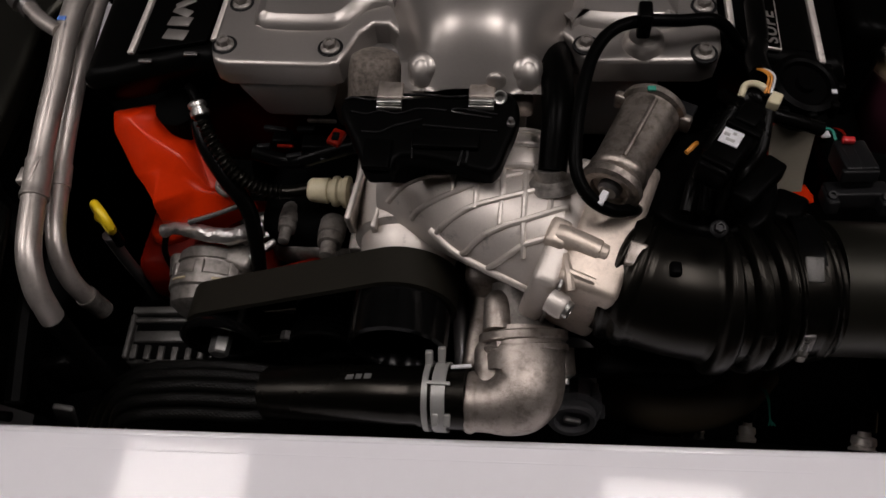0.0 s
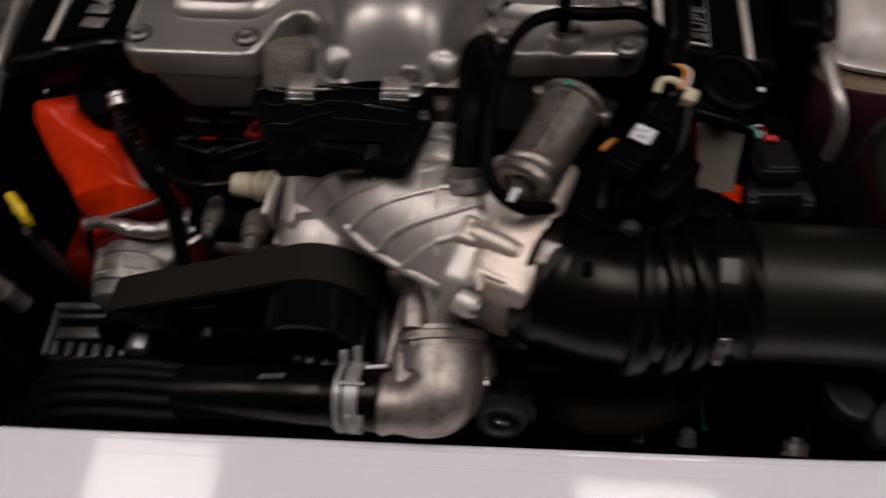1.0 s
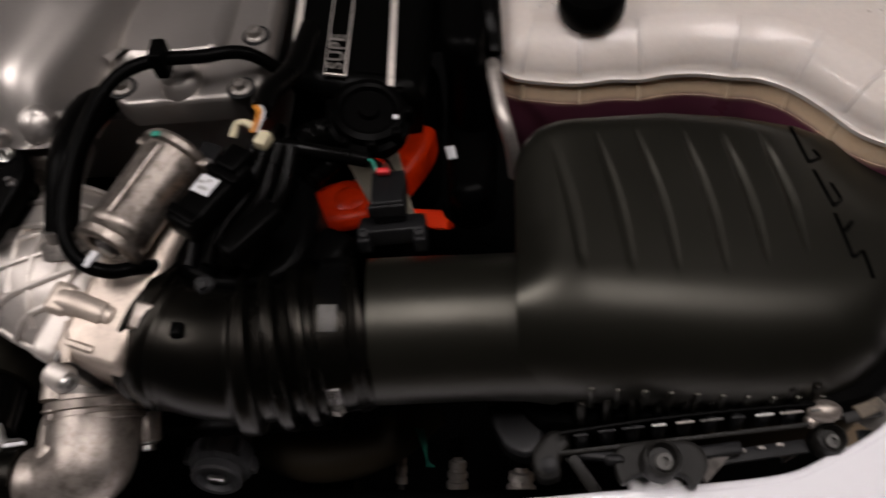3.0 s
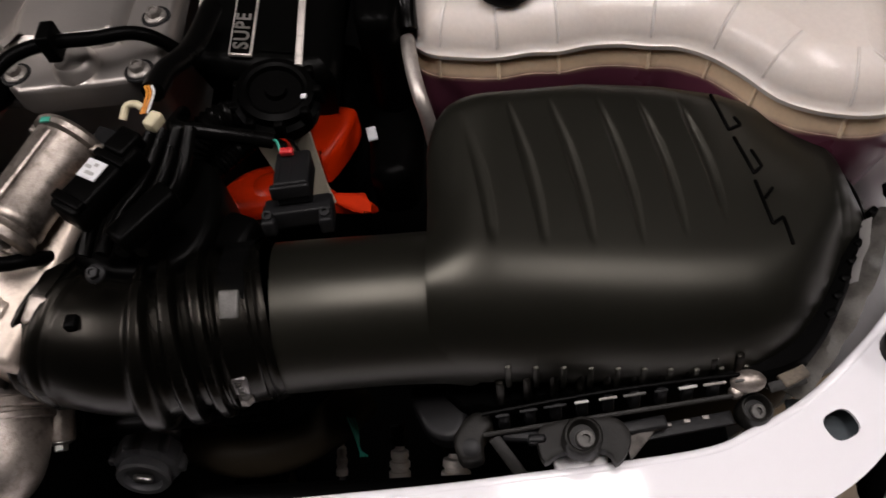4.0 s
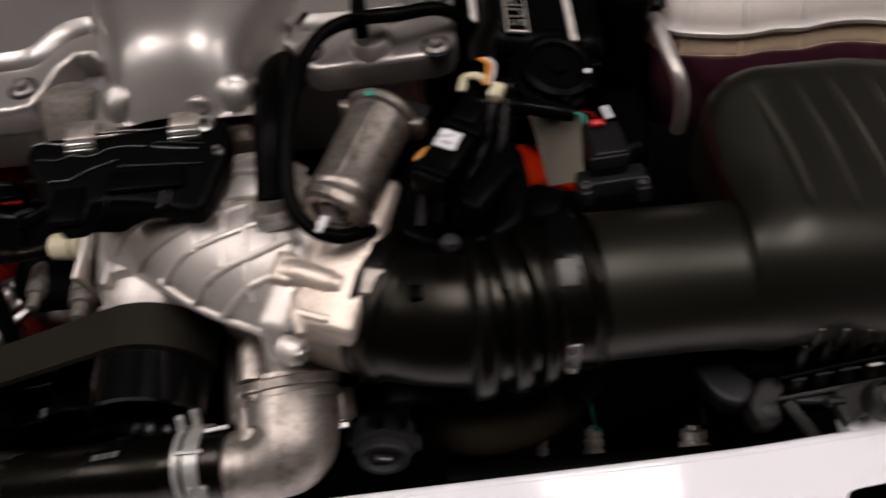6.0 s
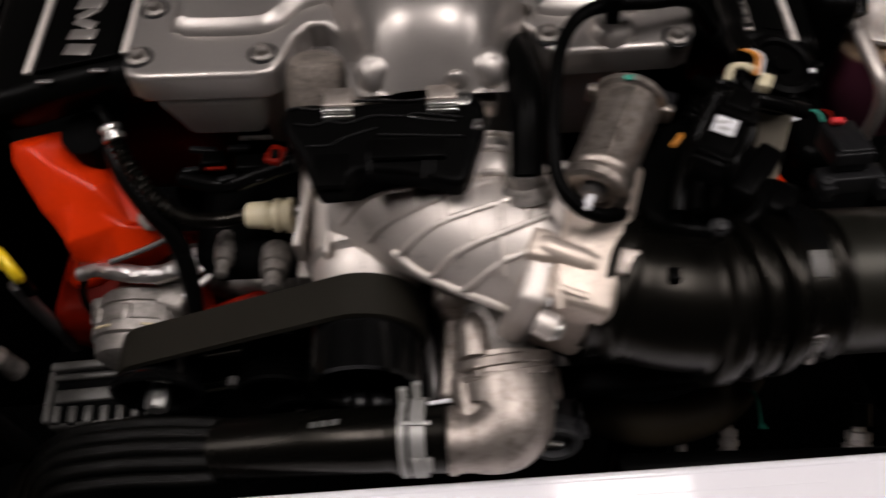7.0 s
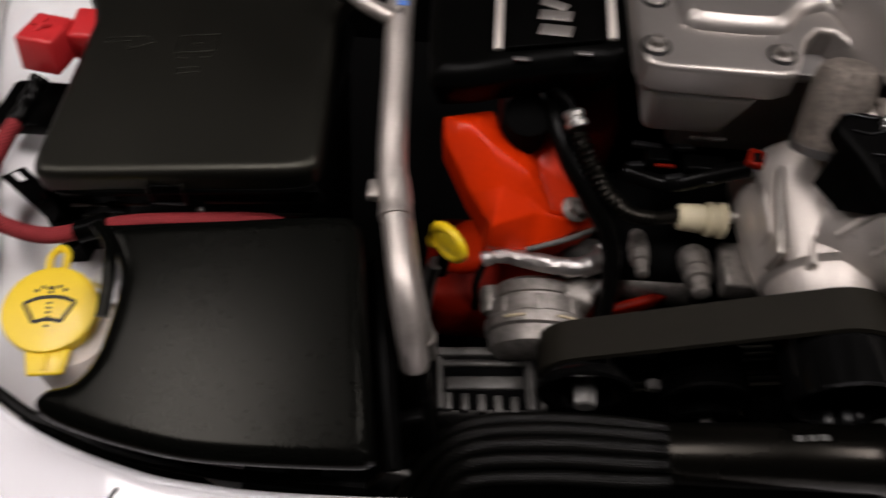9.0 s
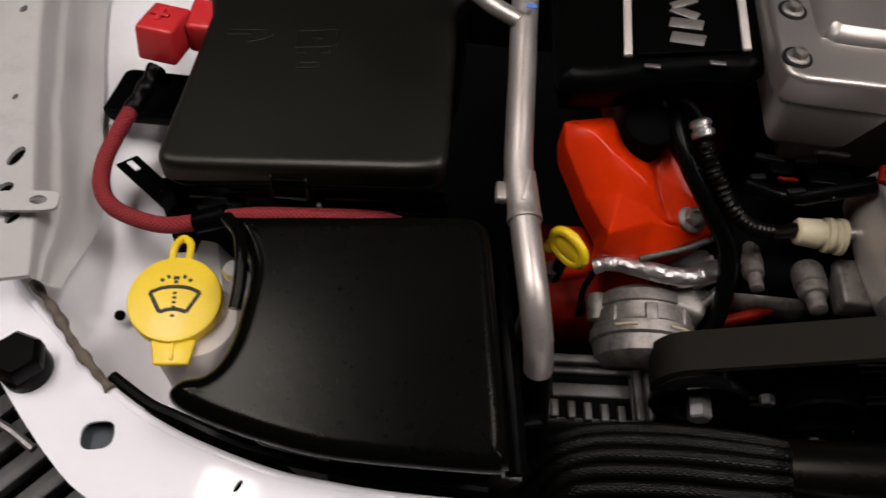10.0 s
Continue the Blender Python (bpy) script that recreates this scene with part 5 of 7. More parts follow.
for bx, by, bz, r in ((0.437, 0.259, 0.906, 0.0105), (0.557, 0.281, 0.878, 0.009)):
    lug = part("lug", lathe((bx, by, bz - 0.02), (0, -0.1, 1), [(0, r * 1.28), (0.016, r * 1.24), (0.019, r * 1.10), (0.0195, r * 0.98), (0.0165, r * 0.86), (0.012, r * 0.80), (0.012, 0)], 24), STAINGREY, ab, "stained grey bolt lug")
    bolt(lug, (bx + 0.001, by - 0.002, bz - 0.0095), (0.15, -0.25, 1), r * 0.58, "socket", ALTGREY)
bkt = part("bracket", rbox((0.437, 0.2655, 0.879), (0.046, 0.013, 0.014), 0.003), DARKGREY, ab, "dark grey bracket")
part("arm", rbox((0.476, 0.270, 0.876), (0.040, 0.009, 0.008), 0.002, Matrix.Rotation(radians(8), 4, "Z")), DARKGREY, bkt)
part("arm", rbox((0.402, 0.268, 0.874), (0.034, 0.008, 0.008), 0.002, Matrix.Rotation(radians(-6), 4, "Z")), DARKGREY, bkt)
part("base_plate", dome([(0.408, 0.262), (0.414, 0.272), (0.440, 0.275), (0.462, 0.274), (0.470, 0.262), (0.466, 0.250), (0.458, 0.243), (0.452, 0.252), (0.424, 0.252), (0.412, 0.246)], 0.887, rounded(0.002, 0.010, 2), 3), STAINGREY, bkt, "stained grey plate")
part("web", bmesh_wedge((0.466, 0.262, 0.878), (0.490, 0.270, 0.876), (0.470, 0.250, 0.870)), DULLCAST, bkt, "stained metal web")
part("web", rbox((0.408, 0.262, 0.884), (0.012, 0.006, 0.010), 0.002), DARKGREY, bkt)
part("side_plate", rbox((0.508, 0.272, 0.866), (0.07, 0.010, 0.003), 0.001, Matrix.Rotation(radians(8), 4, "Z")), DARKGREY, bkt)
for q in range(4):
    part("rivet", rbox((0.485 + 0.013 * q, 0.271 + 0.002 * q, 0.868), (0.005, 0.003, 0.003), 0.0008), DULLCAST, bkt)
part("side_tab", dome([(0.322, 0.308), (0.352, 0.306), (0.362, 0.282), (0.352, 0.268), (0.336, 0.272), (0.326, 0.288)], 0.876, rounded(0.004, 0.018, 3), 3), DARKGREY, ab, "dark grey tab")
mlug = part("mount_lug", dome([(0.352, 0.266), (0.358, 0.278), (0.366, 0.285), (0.376, 0.284), (0.379, 0.275), (0.372, 0.266), (0.371, 0.254), (0.357, 0.252)], 0.882, rounded(0.004, 0.020, 3), 3), STAINGREY, ab, "worn grey mounting lug")
part("stud", lathe((0.3640, 0.2600, 0.880), (0, -0.2, 1), [(0, 0.0062), (0.0035, 0.0062), (0.0040, 0.0050), (0.0040, 0)], 18), DARKGREY, mlug)
bar(ab, "strut", (0.379, 0.268, 0.876), (0.400, 0.240, 0.862), 0.0085, 0.004, STAINGREY, (0, -0.3, 1), 0.0012, "stained grey strut")
spacer = part("spacer", blob((0.5520, 0.2945, 0.886), (0.0120, 0.0082, 0.0078), seg=24), ROUGHCAST, ab, "bright metal spacer")
part("spacer_foot", rbox((0.5465, 0.2905, 0.881), (0.014, 0.009, 0.010), 0.003, Matrix.Rotation(radians(25), 4, "Z")), ROUGHCAST, spacer)
bar(ab, "side_strip", (0.566, 0.291, 0.880), (0.592, 0.297, 0.880), 0.0075, 0.003, STAINGREY, (0, -0.2, 1), 0.001, "flat grey strip")

# air mass sensor on the tube
ms = thing("air_mass_sensor", (0.265, 0.39, 0.99), "dark grey air mass sensor with its plug on the intake tube", "sensor")
mr = Matrix.Rotation(radians(4), 4, "Z") @ Matrix.Rotation(radians(-15), 4, "X")
part("base", rbox((0.265, 0.386, 0.991), (0.044, 0.016, 0.014), 0.002, mr), DARKGREY, ms)
part("body", rbox((0.263, 0.405, 1.003), (0.0225, 0.034, 0.018), 0.002, mr), DARKGREY, ms)
for k in range(3):
    part("ridge", rbox((0.2555 + 0.0075 * k, 0.402, 1.0122), (0.002, 0.022, 0.002), 0.0006, mr), DARKGREY, ms)
part("step", rbox((0.263, 0.390, 1.009), (0.0255, 0.005, 0.010), 0.0015, mr), DARKGREY, ms)
for fx in (0.2465, 0.2835):
    part("foot", rbox((fx, 0.380, 0.992), (0.009, 0.020, 0.012), 0.002, mr), DARKGREY, ms)
bolt(ms, (0.2835, 0.379, 0.998), (0, -0.2, 1), 0.0035, "socket", DARKGREY)
bolt(ms, (0.2465, 0.379, 0.998), (0, -0.2, 1), 0.0035, "socket", DARKGREY)
part("lock", rbox((0.259, 0.419, 1.012), (0.009, 0.005, 0.005), 0.0015), RED, ms, "red lock tab")
for k in range(4):
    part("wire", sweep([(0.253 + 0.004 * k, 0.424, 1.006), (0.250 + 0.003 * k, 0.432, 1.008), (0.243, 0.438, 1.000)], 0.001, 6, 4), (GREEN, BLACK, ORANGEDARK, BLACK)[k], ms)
part("cable", sweep([(0.246, 0.437, 1.002), (0.228, 0.436, 1.010), (0.205, 0.436, 1.018), (0.185, 0.44, 1.02), (0.178, 0.47, 1.0)], 0.0055, 10), RUBBER, ms, "black taped cable")
bm = bmesh.new()
front = [bm.verts.new(p) for p in ((0.221, 0.464, 0.970), (0.240, 0.472, 0.977), (0.2585, 0.475, 0.977), (0.2620, 0.460, 0.918), (0.2650, 0.456, 0.897), (0.236, 0.455, 0.894))]
back = [bm.verts.new(v.co + Vector((0, 0.004, -0.002))) for v in front]
bm.faces.new(front)
bm.faces.new(back[::-1])
for k in range(6):
    bm.faces.new((front[k], back[k], back[(k + 1) % 6], front[(k + 1) % 6]))
part("heat_shield", bm, BEIGE, ms, "beige plastic plate")

# connector cluster with a white label
cc = thing("connector_block", (0.17, 0.37, 1.03), "black wiring connectors with a small white label", "connector")
cr = Matrix.Rotation(radians(-33), 4, "Z")
part("housing", rbox((0.163, 0.374, 1.051), (0.022, 0.056, 0.020), 0.003, cr), BLACK, cc)
part("latch", rbox((0.176, 0.396, 1.058), (0.016, 0.018, 0.012), 0.002, cr), BLACK, cc)
part("second_housing", rbox((0.184, 0.360, 1.034), (0.016, 0.044, 0.016), 0.003, Matrix.Rotation(radians(-40), 4, "Z")), BLACK, cc)
part("rib", rbox((0.152, 0.356, 1.062), (0.022, 0.006, 0.004), 0.001, cr), BLACK, cc)
part("rib", rbox((0.171, 0.384, 1.062), (0.024, 0.005, 0.004), 0.001, cr), BLACK, cc)
lab = part("label", rbox((0.162, 0.376, 1.0625), (0.0132, 0.0132, 0.001), 0.0002, Matrix.Rotation(radians(-28), 4, "Z")), STICKER, cc, "small white label")
for k, (dx, dy, w) in enumerate(((-0.0025, 0.0025, 0.004), (0.0025, 0.0025, 0.0025), (-0.001, -0.0025, 0.006))):
    part("print_mark", rbox((0.162 + dx, 0.376 + dy, 0.0 + 1.0632), (w, 0.0022, 0.0003), 0, Matrix.Rotation(radians(-28), 4, "Z")), PRINT, lab)
part("ivory_lock", sweep([(0.172, 0.414, 1.060), (0.175, 0.421, 1.064), (0.182, 0.420, 1.066), (0.187, 0.416, 1.066)], 0.0024, 10, 5), IVORY, cc, "ivory lock")
part("ivory_plug", rbox((0.193, 0.409, 1.062), (0.008, 0.011, 0.008), 0.0015, Matrix.Rotation(radians(-25), 4, "Z")), IVORY, cc, "ivory plug")
for k, mt in enumerate((AMBER, AMBER, STICKER)):
    part("wire", sweep([(0.186 + 0.002 * k, 0.412, 1.066), (0.189 + 0.002 * k, 0.425, 1.069), (0.184 + 0.002 * k, 0.436, 1.064), (0.187, 0.446, 1.05)], 0.0008, 6, 5), mt, cc)
part("stem", sweep([(0.187, 0.435, 1.06), (0.188, 0.46, 1.052), (0.196, 0.49, 1.04), (0.20, 0.54, 1.03)], 0.0075, 10), RUBBER, cc)
part("orange_wire", sweep([(0.150, 0.405, 1.02), (0.146, 0.395, 1.03), (0.140, 0.388, 1.03)], 0.0018, 8), AMBER, cc, "amber wire end")
bolt(cc, (0.158, 0.327, 1.028), (0, -0.3, 1), 0.006, "flange", DARKGREY)

part("trough", dome([(0.118, 0.372), (0.130, 0.350), (0.165, 0.340), (0.200, 0.352), (0.212, 0.385), (0.205, 0.425), (0.170, 0.440), (0.135, 0.425)], 0.998, rounded(0.008, 0.06, 4), 3), BLACK, cc, "black harness trough")
for k in range(4):
    part("lead", sweep([(0.140 + 0.012 * k, 0.348, 1.015), (0.146 + 0.012 * k, 0.372 + 0.004 * k, 1.022 - 0.004 * k), (0.158 + 0.012 * k, 0.40, 1.018), (0.176 + 0.008 * k, 0.43, 1.03)], 0.0045, 10, 6), RUBBER, cc)

part("side_plug", rbox((0.220, 0.378, 0.975), (0.026, 0.030, 0.024), 0.006, Matrix.Rotation(radians(-25), 4, "Z")), BLACK, cc)

# big round plug behind
rp = thing("bulkhead_plug", (0.25, 0.50, 0.94), "black round multi-pin plug with ribbed conduit", "plug")
part("body", lathe((0.238, 0.488, 0.978), (0.2, -0.1, 1), [(0, 0.031), (0.012, 0.031), (0.014, 0.027), (0.022, 0.027), (0.0235, 0.0225), (0.0225, 0.020), (0.019, 0.0185), (0.019, 0.008), (0.023, 0.007), (0.023, 0)], 28), BLACK, rp)
for k in range(9):
    a = k * 2 * math.pi / 9
    part("lug", rbox((0.240 + 0.030 * math.cos(a), 0.488 + 0.030 * math.sin(a), 0.988), (0.007, 0.007, 0.016), 0.002), BLACK, rp)
part("white_mark", rbox((0.2625, 0.4785, 0.998), (0.004, 0.004, 0.001), 0), STICKER, rp)
part("conduit", sweep([(0.225, 0.49, 0.97), (0.20, 0.475, 0.985), (0.18, 0.455, 0.98), (0.165, 0.43, 0.95)], lambda s: 0.011 + 0.0012 * math.sin(s * 160), 12, 24), RUBBER, rp, "black corrugated conduit")
part("conduit", sweep([(0.214, 0.480, 0.955), (0.200, 0.462, 0.958), (0.182, 0.446, 0.952), (0.165, 0.430, 0.93)], lambda s: 0.007 + 0.001 * math.sin(s * 150), 12, 24), RUBBER, rp, "black corrugated conduit")

# ---- right valve cover ----
vr = thing("valve_cover", (0.25, 0.47, 0.80), "orange painted engine valve cover beside the intake tube", "valve cover", "valve covers")
part("cover", dome([(0.1524, 0.4767), (0.1651, 0.4989), (0.1842, 0.5138), (0.2117, 0.5191), (0.2361, 0.5148), (0.252, 0.4947), (0.2774, 0.4788), (0.2912, 0.4788), (0.2848, 0.4746), (0.2594, 0.4725), (0.2308, 0.4746), (0.1927, 0.4672), (0.1704, 0.4693)], lambda x, y: 0.878 - 0.05 * (x - 0.21) - 0.2 * max(0.0, x - 0.24), rounded(0.010, 0.013, 5), 4), ORANGE, vr)
part("shoulder", dome([(0.2276, 0.5614), (0.2532, 0.5593), (0.2756, 0.555), (0.2766, 0.5422), (0.2692, 0.523), (0.2574, 0.5017), (0.25, 0.4974), (0.2382, 0.5166)], lambda x, y: 0.900 - 0.1 * (x - 0.26), rounded(0.007, 0.03, 4), 4), ORANGE, vr)
part("boss", lathe((0.2023, 0.4903, 0.869), (0.1, -0.2, 1), [(0, 0.019), (0.006, 0.017), (0.010, 0.012), (0.012, 0)], 24), ORANGE, vr)
# Near-black skirt stands for the shade below the cover.
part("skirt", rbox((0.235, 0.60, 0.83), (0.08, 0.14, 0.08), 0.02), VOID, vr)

# ---- coil covers ----
def coil_cover(name, outline, top, round_r, height, label):
    t = thing(name, (outline[0][0], outline[0][1], 0.9), label, "engine cover", "engine covers")
    part("shell", dome(outline, top, tucked(round_r, height, 0.010, 6), 4), COILBLACK, t, "", 50)
    return t


zl = lambda x, y: 0.996 + 0.22 * (x + 0.29) + 0.02 * (y - 0.5)
cl = coil_cover("coil_cover", [(-0.372, 0.74), (-0.372, 0.60), (-0.369, 0.51), (-0.364, 0.490), (-0.335, 0.486), (-0.300, 0.490), (-0.262, 0.492), (-0.240, 0.489), (-0.226, 0.494), (-0.222, 0.51), (-0.222, 0.60), (-0.224, 0.74)], zl, 0.014, 0.042, "matt black coil cover with silver stripes and emblem strokes")
for x0 in (-0.319, -0.238):
    bar(cl, "silver_stripe", (x0, 0.506, zl(x0, 0.506) + 0.002), (x0 + 0.004, 0.72, zl(x0, 0.72) + 0.002), 0.006, 0.004, CASTING, (-0.2, 0, 1), 0.001, "brushed silver stripe")
part("plate", rbox((-0.278, 0.61, zl(-0.278, 0.61) + 0.0005), (0.07, 0.21, 0.004), 0.001, Matrix.Rotation(radians(-12), 4, "Y")), BLACK, cl)
for (x0, y0), (x1, y1), w in (((-0.289, 0.5220), (-0.266, 0.5155), 0.0115), ((-0.289, 0.5375), (-0.266, 0.5315), 0.0105), ((-0.287, 0.552), (-0.269, 0.541), 0.008), ((-0.287, 0.554), (-0.269, 0.561), 0.008), ((-0.289, 0.570), (-0.266, 0.565), 0.0105)):
    bar(cl, "emblem_stroke", (x0, y0, zl(x0, y0) + 0.0035), (x1, y1, zl(x1, y1) + 0.0035), w, 0.0025, SILVER, (-0.2, 0, 1), 0.0006, "satin silver emblem stroke")
# Metal slivers stand for the glints at the cover's two notches.
for x0 in (-0.302, -0.258):
    part("notch_glint", rbox((x0, 0.496, zl(x0, 0.492) + 0.001), (0.012, 0.004, 0.002), 0.0008), DARKSTEEL, cl)
zr = lambda x, y: 1.01 - 0.20 * (x - 0.19) + 0.02 * (y - 0.5)
crr = coil_cover("coil_cover", [(0.176, 0.74), (0.176, 0.60), (0.178, 0.525), (0.184, 0.511), (0.21, 0.505), (0.25, 0.503), (0.275, 0.507), (0.282, 0.520), (0.284, 0.60), (0.284, 0.74)], zr, 0.014, 0.06, "matt black coil cover with silver stripes and lettering")
for x0, y0 in ((0.186, 0.520), (0.257, 0.507)):
    bar(crr, "silver_stripe", (x0, y0, zr(x0, y0) + 0.002), (x0 - 0.004, 0.72, zr(x0, 0.72) + 0.002), 0.0055, 0.004, CASTING, (0.2, 0, 1), 0.001, "brushed silver stripe")
em = part("emblem_frame", rbox((0.2165, 0.612, zr(0.2165, 0.612) + 0.001), (0.0165, 0.20, 0.003), 0.0008, Matrix.Rotation(radians(11), 4, "Y")), CASTING, crr, "silver emblem frame")
part("emblem_field", rbox((0.2165, 0.612, zr(0.2165, 0.612) + 0.0022), (0.0138, 0.197, 0.003), 0.0006, Matrix.Rotation(radians(11), 4, "Y")), BLACK, em)
txt = bpy.data.curves.new("lettering", "FONT")
txt.body, txt.size, txt.extrude, txt.space_character = "SUPE", 0.0150, 0.0006, 1.15
txt.offset = 0.0003
tob = new("lettering_source", txt)
dg = bpy.context.evaluated_depsgraph_get()
tme = bpy.data.meshes.new_from_object(tob.evaluated_get(dg))
bpy.data.objects.remove(tob)
tme.materials.clear()
tme.materials.append(SILVER)
lt = new("lettering", tme)
lt.parent = em
lt.matrix_basis = Matrix.Translation(-crr.location) @ Matrix.Translation((0.2217, 0.5165, zr(0.2165, 0.515) + 0.0042)) @ Matrix.Rotation(radians(11), 4, "Y") @ Matrix.Rotation(radians(91), 4, "Z")
tagged(lt, "silver capital letters")
duct = thing("air_duct", (0.31, 0.60, 0.88), "matt black plastic duct beside the coil cover", "duct")
part("shell", dome([(0.288, 0.75), (0.288, 0.52), (0.294, 0.485), (0.315, 0.482), (0.328, 0.50), (0.33, 0.60), (0.33, 0.75)], 0.893, rounded(0.012, 0.05, 4), 4), BLACK, duct)

# Black riser added to hide the reservoir's left wall from the camera.
part("riser", dome([(0.290, 0.75), (0.290, 0.60), (0.296, 0.556), (0.322, 0.552), (0.328, 0.60), (0.328, 0.75)], 0.995, rounded(0.012, 0.12, 4), 4), BLACK, duct)
part("tag", rbox((0.2925, 0.523, 0.898), (0.008, 0.014, 0.002), 0.0005, Matrix.Rotation(radians(12), 4, "Z")), STICKER, duct, "small white tag")

# ---- coolant reservoir ----
rs = thing("coolant_reservoir", (0.52, 0.60, 0.84), "milky translucent coolant reservoir half full of purple coolant", "reservoir")
seam = [(0.328, 0.70), (0.328, 0.615), (0.332, 0.580), (0.345, 0.559), (0.372, 0.551), (0.40, 0.5475), (0.425, 0.550), (0.447, 0.5485), (0.470, 0.552), (0.495, 0.551), (0.517, 0.546), (0.538, 0.5425), (0.560, 0.530), (0.581, 0.508), (0.600, 0.484), (0.624, 0.470), (0.654, 0.463), (0.676, 0.467), (0.688, 0.485), (0.699, 0.565), (0.705, 0.70)]
upper = part("upper_shell", dome(seam, 0.985, [(-0.003, 0.037), (-0.003, 0.033), (0.0, 0.032), (0.002, 0.026), (0.006, 0.019), (0.012, 0.013), (0.020, 0.008), (0.028, 0.005), (0.034, 0.004)], 5), CLEAR, rs, "milky white plastic upper half", 60)
part("lower_shell", dome(seam, 0.946, [(-0.005, 0.020), (-0.003, 0.010), (0.0, 0.0)], 5), AMBERWALL, rs, "amber tinted wall above the coolant", 60)
part("coolant", dome(seam, 0.930, [(0.004, 0.10), (-0.007, 0.035), (-0.0048, 0.0)], 5), AMBERWALL, rs, "purple coolant behind the wall", 60)
rim_line = smooth_path([Vector((x, y, 0)) for x, y in seam], 5, True)
for x, y in ((0.355, 0.556), (0.40, 0.5475), (0.447, 0.5485), (0.517, 0.546), (0.560, 0.530), (0.590, 0.497), (0.640, 0.466), (0.684, 0.476)):
    at_k = min(range(len(rim_line)), key=lambda k: (rim_line[k] - Vector((x, y, 0))).length)
    over = [(inset_ring(rim_line, d)[at_k], drop) for d, drop in ((0.0015, 0.0275), (0.006, 0.019), (0.012, 0.013), (0.020, 0.008), (0.028, 0.005), (0.034, 0.004))]
    part("ridge", sweep([(p.x, p.y, 0.985 - drop - 0.0009) for p, drop in over], 0.0014, 10, 4), CLEAR, upper)
    foot = inset_ring(rim_line, -0.005)[at_k]
    part("seam_rib", sweep([(rim_line[at_k].x, rim_line[at_k].y, 0.947), ((rim_line[at_k].x + foot.x) / 2, (rim_line[at_k].y + foot.y) / 2, 0.938), (foot.x, foot.y, 0.930)], 0.0016, 8, 4), AMBERWALL, rs)
random.seed(4)
for k in range(34):
    bx, by = (0.615 + random.random() * 0.06, 0.545 + random.random() * 0.05) if k < 22 else (0.37 + random.random() * 0.03, 0.60 + random.random() * 0.02)
    s = 0.0012 + 0.0016 * random.random()
    part("droplet", blob((bx, by, 0.9812), (s, s * 1.3, 0.0008), seg=8), CLEAR, upper)
cap_r = part("filler_cap", lathe((0.410, 0.590, 0.983), (0, 0, 1), [(0, 0.024), (0.006, 0.026), (0.020, 0.026), (0.024, 0.023), (0.024, 0.015), (0.018, 0.014), (0.018, 0)], 32), BLACK, rs, "black ribbed filler cap")
part("cap_grip", rbox((0.410, 0.590, 1.010), (0.044, 0.009, 0.012), 0.003), BLACK, cap_r)
pn = thing("hose_neck", (0.333, 0.53, 0.94), "bright metal hose neck beside the reservoir", "pipe")
part("pipe", sweep([(0.3305, 0.562, 0.962), (0.3320, 0.548, 0.962), (0.3350, 0.528, 0.959), (0.3390, 0.510, 0.954), (0.3425, 0.501, 0.944), (0.3450, 0.497, 0.925), (0.3460, 0.496, 0.900)], 0.0058, 16), TUBING, pn)
part("hose", sweep([(0.328, 0.70, 0.99), (0.330, 0.60, 0.985), (0.331, 0.566, 0.968)], 0.009, 14), RUBBER, pn)

# ---- low front: filler cap, hose, sensors seen in the gap ----
rc = thing("coolant_filler", (0.082, 0.297, 0.74), "dark grey radiator pressure cap", "cap")
CAPG = mat("mid_grey_plastic", (0.12, 0.12, 0.125), 0.36, 0.0, 0.25, 100, 0.15, wear=0.2, fine=1800)
CD = Vector((0.0, -0.96, 0.28)).normalized()
CB = Vector((0.081, 0.315, 0.752))
part("skirt", lathe(CB, CD, [(0, 0.026), (0.002, 0.028), (0.020, 0.028), (0.023, 0.025), (0.024, 0.0215)], 10), CAPG, rc, "faceted grey skirt", 20)
part("ring", lathe(CB + CD * 0.023, CD, [(0, 0.022), (0.008, 0.0225), (0.010, 0.021), (0.010, 0.0165), (0.004, 0.015), (0.003, 0)], 28), CAPG, rc)
part("crossbar", rbox(CB + CD * 0.031, (0.016, 0.006, 0.006), 0.002, basis(CD, (0.2, 0.7, 0.6))), STEEL, rc)
for ga in range(0, 360, 60):
    cu = CD.orthogonal().normalized()
    cv = CD.cross(cu)
    part("lug", rbox(CB + CD * 0.012 + 0.0285 * (math.cos(radians(ga)) * cu + math.sin(radians(ga)) * cv), (0.007, 0.007, 0.016), 0.0015, basis(CD)), CAPG, rc)
part("neck", lathe(CB - CD * 0.05, CD, [(0, 0.024), (0.045, 0.024), (0.05, 0.020)], 24), DARKSTEEL, rc, "metal filler neck")
shelf = thing("fan_shroud", (0.13, 0.30, 0.80), "black plastic fan shroud shelf", "shroud")
part("shelf", rbox((0.135, 0.312, 0.838), (0.14, 0.022, 0.02), 0.004, Matrix.Rotation(radians(3), 4, "Z")), DARKGREY, shelf)
part("side", rbox((0.28, 0.265, 0.70), (0.30, 0.02, 0.14), 0.006), BLACK, shelf)
bh = thing("lower_hose", (0.18, 0.31, 0.66), "brown black lower coolant hose with a ribbed collar", "hose")
part("hose", sweep([(0.095, 0.345, 0.72), (0.125, 0.318, 0.742), (0.16, 0.306, 0.746), (0.195, 0.308, 0.750), (0.23, 0.322, 0.752), (0.26, 0.355, 0.74)], 0.020, 18), BRONZE, bh)
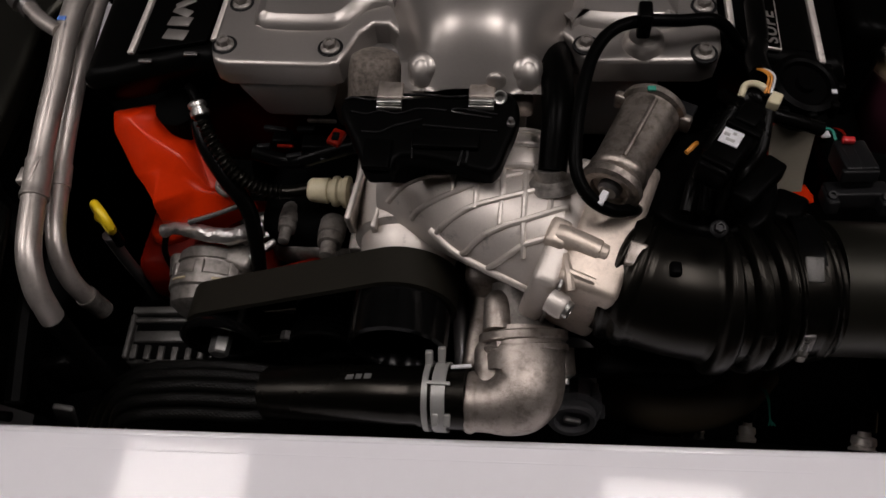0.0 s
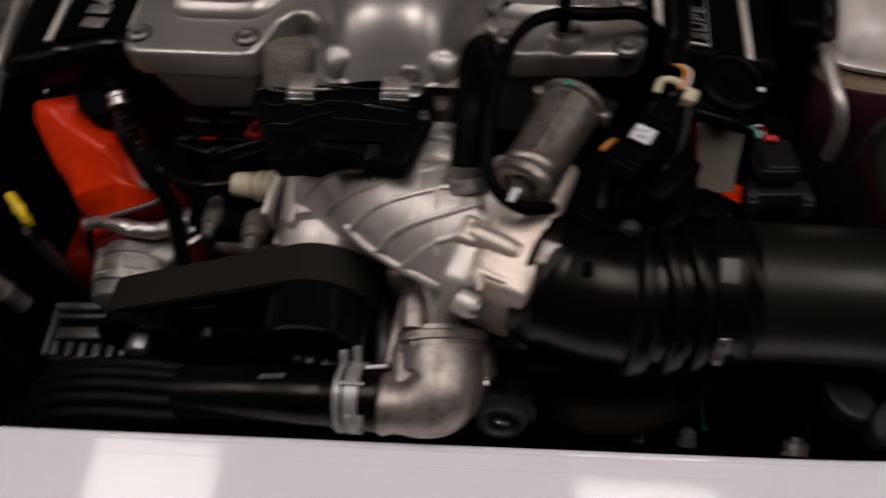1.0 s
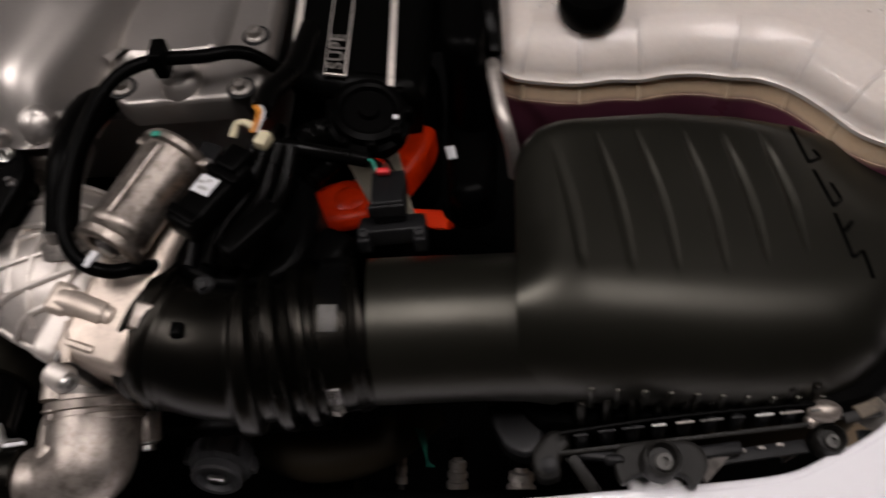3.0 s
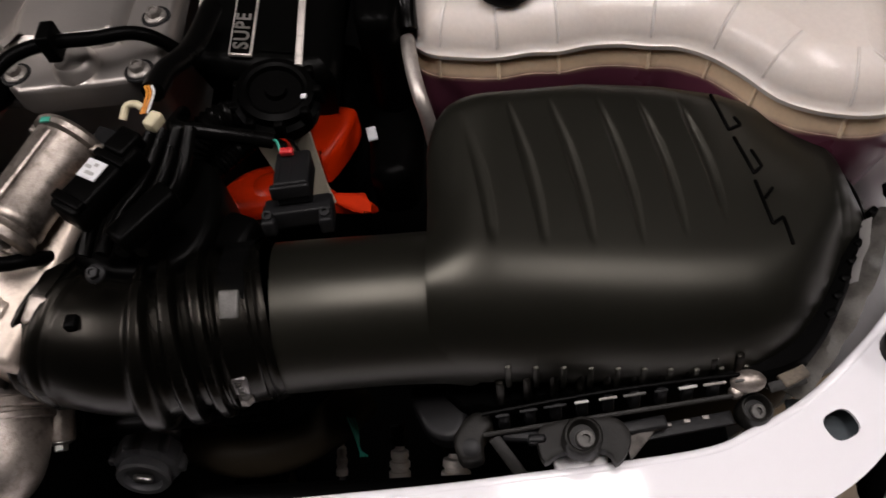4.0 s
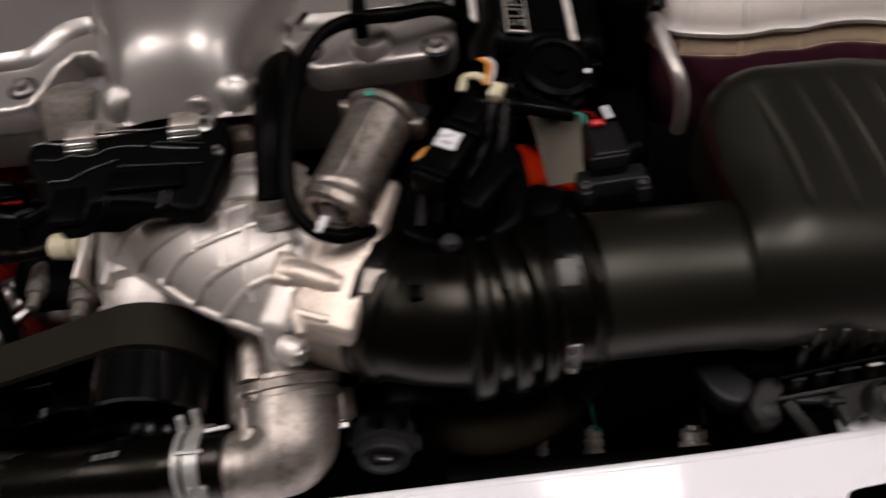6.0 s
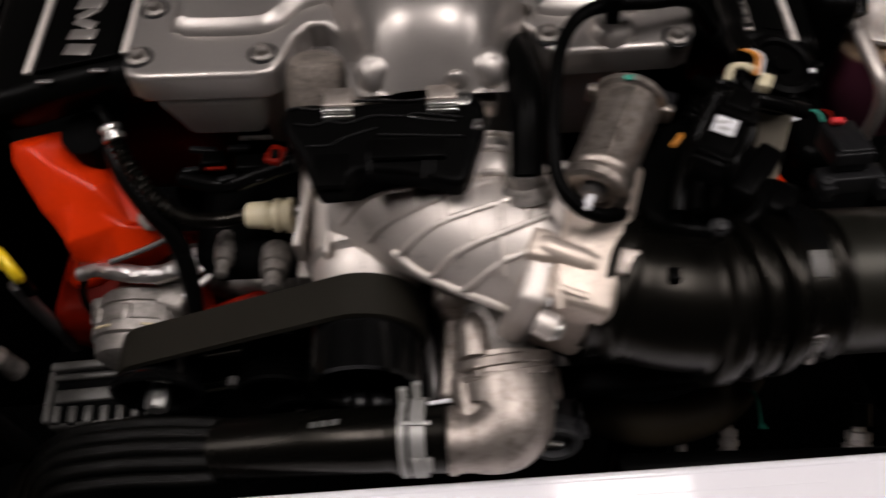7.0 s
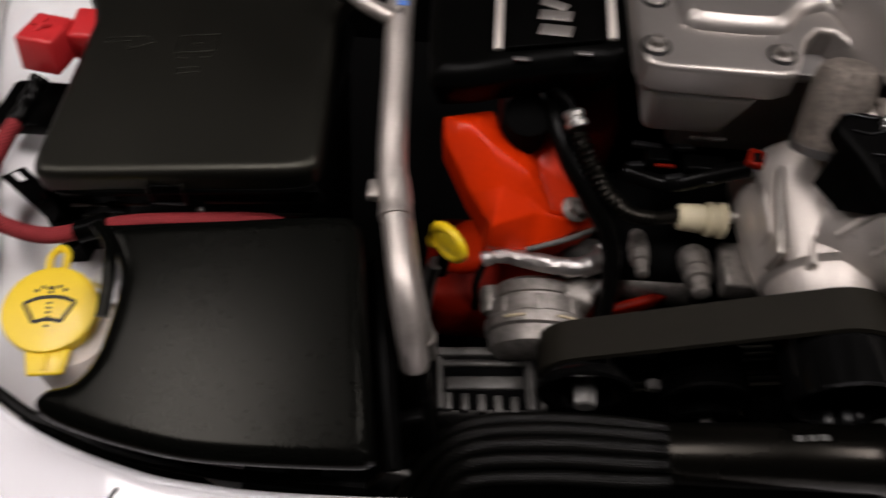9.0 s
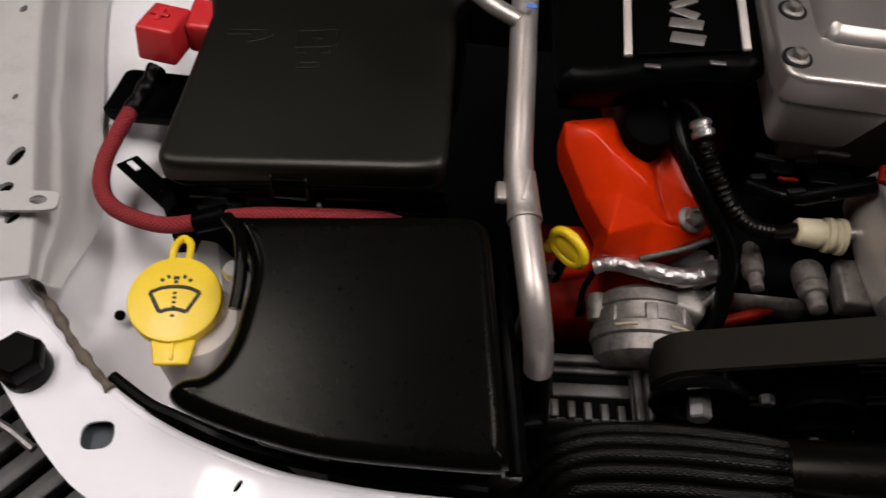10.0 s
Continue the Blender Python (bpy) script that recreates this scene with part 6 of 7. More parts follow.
part("collar", lathe((0.165, 0.292, 0.655), (0, 0.15, 1), [(0.006 * k, 0.028 if k % 2 else 0.025) for k in range(9)], 28), RUBBER, bh)
for at, r in (((0.276, 0.320, 0.605), 0.011), ((0.342, 0.270, 0.735), 0.013), ((0.222, 0.318, 0.630), 0.006)):
    cp = thing("brake_line_coupling", at, "small zinc coupling low in the bay", "coupling", "couplings")
    part("nut", lathe(at, (0.05, 0.85, 0.5), [(0, r), (0.006, r), (0.007, r * 0.8), (0.010, r * 0.8), (0.011, r * 0.95), (0.016, r * 0.95), (0.017, r * 0.75), (0.020, r * 0.75), (0.021, r * 0.85), (0.027, r * 0.8), (0.028, r * 0.45), (0.036, r * 0.4), (0.036, 0)], 14), CASTING, cp)
    part("stem", sweep([(at[0], at[1] + 0.004, at[2] + 0.002), (at[0], at[1] - 0.012, at[2] - 0.016), (at[0] + 0.006, at[1] - 0.016, at[2] - 0.09)], r * 0.5, 8), DARKSTEEL, cp)
    part("boot", sweep([(at[0] + 0.001, at[1] + 0.028, at[2] + 0.017), (at[0] + 0.002, at[1] + 0.045, at[2] + 0.026)], r * 0.8, 12, 3), RUBBER, cp, "black rubber boot")
solo("white_block", rbox((0.437, 0.2510, 0.858), (0.036, 0.022, 0.022), 0.003), WHITEIN, "small white block below the air box bracket", "block")
gw = thing("green_wires", (0.255, 0.31, 0.72), "thin green wires low beside the intake", "wire")
for k in range(3):
    part("strand", sweep([(0.25 + 0.003 * k, 0.335, 0.76), (0.257 + 0.002 * k, 0.32, 0.765 - 0.004 * k), (0.262, 0.305, 0.75), (0.262 + 0.003 * k, 0.300, 0.744)], 0.0009, 6), GREEN, gw)

# right wing: dark liner, cables
wl = thing("wing_liner", (0.66, 0.38, 0.84), "dark crumpled liner edge beside the air box", "liner")
def crumpled(line, wide, drop, seed, amp):
    """A creased strip of thin sheet hanging from a line towards the box."""
    path = smooth_path(line, 9)
    bm = bmesh.new()
    rows = []
    for i, p in enumerate(path):
        t = (path[min(i + 1, len(path) - 1)] - path[max(i - 1, 0)]).normalized()
        side = Vector((-t.y, t.x, 0))
        row = []
        for k in range(7):
            q = p + side * wide * k / 6 - Vector((0, 0, drop * (k / 6) ** 1.5))
            n = noise.noise(Vector((q.x * 60, q.y * 60, seed))) + 0.5 * abs(noise.noise(Vector((q.x * 150, q.y * 110, seed + 5))))
            row.append(bm.verts.new(q + Vector((0, 0, amp * n * (0.3 + k / 8))) + side * amp * 0.6 * n))
        rows.append(row)
    for a, b in zip(rows, rows[1:]):
        for k in range(6):
            bm.faces.new((a[k], a[k + 1], b[k + 1], b[k]))
    bmesh.ops.solidify(bm, geom=bm.faces[:], thickness=0.0012)
    return bm


EDGE = [(0.590, 0.286, 0.866), (0.612, 0.306, 0.867), (0.632, 0.329, 0.868), (0.652, 0.355, 0.870), (0.672, 0.388, 0.873), (0.690, 0.43, 0.876)]
part("outer_sheet", crumpled(EDGE, 0.020, 0.010, 1.0, 0.0060), LINER, wl, "crinkled grey sheet", 25)
part("inner_sheet", crumpled([(x - 0.018, y + 0.010, z - 0.004) for x, y, z in EDGE], 0.014, 0.022, 9.0, 0.0045), LINER, wl, "", 25)
part("stand_up_flap", crumpled([(0.640, 0.362, 0.892), (0.652, 0.385, 0.897), (0.662, 0.410, 0.898)], 0.010, 0.030, 4.0, 0.003), RAILW, wl, "pale upturned flap", 25)
part("foil_patch", rbox((0.584, 0.300, 0.880), (0.020, 0.013, 0.006), 0.002, Matrix.Rotation(radians(25), 4, "Z")), MUD, wl, "crinkled grey patch")
wc = thing("wing_cable", (0.70, 0.47, 0.88), "black cables clipped to the white wing", "cable")
part("cable", sweep([(0.70, 0.60, 0.90), (0.698, 0.52, 0.902), (0.690, 0.46, 0.902), (0.684, 0.43, 0.90)], 0.003, 8), RUBBER, wc)
part("cable", sweep([(0.675, 0.425, 0.905), (0.69, 0.430, 0.908), (0.71, 0.432, 0.908), (0.74, 0.44, 0.91)], 0.008, 10), RUBBER, wc)
for cx, cy in ((0.697, 0.483), (0.714, 0.470), (0.682, 0.426)):
    part("clip", rbox((cx, cy, 0.907), (0.022, 0.010, 0.010), 0.003, Matrix.Rotation(radians(20), 4, "Z")), BLACK, wc)

# ---- left valve cover ----
vl = thing("valve_cover", (-0.30, 0.45, 0.78), "glossy orange painted engine valve cover with a filler neck", "valve cover", "valve covers")
VP = dict(tl=(-0.355, 0.490, 0.934), l1=(-0.353, 0.474, 0.926), l2=(-0.331, 0.441, 0.903), l3=(-0.315, 0.427, 0.886), bl=(-0.314, 0.416, 0.865), bm=(-0.276, 0.413, 0.868), be=(-0.235, 0.432, 0.880),
          tip=(-0.225, 0.436, 0.888), rs=(-0.237, 0.446, 0.902), rt=(-0.269, 0.489, 0.920), n4=(-0.280, 0.495, 0.914), n3=(-0.289, 0.487, 0.912), n2=(-0.306, 0.484, 0.924), n1=(-0.310, 0.488, 0.930), tr=(-0.316, 0.500, 0.935),
          c0=(-0.334, 0.478, 0.940), c1=(-0.320, 0.467, 0.934), c2=(-0.313, 0.455, 0.923), c3=(-0.305, 0.444, 0.911), f0=(-0.312, 0.417, 0.892), f1=(-0.274, 0.434, 0.893), r1=(-0.277, 0.469, 0.909), b1=(-0.287, 0.454, 0.917), b2=(-0.291, 0.442, 0.906), d1=(-0.262, 0.437, 0.887))
bm = bmesh.new()
vv = {k: bm.verts.new(p) for k, p in VP.items()}
for fs in ("tl l1 c0", "l1 c1 c0", "l1 l2 c2 c1", "l2 c3 c2", "l2 l3 f0 c3", "tl c0 tr", "c0 n1 tr", "c0 c1 n2 n1", "c1 b1 n2", "c1 c2 b1", "n2 b1 r1", "c2 c3 b2 b1", "c3 f0 f1 b2", "n2 r1 n3",
           "n3 r1 n4", "n4 r1 rt", "r1 rs rt", "r1 b1 d1", "b1 b2 d1", "b2 f1 d1", "r1 d1 rs", "d1 f1 be tip", "d1 tip rs", "l3 bl f0", "bl bm f1 f0", "bm be f1"):
    bm.faces.new([vv[k] for k in fs.split()])
rim = "tl l1 l2 l3 bl bm be tip rs rt n4 n3 n2 n1 tr".split()
low = [bm.verts.new((VP[k][0], VP[k][1] + 0.004, VP[k][2] - 0.030)) for k in rim]
for k in range(len(rim)):
    q = (k + 1) % len(rim)
    bm.faces.new((vv[rim[k]], vv[rim[q]], low[q], low[k]))
bmesh.ops.recalc_face_normals(bm, faces=bm.faces[:])
bmesh.ops.bevel(bm, geom=bm.edges[:], offset=0.0034, segments=3, affect="EDGES", profile=0.5, clamp_overlap=True)
part("cover", bm, ORANGE, vl, "creased orange casting", 60)
part("lower_step", dome([(-0.349, 0.440), (-0.343, 0.462), (-0.326, 0.476), (-0.308, 0.470), (-0.302, 0.440), (-0.320, 0.424), (-0.340, 0.424)], 0.822, rounded(0.010, 0.05, 5), 4), ORANGE, vl)
# Flange and lower blocks take the darkened red in place of shade.
part("lower_flange", rbox((-0.186, 0.3955, 0.822), (0.060, 0.008, 0.016), 0.003, Matrix.Rotation(radians(20), 4, "Z")), ORANGEDARK, vl, "red lower flange with shade in its colour")
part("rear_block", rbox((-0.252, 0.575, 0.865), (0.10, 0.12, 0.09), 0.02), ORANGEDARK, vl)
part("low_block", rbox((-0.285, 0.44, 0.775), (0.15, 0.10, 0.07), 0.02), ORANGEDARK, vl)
part("gasket_rail", sweep([(-0.282, 0.411, 0.872), (-0.25, 0.420, 0.878), (-0.224, 0.430, 0.884)], 0.0024, 8), ALTGREY, vl, "grey cylinder head edge")
bolt(vl, (-0.245, 0.440, 0.893), (0.1, -0.35, 1), 0.0115, "flange", DULLCAST)
part("filler_opening", lathe((-0.290, 0.494, 0.915), (0, -0.2, 1), [(0, 0.019), (0.03, 0.019), (0.032, 0.016)], 24), VOID, vl, "filler neck painted near-black for shade")

# dipstick
dp = thing("oil_dipstick", (-0.345, 0.393, 0.86), "yellow plastic oil dipstick handle", "dipstick")
DN = Vector((-0.69, -0.70, 0.10)).normalized()
DC = Vector((-0.345, 0.391, 0.905))
DU = (Vector((0.7, -0.7, 0)) - DN * DN.dot(Vector((0.7, -0.7, 0)))).normalized()
DV = DN.cross(DU)
ring = [DC + 0.0150 * math.cos(a) * DU + 0.0125 * math.sin(a) * DV for a in (2 * math.pi * k / 12 for k in range(13))]
grip = part("grip", sweep(ring, 0.0040, 12, 4, caps=False), YELLOW, dp, "yellow oval grip")
part("web", sweep([DC - DU * 0.013 - DV * 0.003, DC + DU * 0.013 - DV * 0.003], 0.0085, 12, 3, flat=0.32, up=DN), YELLOW, grip)
part("heel", sweep([DC - DU * 0.010 - DV * 0.008, DC - DU * 0.015 - DV * 0.014], 0.0058, 12, 3), YELLOW, grip)
part("stem", lathe((-0.348, 0.392, 0.86), (0.05, 0, 1), [(0, 0.005), (0.03, 0.005)], 12), BLACK, dp)
part("tube", sweep([(-0.353, 0.391, 0.875), (-0.358, 0.395, 0.82), (-0.36, 0.40, 0.74)], 0.006, 10), DARKSTEEL, dp)

# ---- belt driven pump wrapped in foil ----
pm = thing("belt_driven_pump", (-0.265, 0.39, 0.78), "cast aluminium belt-driven pump with crumpled foil wrap", "pump")
PA = Vector((0.0, -0.94, -0.16)).normalized()
P0 = Vector((-0.265, 0.410, 0.818))
pbody = part("body", lathe(P0, PA, [(0, 0.026), (0.003, 0.034), (0.007, 0.0385), (0.017, 0.040), (0.018, 0.038), (0.020, 0.038), (0.021, 0.0405), (0.033, 0.0415), (0.035, 0.0435), (0.044, 0.0435), (0.046, 0.041), (0.058, 0.039), (0.064, 0.031)], 36), DULLCAST, pm, "stained cast body")
UPV = (Vector((0, 0, 1)) - PA * PA.z).normalized()
SDV = PA.cross(UPV)
for a0, a1 in ((0.25, 1.25), (-0.75, -0.35)):
    part("gasket", sweep([P0 + PA * 0.0395 + 0.0437 * (math.cos(a0 + (a1 - a0) * k / 6) * UPV - math.sin(a0 + (a1 - a0) * k / 6) * SDV) for k in range(7)], 0.0013, 8, 3), CREAM, pbody, "cream gasket edge")
for a in (-0.9, -0.1, 0.7):
    part("lug", rbox(P0 + PA * 0.030 + 0.0405 * (math.cos(a) * UPV - math.sin(a) * SDV), (0.010, 0.018, 0.005), 0.0015, basis(math.cos(a) * UPV - math.sin(a) * SDV, PA)), DULLCAST, pbody)
part("ear", lathe((-0.306, 0.404, 0.822), (0.1, -0.8, -0.2), [(0, 0.007), (0.003, 0.009), (0.022, 0.009), (0.024, 0.006), (0.024, 0)], 20), DULLCAST, pm)
part("housing_block", rbox((-0.238, 0.396, 0.836), (0.036, 0.030, 0.028), 0.006, Matrix.Rotation(radians(-20), 4, "Z")), DULLCAST, pm)
for fa, fb2 in (((-0.206, 0.420, 0.848), (-0.234, 0.404, 0.850)), ((-0.206, 0.412, 0.845), (-0.226, 0.390, 0.845)), ((-0.226, 0.410, 0.850), (-0.250, 0.402, 0.852)), ((-0.205, 0.437, 0.848), (-0.222, 0.428, 0.856))):
    bar(pm, "foil_fold", fa, fb2, 0.0065, 0.010, FOIL, (0.3, -0.3, 1), 0.0024)
bm = sweep([(-0.314, 0.412, 0.852), (-0.300, 0.413, 0.858), (-0.280, 0.407, 0.864), (-0.256, 0.402, 0.866), (-0.236, 0.405, 0.864), (-0.216, 0.418, 0.860)], lambda s: 0.0062 + 0.0016 * ease(s * 1.4), 18, 18)
for v in bm.verts:
    v.co += 0.0012 * noise.noise_vector(v.co * 120) + 0.0006 * noise.noise_vector(v.co * 500)
part("foil_wrap", bm, FOIL, pm, "crumpled bright foil", 20)
part("cable_tie", sweep([(-0.312, 0.412, 0.85), (-0.318, 0.402, 0.83), (-0.316, 0.395, 0.80)], 0.003, 8), RUBBER, pm)

# alternator below
al = thing("alternator", (-0.30, 0.325, 0.72), "grey cast alternator with slotted end", "alternator")
part("case", rbox((-0.302, 0.330, 0.770), (0.088, 0.055, 0.05), 0.005, Matrix.Rotation(radians(4), 4, "Z")), ALTGREY, al)
AR = Matrix.Rotation(radians(4), 4, "Z")
part("recess", rbox((-0.306, 0.325, 0.7955), (0.066, 0.040, 0.003), 0.001, AR), VOID, al, "window recess painted near-black for shade")
for fx, fy, sx, sy, up in ((-0.302, 0.3535, 0.088, 0.008, 0.800), (-0.304, 0.3435, 0.080, 0.005, 0.798), (-0.3425, 0.324, 0.005, 0.046, 0.799), (-0.2680, 0.327, 0.007, 0.046, 0.800), (-0.2585, 0.328, 0.005, 0.044, 0.798)):
    part("frame_bar", rbox((fx, fy, up), (sx, sy, 0.008), 0.002, AR), ALTGREY, al)
part("cross_plate", rbox((-0.306, 0.327, 0.797), (0.064, 0.012, 0.006), 0.002, AR), ALTGREY, al)
for k in range(5):
    part("fin", rbox((-0.335 + 0.0135 * k, 0.3095, 0.796), (0.0065, 0.015, 0.007), 0.0015, AR), ALTGREY, al)
part("winding", rbox((-0.31, 0.308, 0.788), (0.05, 0.012, 0.008), 0.002), AMBER, al, "copper winding glimpse")

# ---- breather hose with ivory connector ----
br = thing("breather_hose", (-0.21, 0.44, 0.88), "black corrugated breather hose with ivory quick connector", "hose")
path = [(-0.260, 0.478, 0.964), (-0.255, 0.464, 0.957), (-0.243, 0.447, 0.942), (-0.227, 0.432, 0.926), (-0.208, 0.426, 0.911), (-0.186, 0.429, 0.902), (-0.163, 0.437, 0.898)]
part("corrugated", sweep(path, lambda s: 0.0058 + (0.0010 * math.sin(s * 190) if s < 0.80 else 0.0), 14, 36), BOOTRUBBER, br)
part("collar", lathe((-0.2605, 0.4765, 0.966), (0.32, -0.72, -0.45), [(0, 0.006), (0.002, 0.0082), (0.005, 0.0082), (0.006, 0.0068), (0.008, 0.0068), (0.009, 0.0086), (0.013, 0.0086), (0.014, 0.0070)], 20), STEEL, br, "bright crimp collar")
part("nipple", sweep([(-0.272, 0.494, 0.966), (-0.266, 0.486, 0.969), (-0.260, 0.477, 0.966)], 0.004, 10, 4), BLACK, br)
part("connector", lathe((-0.166, 0.436, 0.8975), (1, -0.03, 0.0), [(0, 0.009), (0.002, 0.0108), (0.018, 0.0118), (0.019, 0.0102), (0.022, 0.0102), (0.023, 0.0138), (0.027, 0.0142), (0.029, 0.0122), (0.032, 0.0122), (0.033, 0.0146), (0.037, 0.0146), (0.038, 0.008)], 24), IVORY, br, "ivory quick connector")
part("barb", lathe((-0.128, 0.438, 0.899), (1, 0, 0), [(0, 0.005), (0.02, 0.005)], 12), STEEL, br)
lv = thing("sensor_cable", (-0.22, 0.44, 0.86), "black cable running down beside the breather hose", "cable")
part("cable", sweep([(-0.272, 0.53, 0.945), (-0.268, 0.487, 0.945), (-0.257, 0.456, 0.934), (-0.238, 0.432, 0.916), (-0.220, 0.415, 0.893), (-0.214, 0.390, 0.862), (-0.216, 0.365, 0.82)], lambda s: 0.0095 - 0.003 * s, 14), RUBBER, lv)
part("cable", sweep([(-0.215, 0.455, 0.925), (-0.18, 0.45, 0.92), (-0.15, 0.452, 0.93), (-0.12, 0.455, 0.94)], 0.007, 12), RUBBER, lv)
part("plug", rbox((-0.152, 0.460, 0.932), (0.034, 0.016, 0.012), 0.003), BLACK, lv)
part("plug", rbox((-0.188, 0.466, 0.930), (0.018, 0.014, 0.014), 0.002), BLACK, lv)
for q, (px, py, pz, sx) in enumerate(((-0.196, 0.474, 0.935, 0.022), (-0.168, 0.474, 0.936, 0.016), (-0.205, 0.458, 0.930, 0.012), (-0.176, 0.450, 0.928, 0.014), (-0.146, 0.448, 0.930, 0.012))):
    part("latch", rbox((px, py, pz), (sx, 0.005, 0.005), 0.001, Matrix.Rotation(radians(-6 + 7 * q), 4, "Z")), DARKGREY, lv)
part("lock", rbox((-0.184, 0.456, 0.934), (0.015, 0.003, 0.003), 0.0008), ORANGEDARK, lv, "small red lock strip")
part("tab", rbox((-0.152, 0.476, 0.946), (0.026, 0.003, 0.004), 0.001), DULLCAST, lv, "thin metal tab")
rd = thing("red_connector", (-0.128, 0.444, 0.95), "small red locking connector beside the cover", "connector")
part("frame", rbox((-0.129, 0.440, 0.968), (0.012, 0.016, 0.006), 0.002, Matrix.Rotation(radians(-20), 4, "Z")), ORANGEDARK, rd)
part("core", rbox((-0.129, 0.439, 0.971), (0.006, 0.008, 0.003), 0.001), VOID, rd)

# ---- air conditioning pipes ----
p1 = thing("refrigerant_pipe", (-0.39, 0.42, 0.80), "bare aluminium refrigerant pipe with a branch and joint collar", "pipe", "refrigerant pipes")
main = part("tube", sweep([(-0.390, 0.80, 1.0), (-0.394, 0.62, 0.990), (-0.3955, 0.552, 0.983), (-0.3935, 0.500, 0.971), (-0.3925, 0.462, 0.9625), (-0.3905, 0.421, 0.953), (-0.3835, 0.3765, 0.9475), (-0.3755, 0.333, 0.9395), (-0.3690, 0.309, 0.9225), (-0.3650, 0.299, 0.904), (-0.3635, 0.295, 0.893)], 0.0103, 22, 10), TUBING, p1)
# Lower pipe end is coloured black where the tube runs into shade.
part("shaded_pipe_end", sweep([(-0.3636, 0.2952, 0.8945), (-0.3612, 0.2905, 0.868), (-0.358, 0.285, 0.845), (-0.352, 0.279, 0.80)], 0.0106, 18, 6), RUBBER, p1, "lower pipe end, black to stand for shade")
part("joint_collar", sweep([(-0.3896, 0.4155, 0.9527), (-0.3862, 0.3965, 0.9500), (-0.3838, 0.3795, 0.9480)], lambda s: 0.0114 + 0.0008 * (s > 0.82), 20, 5), TUBING, main)
part("collar_seam", rbox((-0.3852, 0.4005, 0.9618), (0.0035, 0.024, 0.0016), 0.0006, Matrix.Rotation(radians(-8), 4, "Z") @ Matrix.Rotation(radians(8), 4, "X")), TUBING, main)
part("bracket_ear", rbox((-0.4015, 0.402, 0.948), (0.008, 0.016, 0.008), 0.002), TUBING, main)
part("branch", sweep([(-0.437, 0.565, 0.988), (-0.420, 0.550, 0.987), (-0.399, 0.537, 0.986)], 0.0070, 14), TUBING, main)
part("service_port", lathe((-0.437, 0.565, 0.982), (-0.6, 0.5, 0.35), [(0, 0.009), (0.012, 0.009), (0.013, 0.012), (0.022, 0.012), (0.024, 0.009), (0.024, 0)], 18), DARKSTEEL, p1, "dark service port")
part("paint_mark", rbox((-0.392, 0.541, 0.9985), (0.008, 0.005, 0.001), 0.0004), BLUE, p1, "blue paint mark")
p2 = thing("refrigerant_pipe", (-0.36, 0.42, 0.78), "bare aluminium refrigerant pipe running behind the first", "pipe", "refrigerant pipes")
part("tube", sweep([(-0.390, 0.80, 0.985), (-0.393, 0.64, 0.968), (-0.3935, 0.571, 0.958), (-0.3917, 0.5254, 0.951), (-0.3906, 0.481, 0.9397), (-0.3878, 0.438, 0.929), (-0.3808, 0.3978, 0.9235), (-0.3742, 0.3652, 0.9180), (-0.3690, 0.3460, 0.9055), (-0.3637, 0.3350, 0.8875), (-0.3595, 0.3319, 0.8674), (-0.3567, 0.3333, 0.840)], 0.0086, 20, 10), TUBING, p2)
part("joint_collar", sweep([(-0.3868, 0.430, 0.9275), (-0.3825, 0.407, 0.9245)], 0.0096, 20, 3), TUBING, p2)
part("fitting", lathe((-0.3592, 0.3320, 0.866), (0.12, 0.03, -0.9), [(0, 0.0098), (0.006, 0.0102), (0.008, 0.0092), (0.03, 0.0092)], 16), DULLCAST, p2)
ex = thing("expansion_bracket", (-0.365, 0.275, 0.80), "black steel pipe bracket with pale tab", "bracket")
part("plate", rbox((-0.368, 0.268, 0.835), (0.03, 0.012, 0.06), 0.004, Matrix.Rotation(radians(15), 4, "Z")), BLACK, ex)
part("tab", rbox((-0.378, 0.242, 0.80), (0.018, 0.006, 0.05), 0.002, Matrix.Rotation(radians(20), 4, "Y")), ALTGREY, ex, "pale grey tab")

# ---- fuse box ----
fb = thing("fuse_box", (-0.53, 0.48, 0.85), "black plastic fuse box with a closed lid", "fuse box")
fz = lambda x, y: 0.958 + 0.13 * (x + 0.44)
flid = part("lid", dome([(-0.652, 0.62), (-0.6525, 0.57), (-0.654, 0.48), (-0.6555, 0.435), (-0.6545, 0.418), (-0.648, 0.410), (-0.634, 0.407), (-0.60, 0.4068), (-0.50, 0.4075), (-0.465, 0.408), (-0.449, 0.411), (-0.4425, 0.419), (-0.4415, 0.435), (-0.443, 0.49), (-0.446, 0.58), (-0.447, 0.62)], fz, rounded(0.008, 0.022, 5), 4), BLACKTOP, fb, "grained black lid", 50)
fbase = part("base", dome([(-0.646, 0.62), (-0.648, 0.425), (-0.638, 0.414), (-0.458, 0.415), (-0.447, 0.422), (-0.451, 0.62)], lambda x, y: 0.935 + 0.13 * (x + 0.44), [(0.012, 0.34), (0.006, 0.10), (0.004, 0.03), (0.004, 0.012), (0, 0.010), (0, 0)], 4), BLACK, fb)
part("lid_skirt", sweep([(-0.644, 0.42, 0.909), (-0.632, 0.408, 0.911), (-0.53, 0.408, 0.924), (-0.458, 0.409, 0.933), (-0.446, 0.416, 0.935)], 0.003, 8, 6), BLACK, flid)
cl2 = part("latch", rbox((-0.555, 0.4075, 0.918), (0.024, 0.004, 0.022), 0.001, Matrix.Rotation(radians(5), 4, "Z")), BLACK, fb)
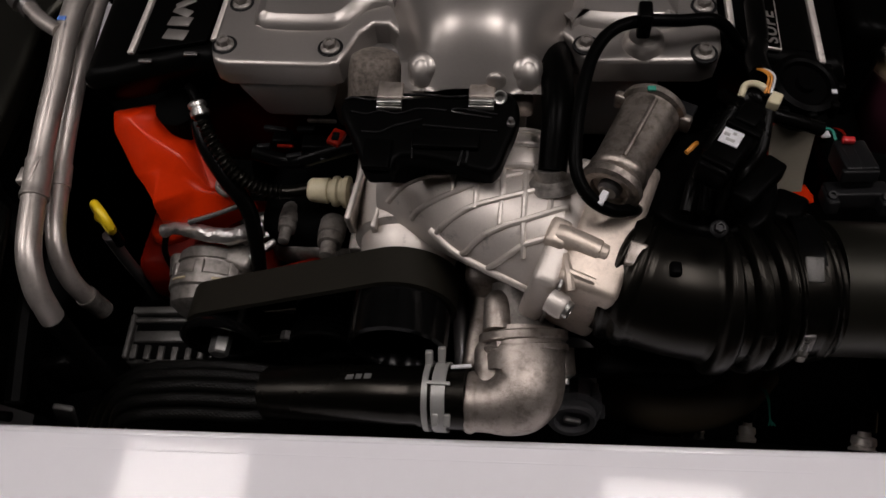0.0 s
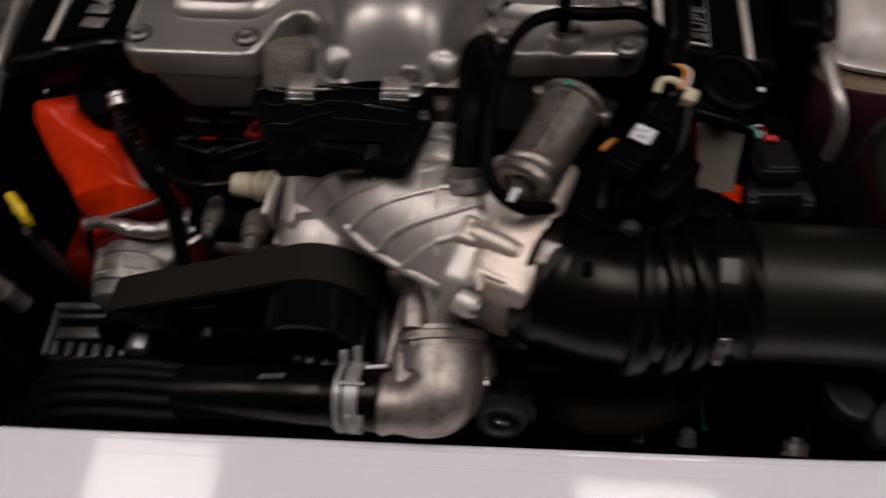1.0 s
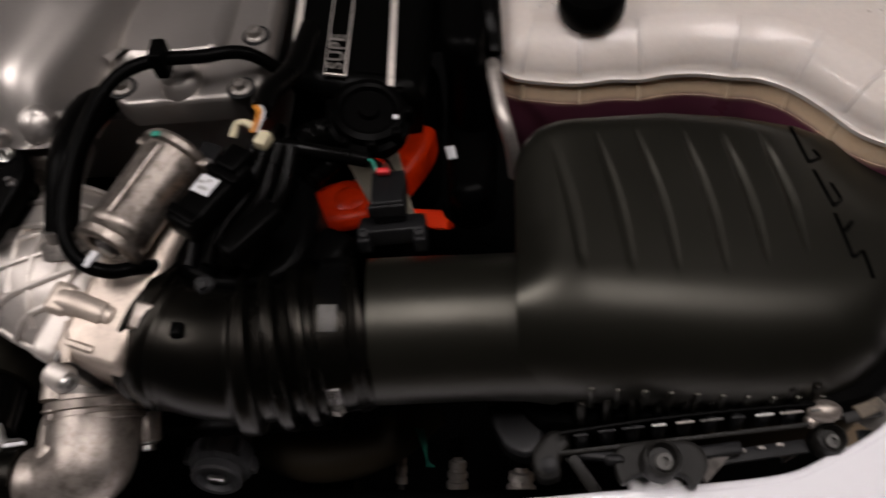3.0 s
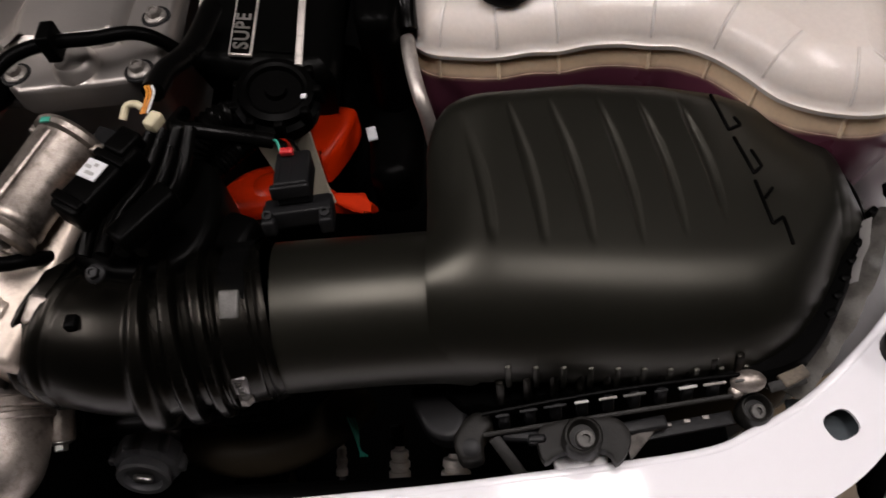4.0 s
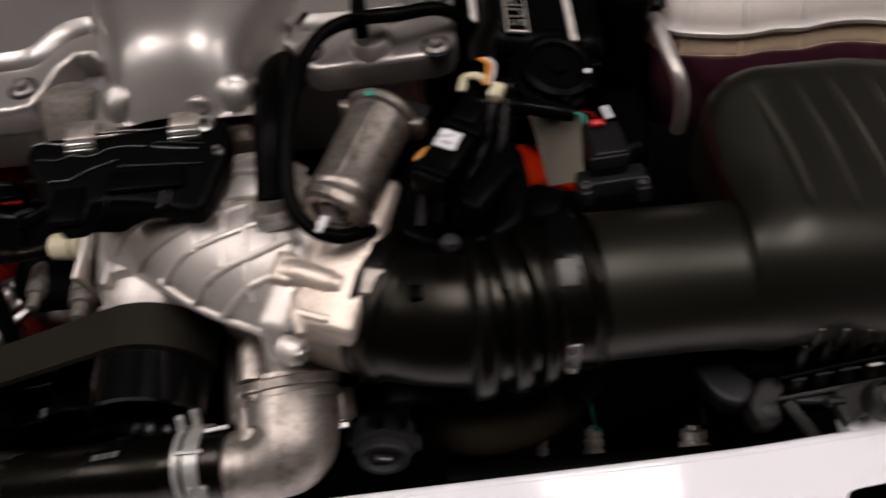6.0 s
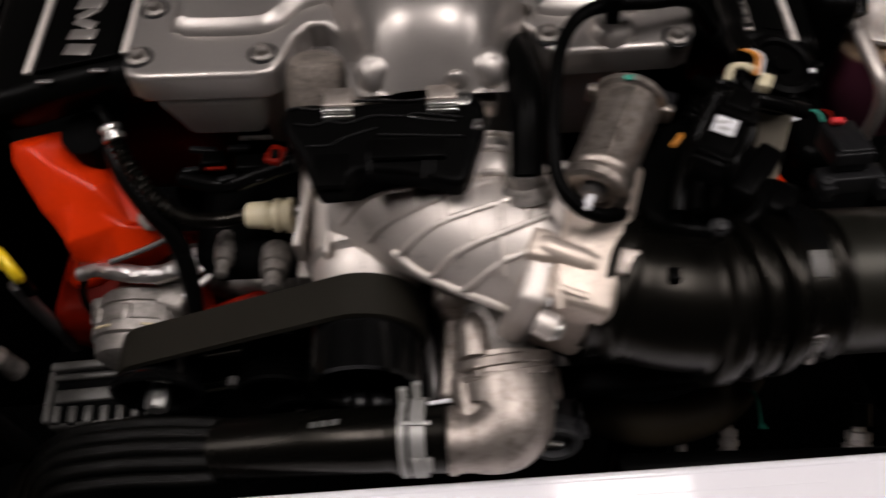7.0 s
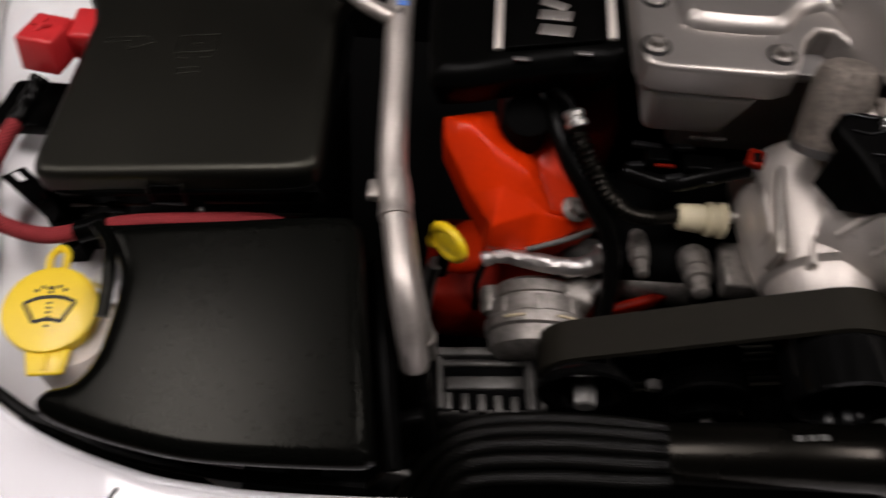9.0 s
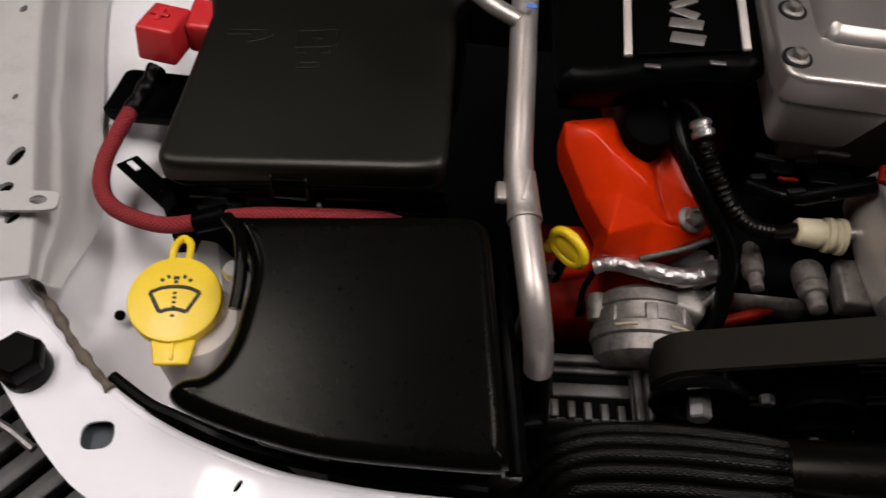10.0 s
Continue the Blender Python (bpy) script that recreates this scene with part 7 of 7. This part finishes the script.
for sx in (-0.568, -0.542):
    part("latch_side", rbox((sx, 0.4062, 0.921), (0.0012, 0.004, 0.024), 0.0004), BLACKTOP, cl2)
part("latch_edge", rbox((-0.555, 0.4050, 0.909), (0.024, 0.003, 0.0012), 0.0004), DARKGREY, cl2)
for zz, x0, x1 in ((0.902, -0.636, -0.575), (0.905, -0.53, -0.445), (0.888, -0.632, -0.445), (0.872, -0.60, -0.46)):
    bar(fbase, "moulded_line", (x0, 0.4105, zz + 0.13 * (x0 + 0.54)), (x1, 0.4105, zz + 0.13 * (x1 + 0.54)), 0.003, 0.0014, BLACKTOP, (0, -1, 0.2), 0.0004)
for k, x in enumerate((-0.60, -0.505, -0.475, -0.452)):
    part("catch", rbox((x, 0.411, 0.890), (0.014, 0.006, 0.010), 0.0015), BLACK, fbase)
part("peg", rbox((-0.535, 0.409, 0.897), (0.004, 0.004, 0.006), 0.001), CLAMP, fbase)
for (x0, y0), (x1, y1) in (((-0.572, 0.548), (-0.540, 0.550)), ((-0.572, 0.529), (-0.540, 0.531)), ((-0.572, 0.529), (-0.572, 0.548)), ((-0.540, 0.531), (-0.540, 0.550)), ((-0.560, 0.540), (-0.552, 0.540)), ((-0.556, 0.536), (-0.556, 0.544)),
                           ((-0.569, 0.523), (-0.562, 0.523)), ((-0.550, 0.524), (-0.543, 0.524)), ((-0.569, 0.523), (-0.569, 0.528)), ((-0.543, 0.524), (-0.543, 0.529)),
                           ((-0.566, 0.512), (-0.549, 0.513)), ((-0.566, 0.506), (-0.549, 0.507)), ((-0.566, 0.506), (-0.566, 0.512)), ((-0.549, 0.507), (-0.549, 0.513)), ((-0.558, 0.506), (-0.558, 0.512)),
                           ((-0.632, 0.548), (-0.600, 0.549)), ((-0.632, 0.543), (-0.612, 0.544)), ((-0.632, 0.543), (-0.632, 0.548)), ((-0.615, 0.540), (-0.598, 0.536)), ((-0.612, 0.534), (-0.592, 0.542)), ((-0.600, 0.549), (-0.594, 0.544))):
    bar(flid, "moulded_line", (x0, y0, fz(x0, y0) + 0.0002), (x1, y1, fz(x1, y1) + 0.0002), 0.0014, 0.0016, BLACKTOP, (0, 0, 1), 0.0004)

# ---- battery lead ----
bl = thing("positive_terminal_cover", (-0.688, 0.545, 0.88), "bright red positive terminal cover with a moulded plus", "terminal cover")
part("cap", rbox((-0.688, 0.553, 0.917), (0.034, 0.042, 0.032), 0.003, Matrix.Rotation(radians(-8), 4, "Z") @ Matrix.Rotation(radians(-10), 4, "X"), taper=0.94), RED, bl)
for rz in (0, 90):
    part("plus_bar", rbox((-0.690, 0.557, 0.9345), (0.016, 0.0045, 0.002), 0.0006, Matrix.Rotation(radians(rz - 8), 4, "Z") @ Matrix.Rotation(radians(-10 if rz == 0 else 0), 4, "X")), RED, bl)
part("side_cap", rbox((-0.652, 0.572, 0.912), (0.040, 0.036, 0.03), 0.004), RED, bl)
cb = thing("battery_cable", (-0.69, 0.44, 0.84), "red braided battery cable curving round the fuse box", "cable")
part("boot", sweep([(-0.690, 0.525, 0.905), (-0.697, 0.503, 0.897), (-0.706, 0.482, 0.889)], lambda s: 0.0070 + 0.0009 * math.sin(s * 17 + 0.6) * (1 - 0.4 * s), 16, 14), RUBBER, cb, "black shrink sleeve")
part("braid", sweep([(-0.703, 0.488, 0.892), (-0.711, 0.465, 0.884), (-0.714, 0.440, 0.880), (-0.709, 0.417, 0.879), (-0.696, 0.400, 0.880), (-0.676, 0.391, 0.880), (-0.650, 0.388, 0.879), (-0.62, 0.394, 0.882), (-0.585, 0.398, 0.890), (-0.54, 0.401, 0.894), (-0.49, 0.406, 0.893), (-0.45, 0.415, 0.88)], 0.0066, 20, 10), REDBRAID, cb)
part("end_sleeve", sweep([(-0.628, 0.392, 0.881), (-0.614, 0.395, 0.885), (-0.604, 0.398, 0.888)], 0.0086, 16, 4), BLACK, cb)
bk = thing("slotted_bracket", (-0.67, 0.43, 0.84), "flat black steel bracket with a slot", "bracket")
part("strip", rbox((-0.672, 0.430, 0.868), (0.078, 0.020, 0.0025), 0.001, Matrix.Rotation(radians(-37), 4, "Z") @ Matrix.Rotation(radians(-14), 4, "X")), BLACK, bk)
part("slot", rbox((-0.694, 0.446, 0.8722), (0.012, 0.005, 0.0012), 0.0004, Matrix.Rotation(radians(-37), 4, "Z") @ Matrix.Rotation(radians(-14), 4, "X")), WHITEIN, bk, "slot showing white sheet")
part("foot", rbox((-0.642, 0.404, 0.862), (0.028, 0.022, 0.006), 0.002, Matrix.Rotation(radians(-37), 4, "Z")), BLACK, bk)
fp = thing("foam_pad", (-0.71, 0.53, 0.85), "black foam pad behind the battery lead", "pad")
part("pad", dome([(-0.732, 0.548), (-0.726, 0.552), (-0.66, 0.552), (-0.655, 0.502), (-0.730, 0.500), (-0.738, 0.504)], 0.872, rounded(0.002, 0.012, 3), sharp=True), BLACK, fp)

# ---- washer filler ----
wf = thing("washer_filler", (-0.615, 0.306, 0.78), "milky washer bottle neck with a yellow snap cap", "washer filler")
part("neck", lathe((-0.594, 0.301, 0.78), (-0.10, 0.05, 1), [(0, 0.034), (0.05, 0.037), (0.090, 0.036), (0.102, 0.032), (0.108, 0.029)], 36), CLEAR, wf, "milky plastic neck")
WA = Vector((0.03, -0.10, 1)).normalized()
capc = Vector((-0.6185, 0.3140, 0.902))
cap = part("cap", lathe(capc - WA * 0.010, WA, [(0, 0.0305), (0.001, 0.0322), (0.009, 0.0322), (0.0105, 0.0315), (0.011, 0.029), (0.0112, 0)], 48), YELLOW, wf, "yellow snap cap")
wrot = Matrix.Translation(capc) @ basis(WA, (-0.13, 1, 0.1))
bm = rbox((0, 0, 0), (0.030, 0.018, 0.004), 0.0015)
for v in bm.verts:
    v.co.x *= 0.78 + 22 * (v.co.y + 0.009) * 0.6
bmesh.ops.transform(bm, matrix=wrot @ Matrix.Translation((0.002, -0.038, -0.004)), verts=bm.verts[:])
lift = part("lift_tab", bm, YELLOW, cap)
part("tab_rib", rbox((0, 0, 0), (0.002, 0.012, 0.002), 0.0005, wrot @ Matrix.Translation((0.002, -0.038, -0.001))), YELLOW, lift)
part("strap", sweep([wrot @ Vector((-0.006, 0.030, -0.004)), wrot @ Vector((-0.005, 0.042, -0.003)), wrot @ Vector((0.0, 0.050, -0.006)), wrot @ Vector((0.006, 0.043, -0.003)), wrot @ Vector((0.005, 0.030, -0.004))], 0.0028, 8, 5), YELLOW, cap)


def ink(pts, r=0.0014):
    part("printed_symbol", sweep([wrot @ Vector((x, y, 0.0013)) for x, y in pts], r, 6, 4, flat=0.35, up=WA), INK, cap, "black washer symbol")


ink([(-0.017, 0.004), (-0.009, 0.0075), (0, 0.0085), (0.009, 0.0075), (0.017, 0.004)])
ink([(-0.017, 0.004), (-0.0125, -0.004), (-0.009, -0.0105)])
ink([(0.017, 0.004), (0.0125, -0.004), (0.009, -0.0105)])
ink([(-0.009, -0.0105), (-0.004, -0.0088), (0, -0.0084), (0.004, -0.0088), (0.009, -0.0105)])
for y in (0.0045, 0.001, -0.0025, -0.006, -0.0125):
    ink([(0, y), (0, y - 0.0016)])
for s in (-1, 1):
    for x, y, dx, dy in ((0.010, 0.0125, 0.001, 0.002), (0.0065, 0.0155, 0.002, 0.001), (0.002, 0.0155, 0.002, -0.0006)):
        ink([(s * x, y), (s * (x - dx), y + dy)])
ink([(0, 0.011), (0, 0.013)])

# ---- front duct cover ----
fc = thing("duct_cover", (-0.48, 0.29, 0.83), "matt black plastic duct cover between washer neck and pipes", "cover")
dz = lambda x, y: 0.936 + 0.11 * (y - 0.27) + 0.02 * (x + 0.38)
part("shell", dome([(-0.586, 0.361), (-0.570, 0.366), (-0.50, 0.374), (-0.43, 0.382), (-0.412, 0.378), (-0.405, 0.362), (-0.394, 0.29), (-0.384, 0.222), (-0.386, 0.213), (-0.40, 0.210), (-0.486, 0.209), (-0.530, 0.214), (-0.566, 0.222), (-0.590, 0.230), (-0.598, 0.238), (-0.592, 0.247), (-0.578, 0.252), (-0.569, 0.266), (-0.565, 0.29), (-0.566, 0.33)], dz, tucked(0.011, 0.026, 0.010, 6), 4), DUCTBLACK, fc, "", 50)
# Near-black body added to hide the white wing sheet and read as shade.
part("lower_body", dome([(-0.540, 0.345), (-0.50, 0.358), (-0.43, 0.368), (-0.416, 0.36), (-0.405, 0.29), (-0.398, 0.235), (-0.49, 0.232), (-0.535, 0.245), (-0.542, 0.29)], lambda x, y: dz(x, y) - 0.02, [(0.07, 0.24), (0.004, 0.02), (0.0, 0.0)], 4), VOID, fc, "near-black lower half added in place of shade")
part("edge_fold", sweep([(-0.588, 0.362, 0.938), (-0.576, 0.348, 0.942), (-0.5705, 0.332, 0.942), (-0.568, 0.313, 0.938), (-0.568, 0.295, 0.933)], 0.0044, 10), DUCTBLACK, fc)
part("screw", lathe((-0.5765, 0.326, 0.925), (0, 0, 1), [(0, 0.007), (0.004, 0.0075), (0.007, 0.006), (0.007, 0)], 16), STEEL, fc, "zinc screw")
part("seal_strip", sweep([(-0.662, 0.272, 0.853), (-0.63, 0.254, 0.855), (-0.605, 0.245, 0.858), (-0.55, 0.228, 0.86), (-0.48, 0.220, 0.86), (-0.39, 0.218, 0.86)], 0.0045, 8), RUBBER, fc, "black rubber seal")
part("side_wall", sweep([(-0.398, 0.37, 0.90), (-0.386, 0.30, 0.90), (-0.374, 0.222, 0.885)], 0.008, 8), BLACK, fc)
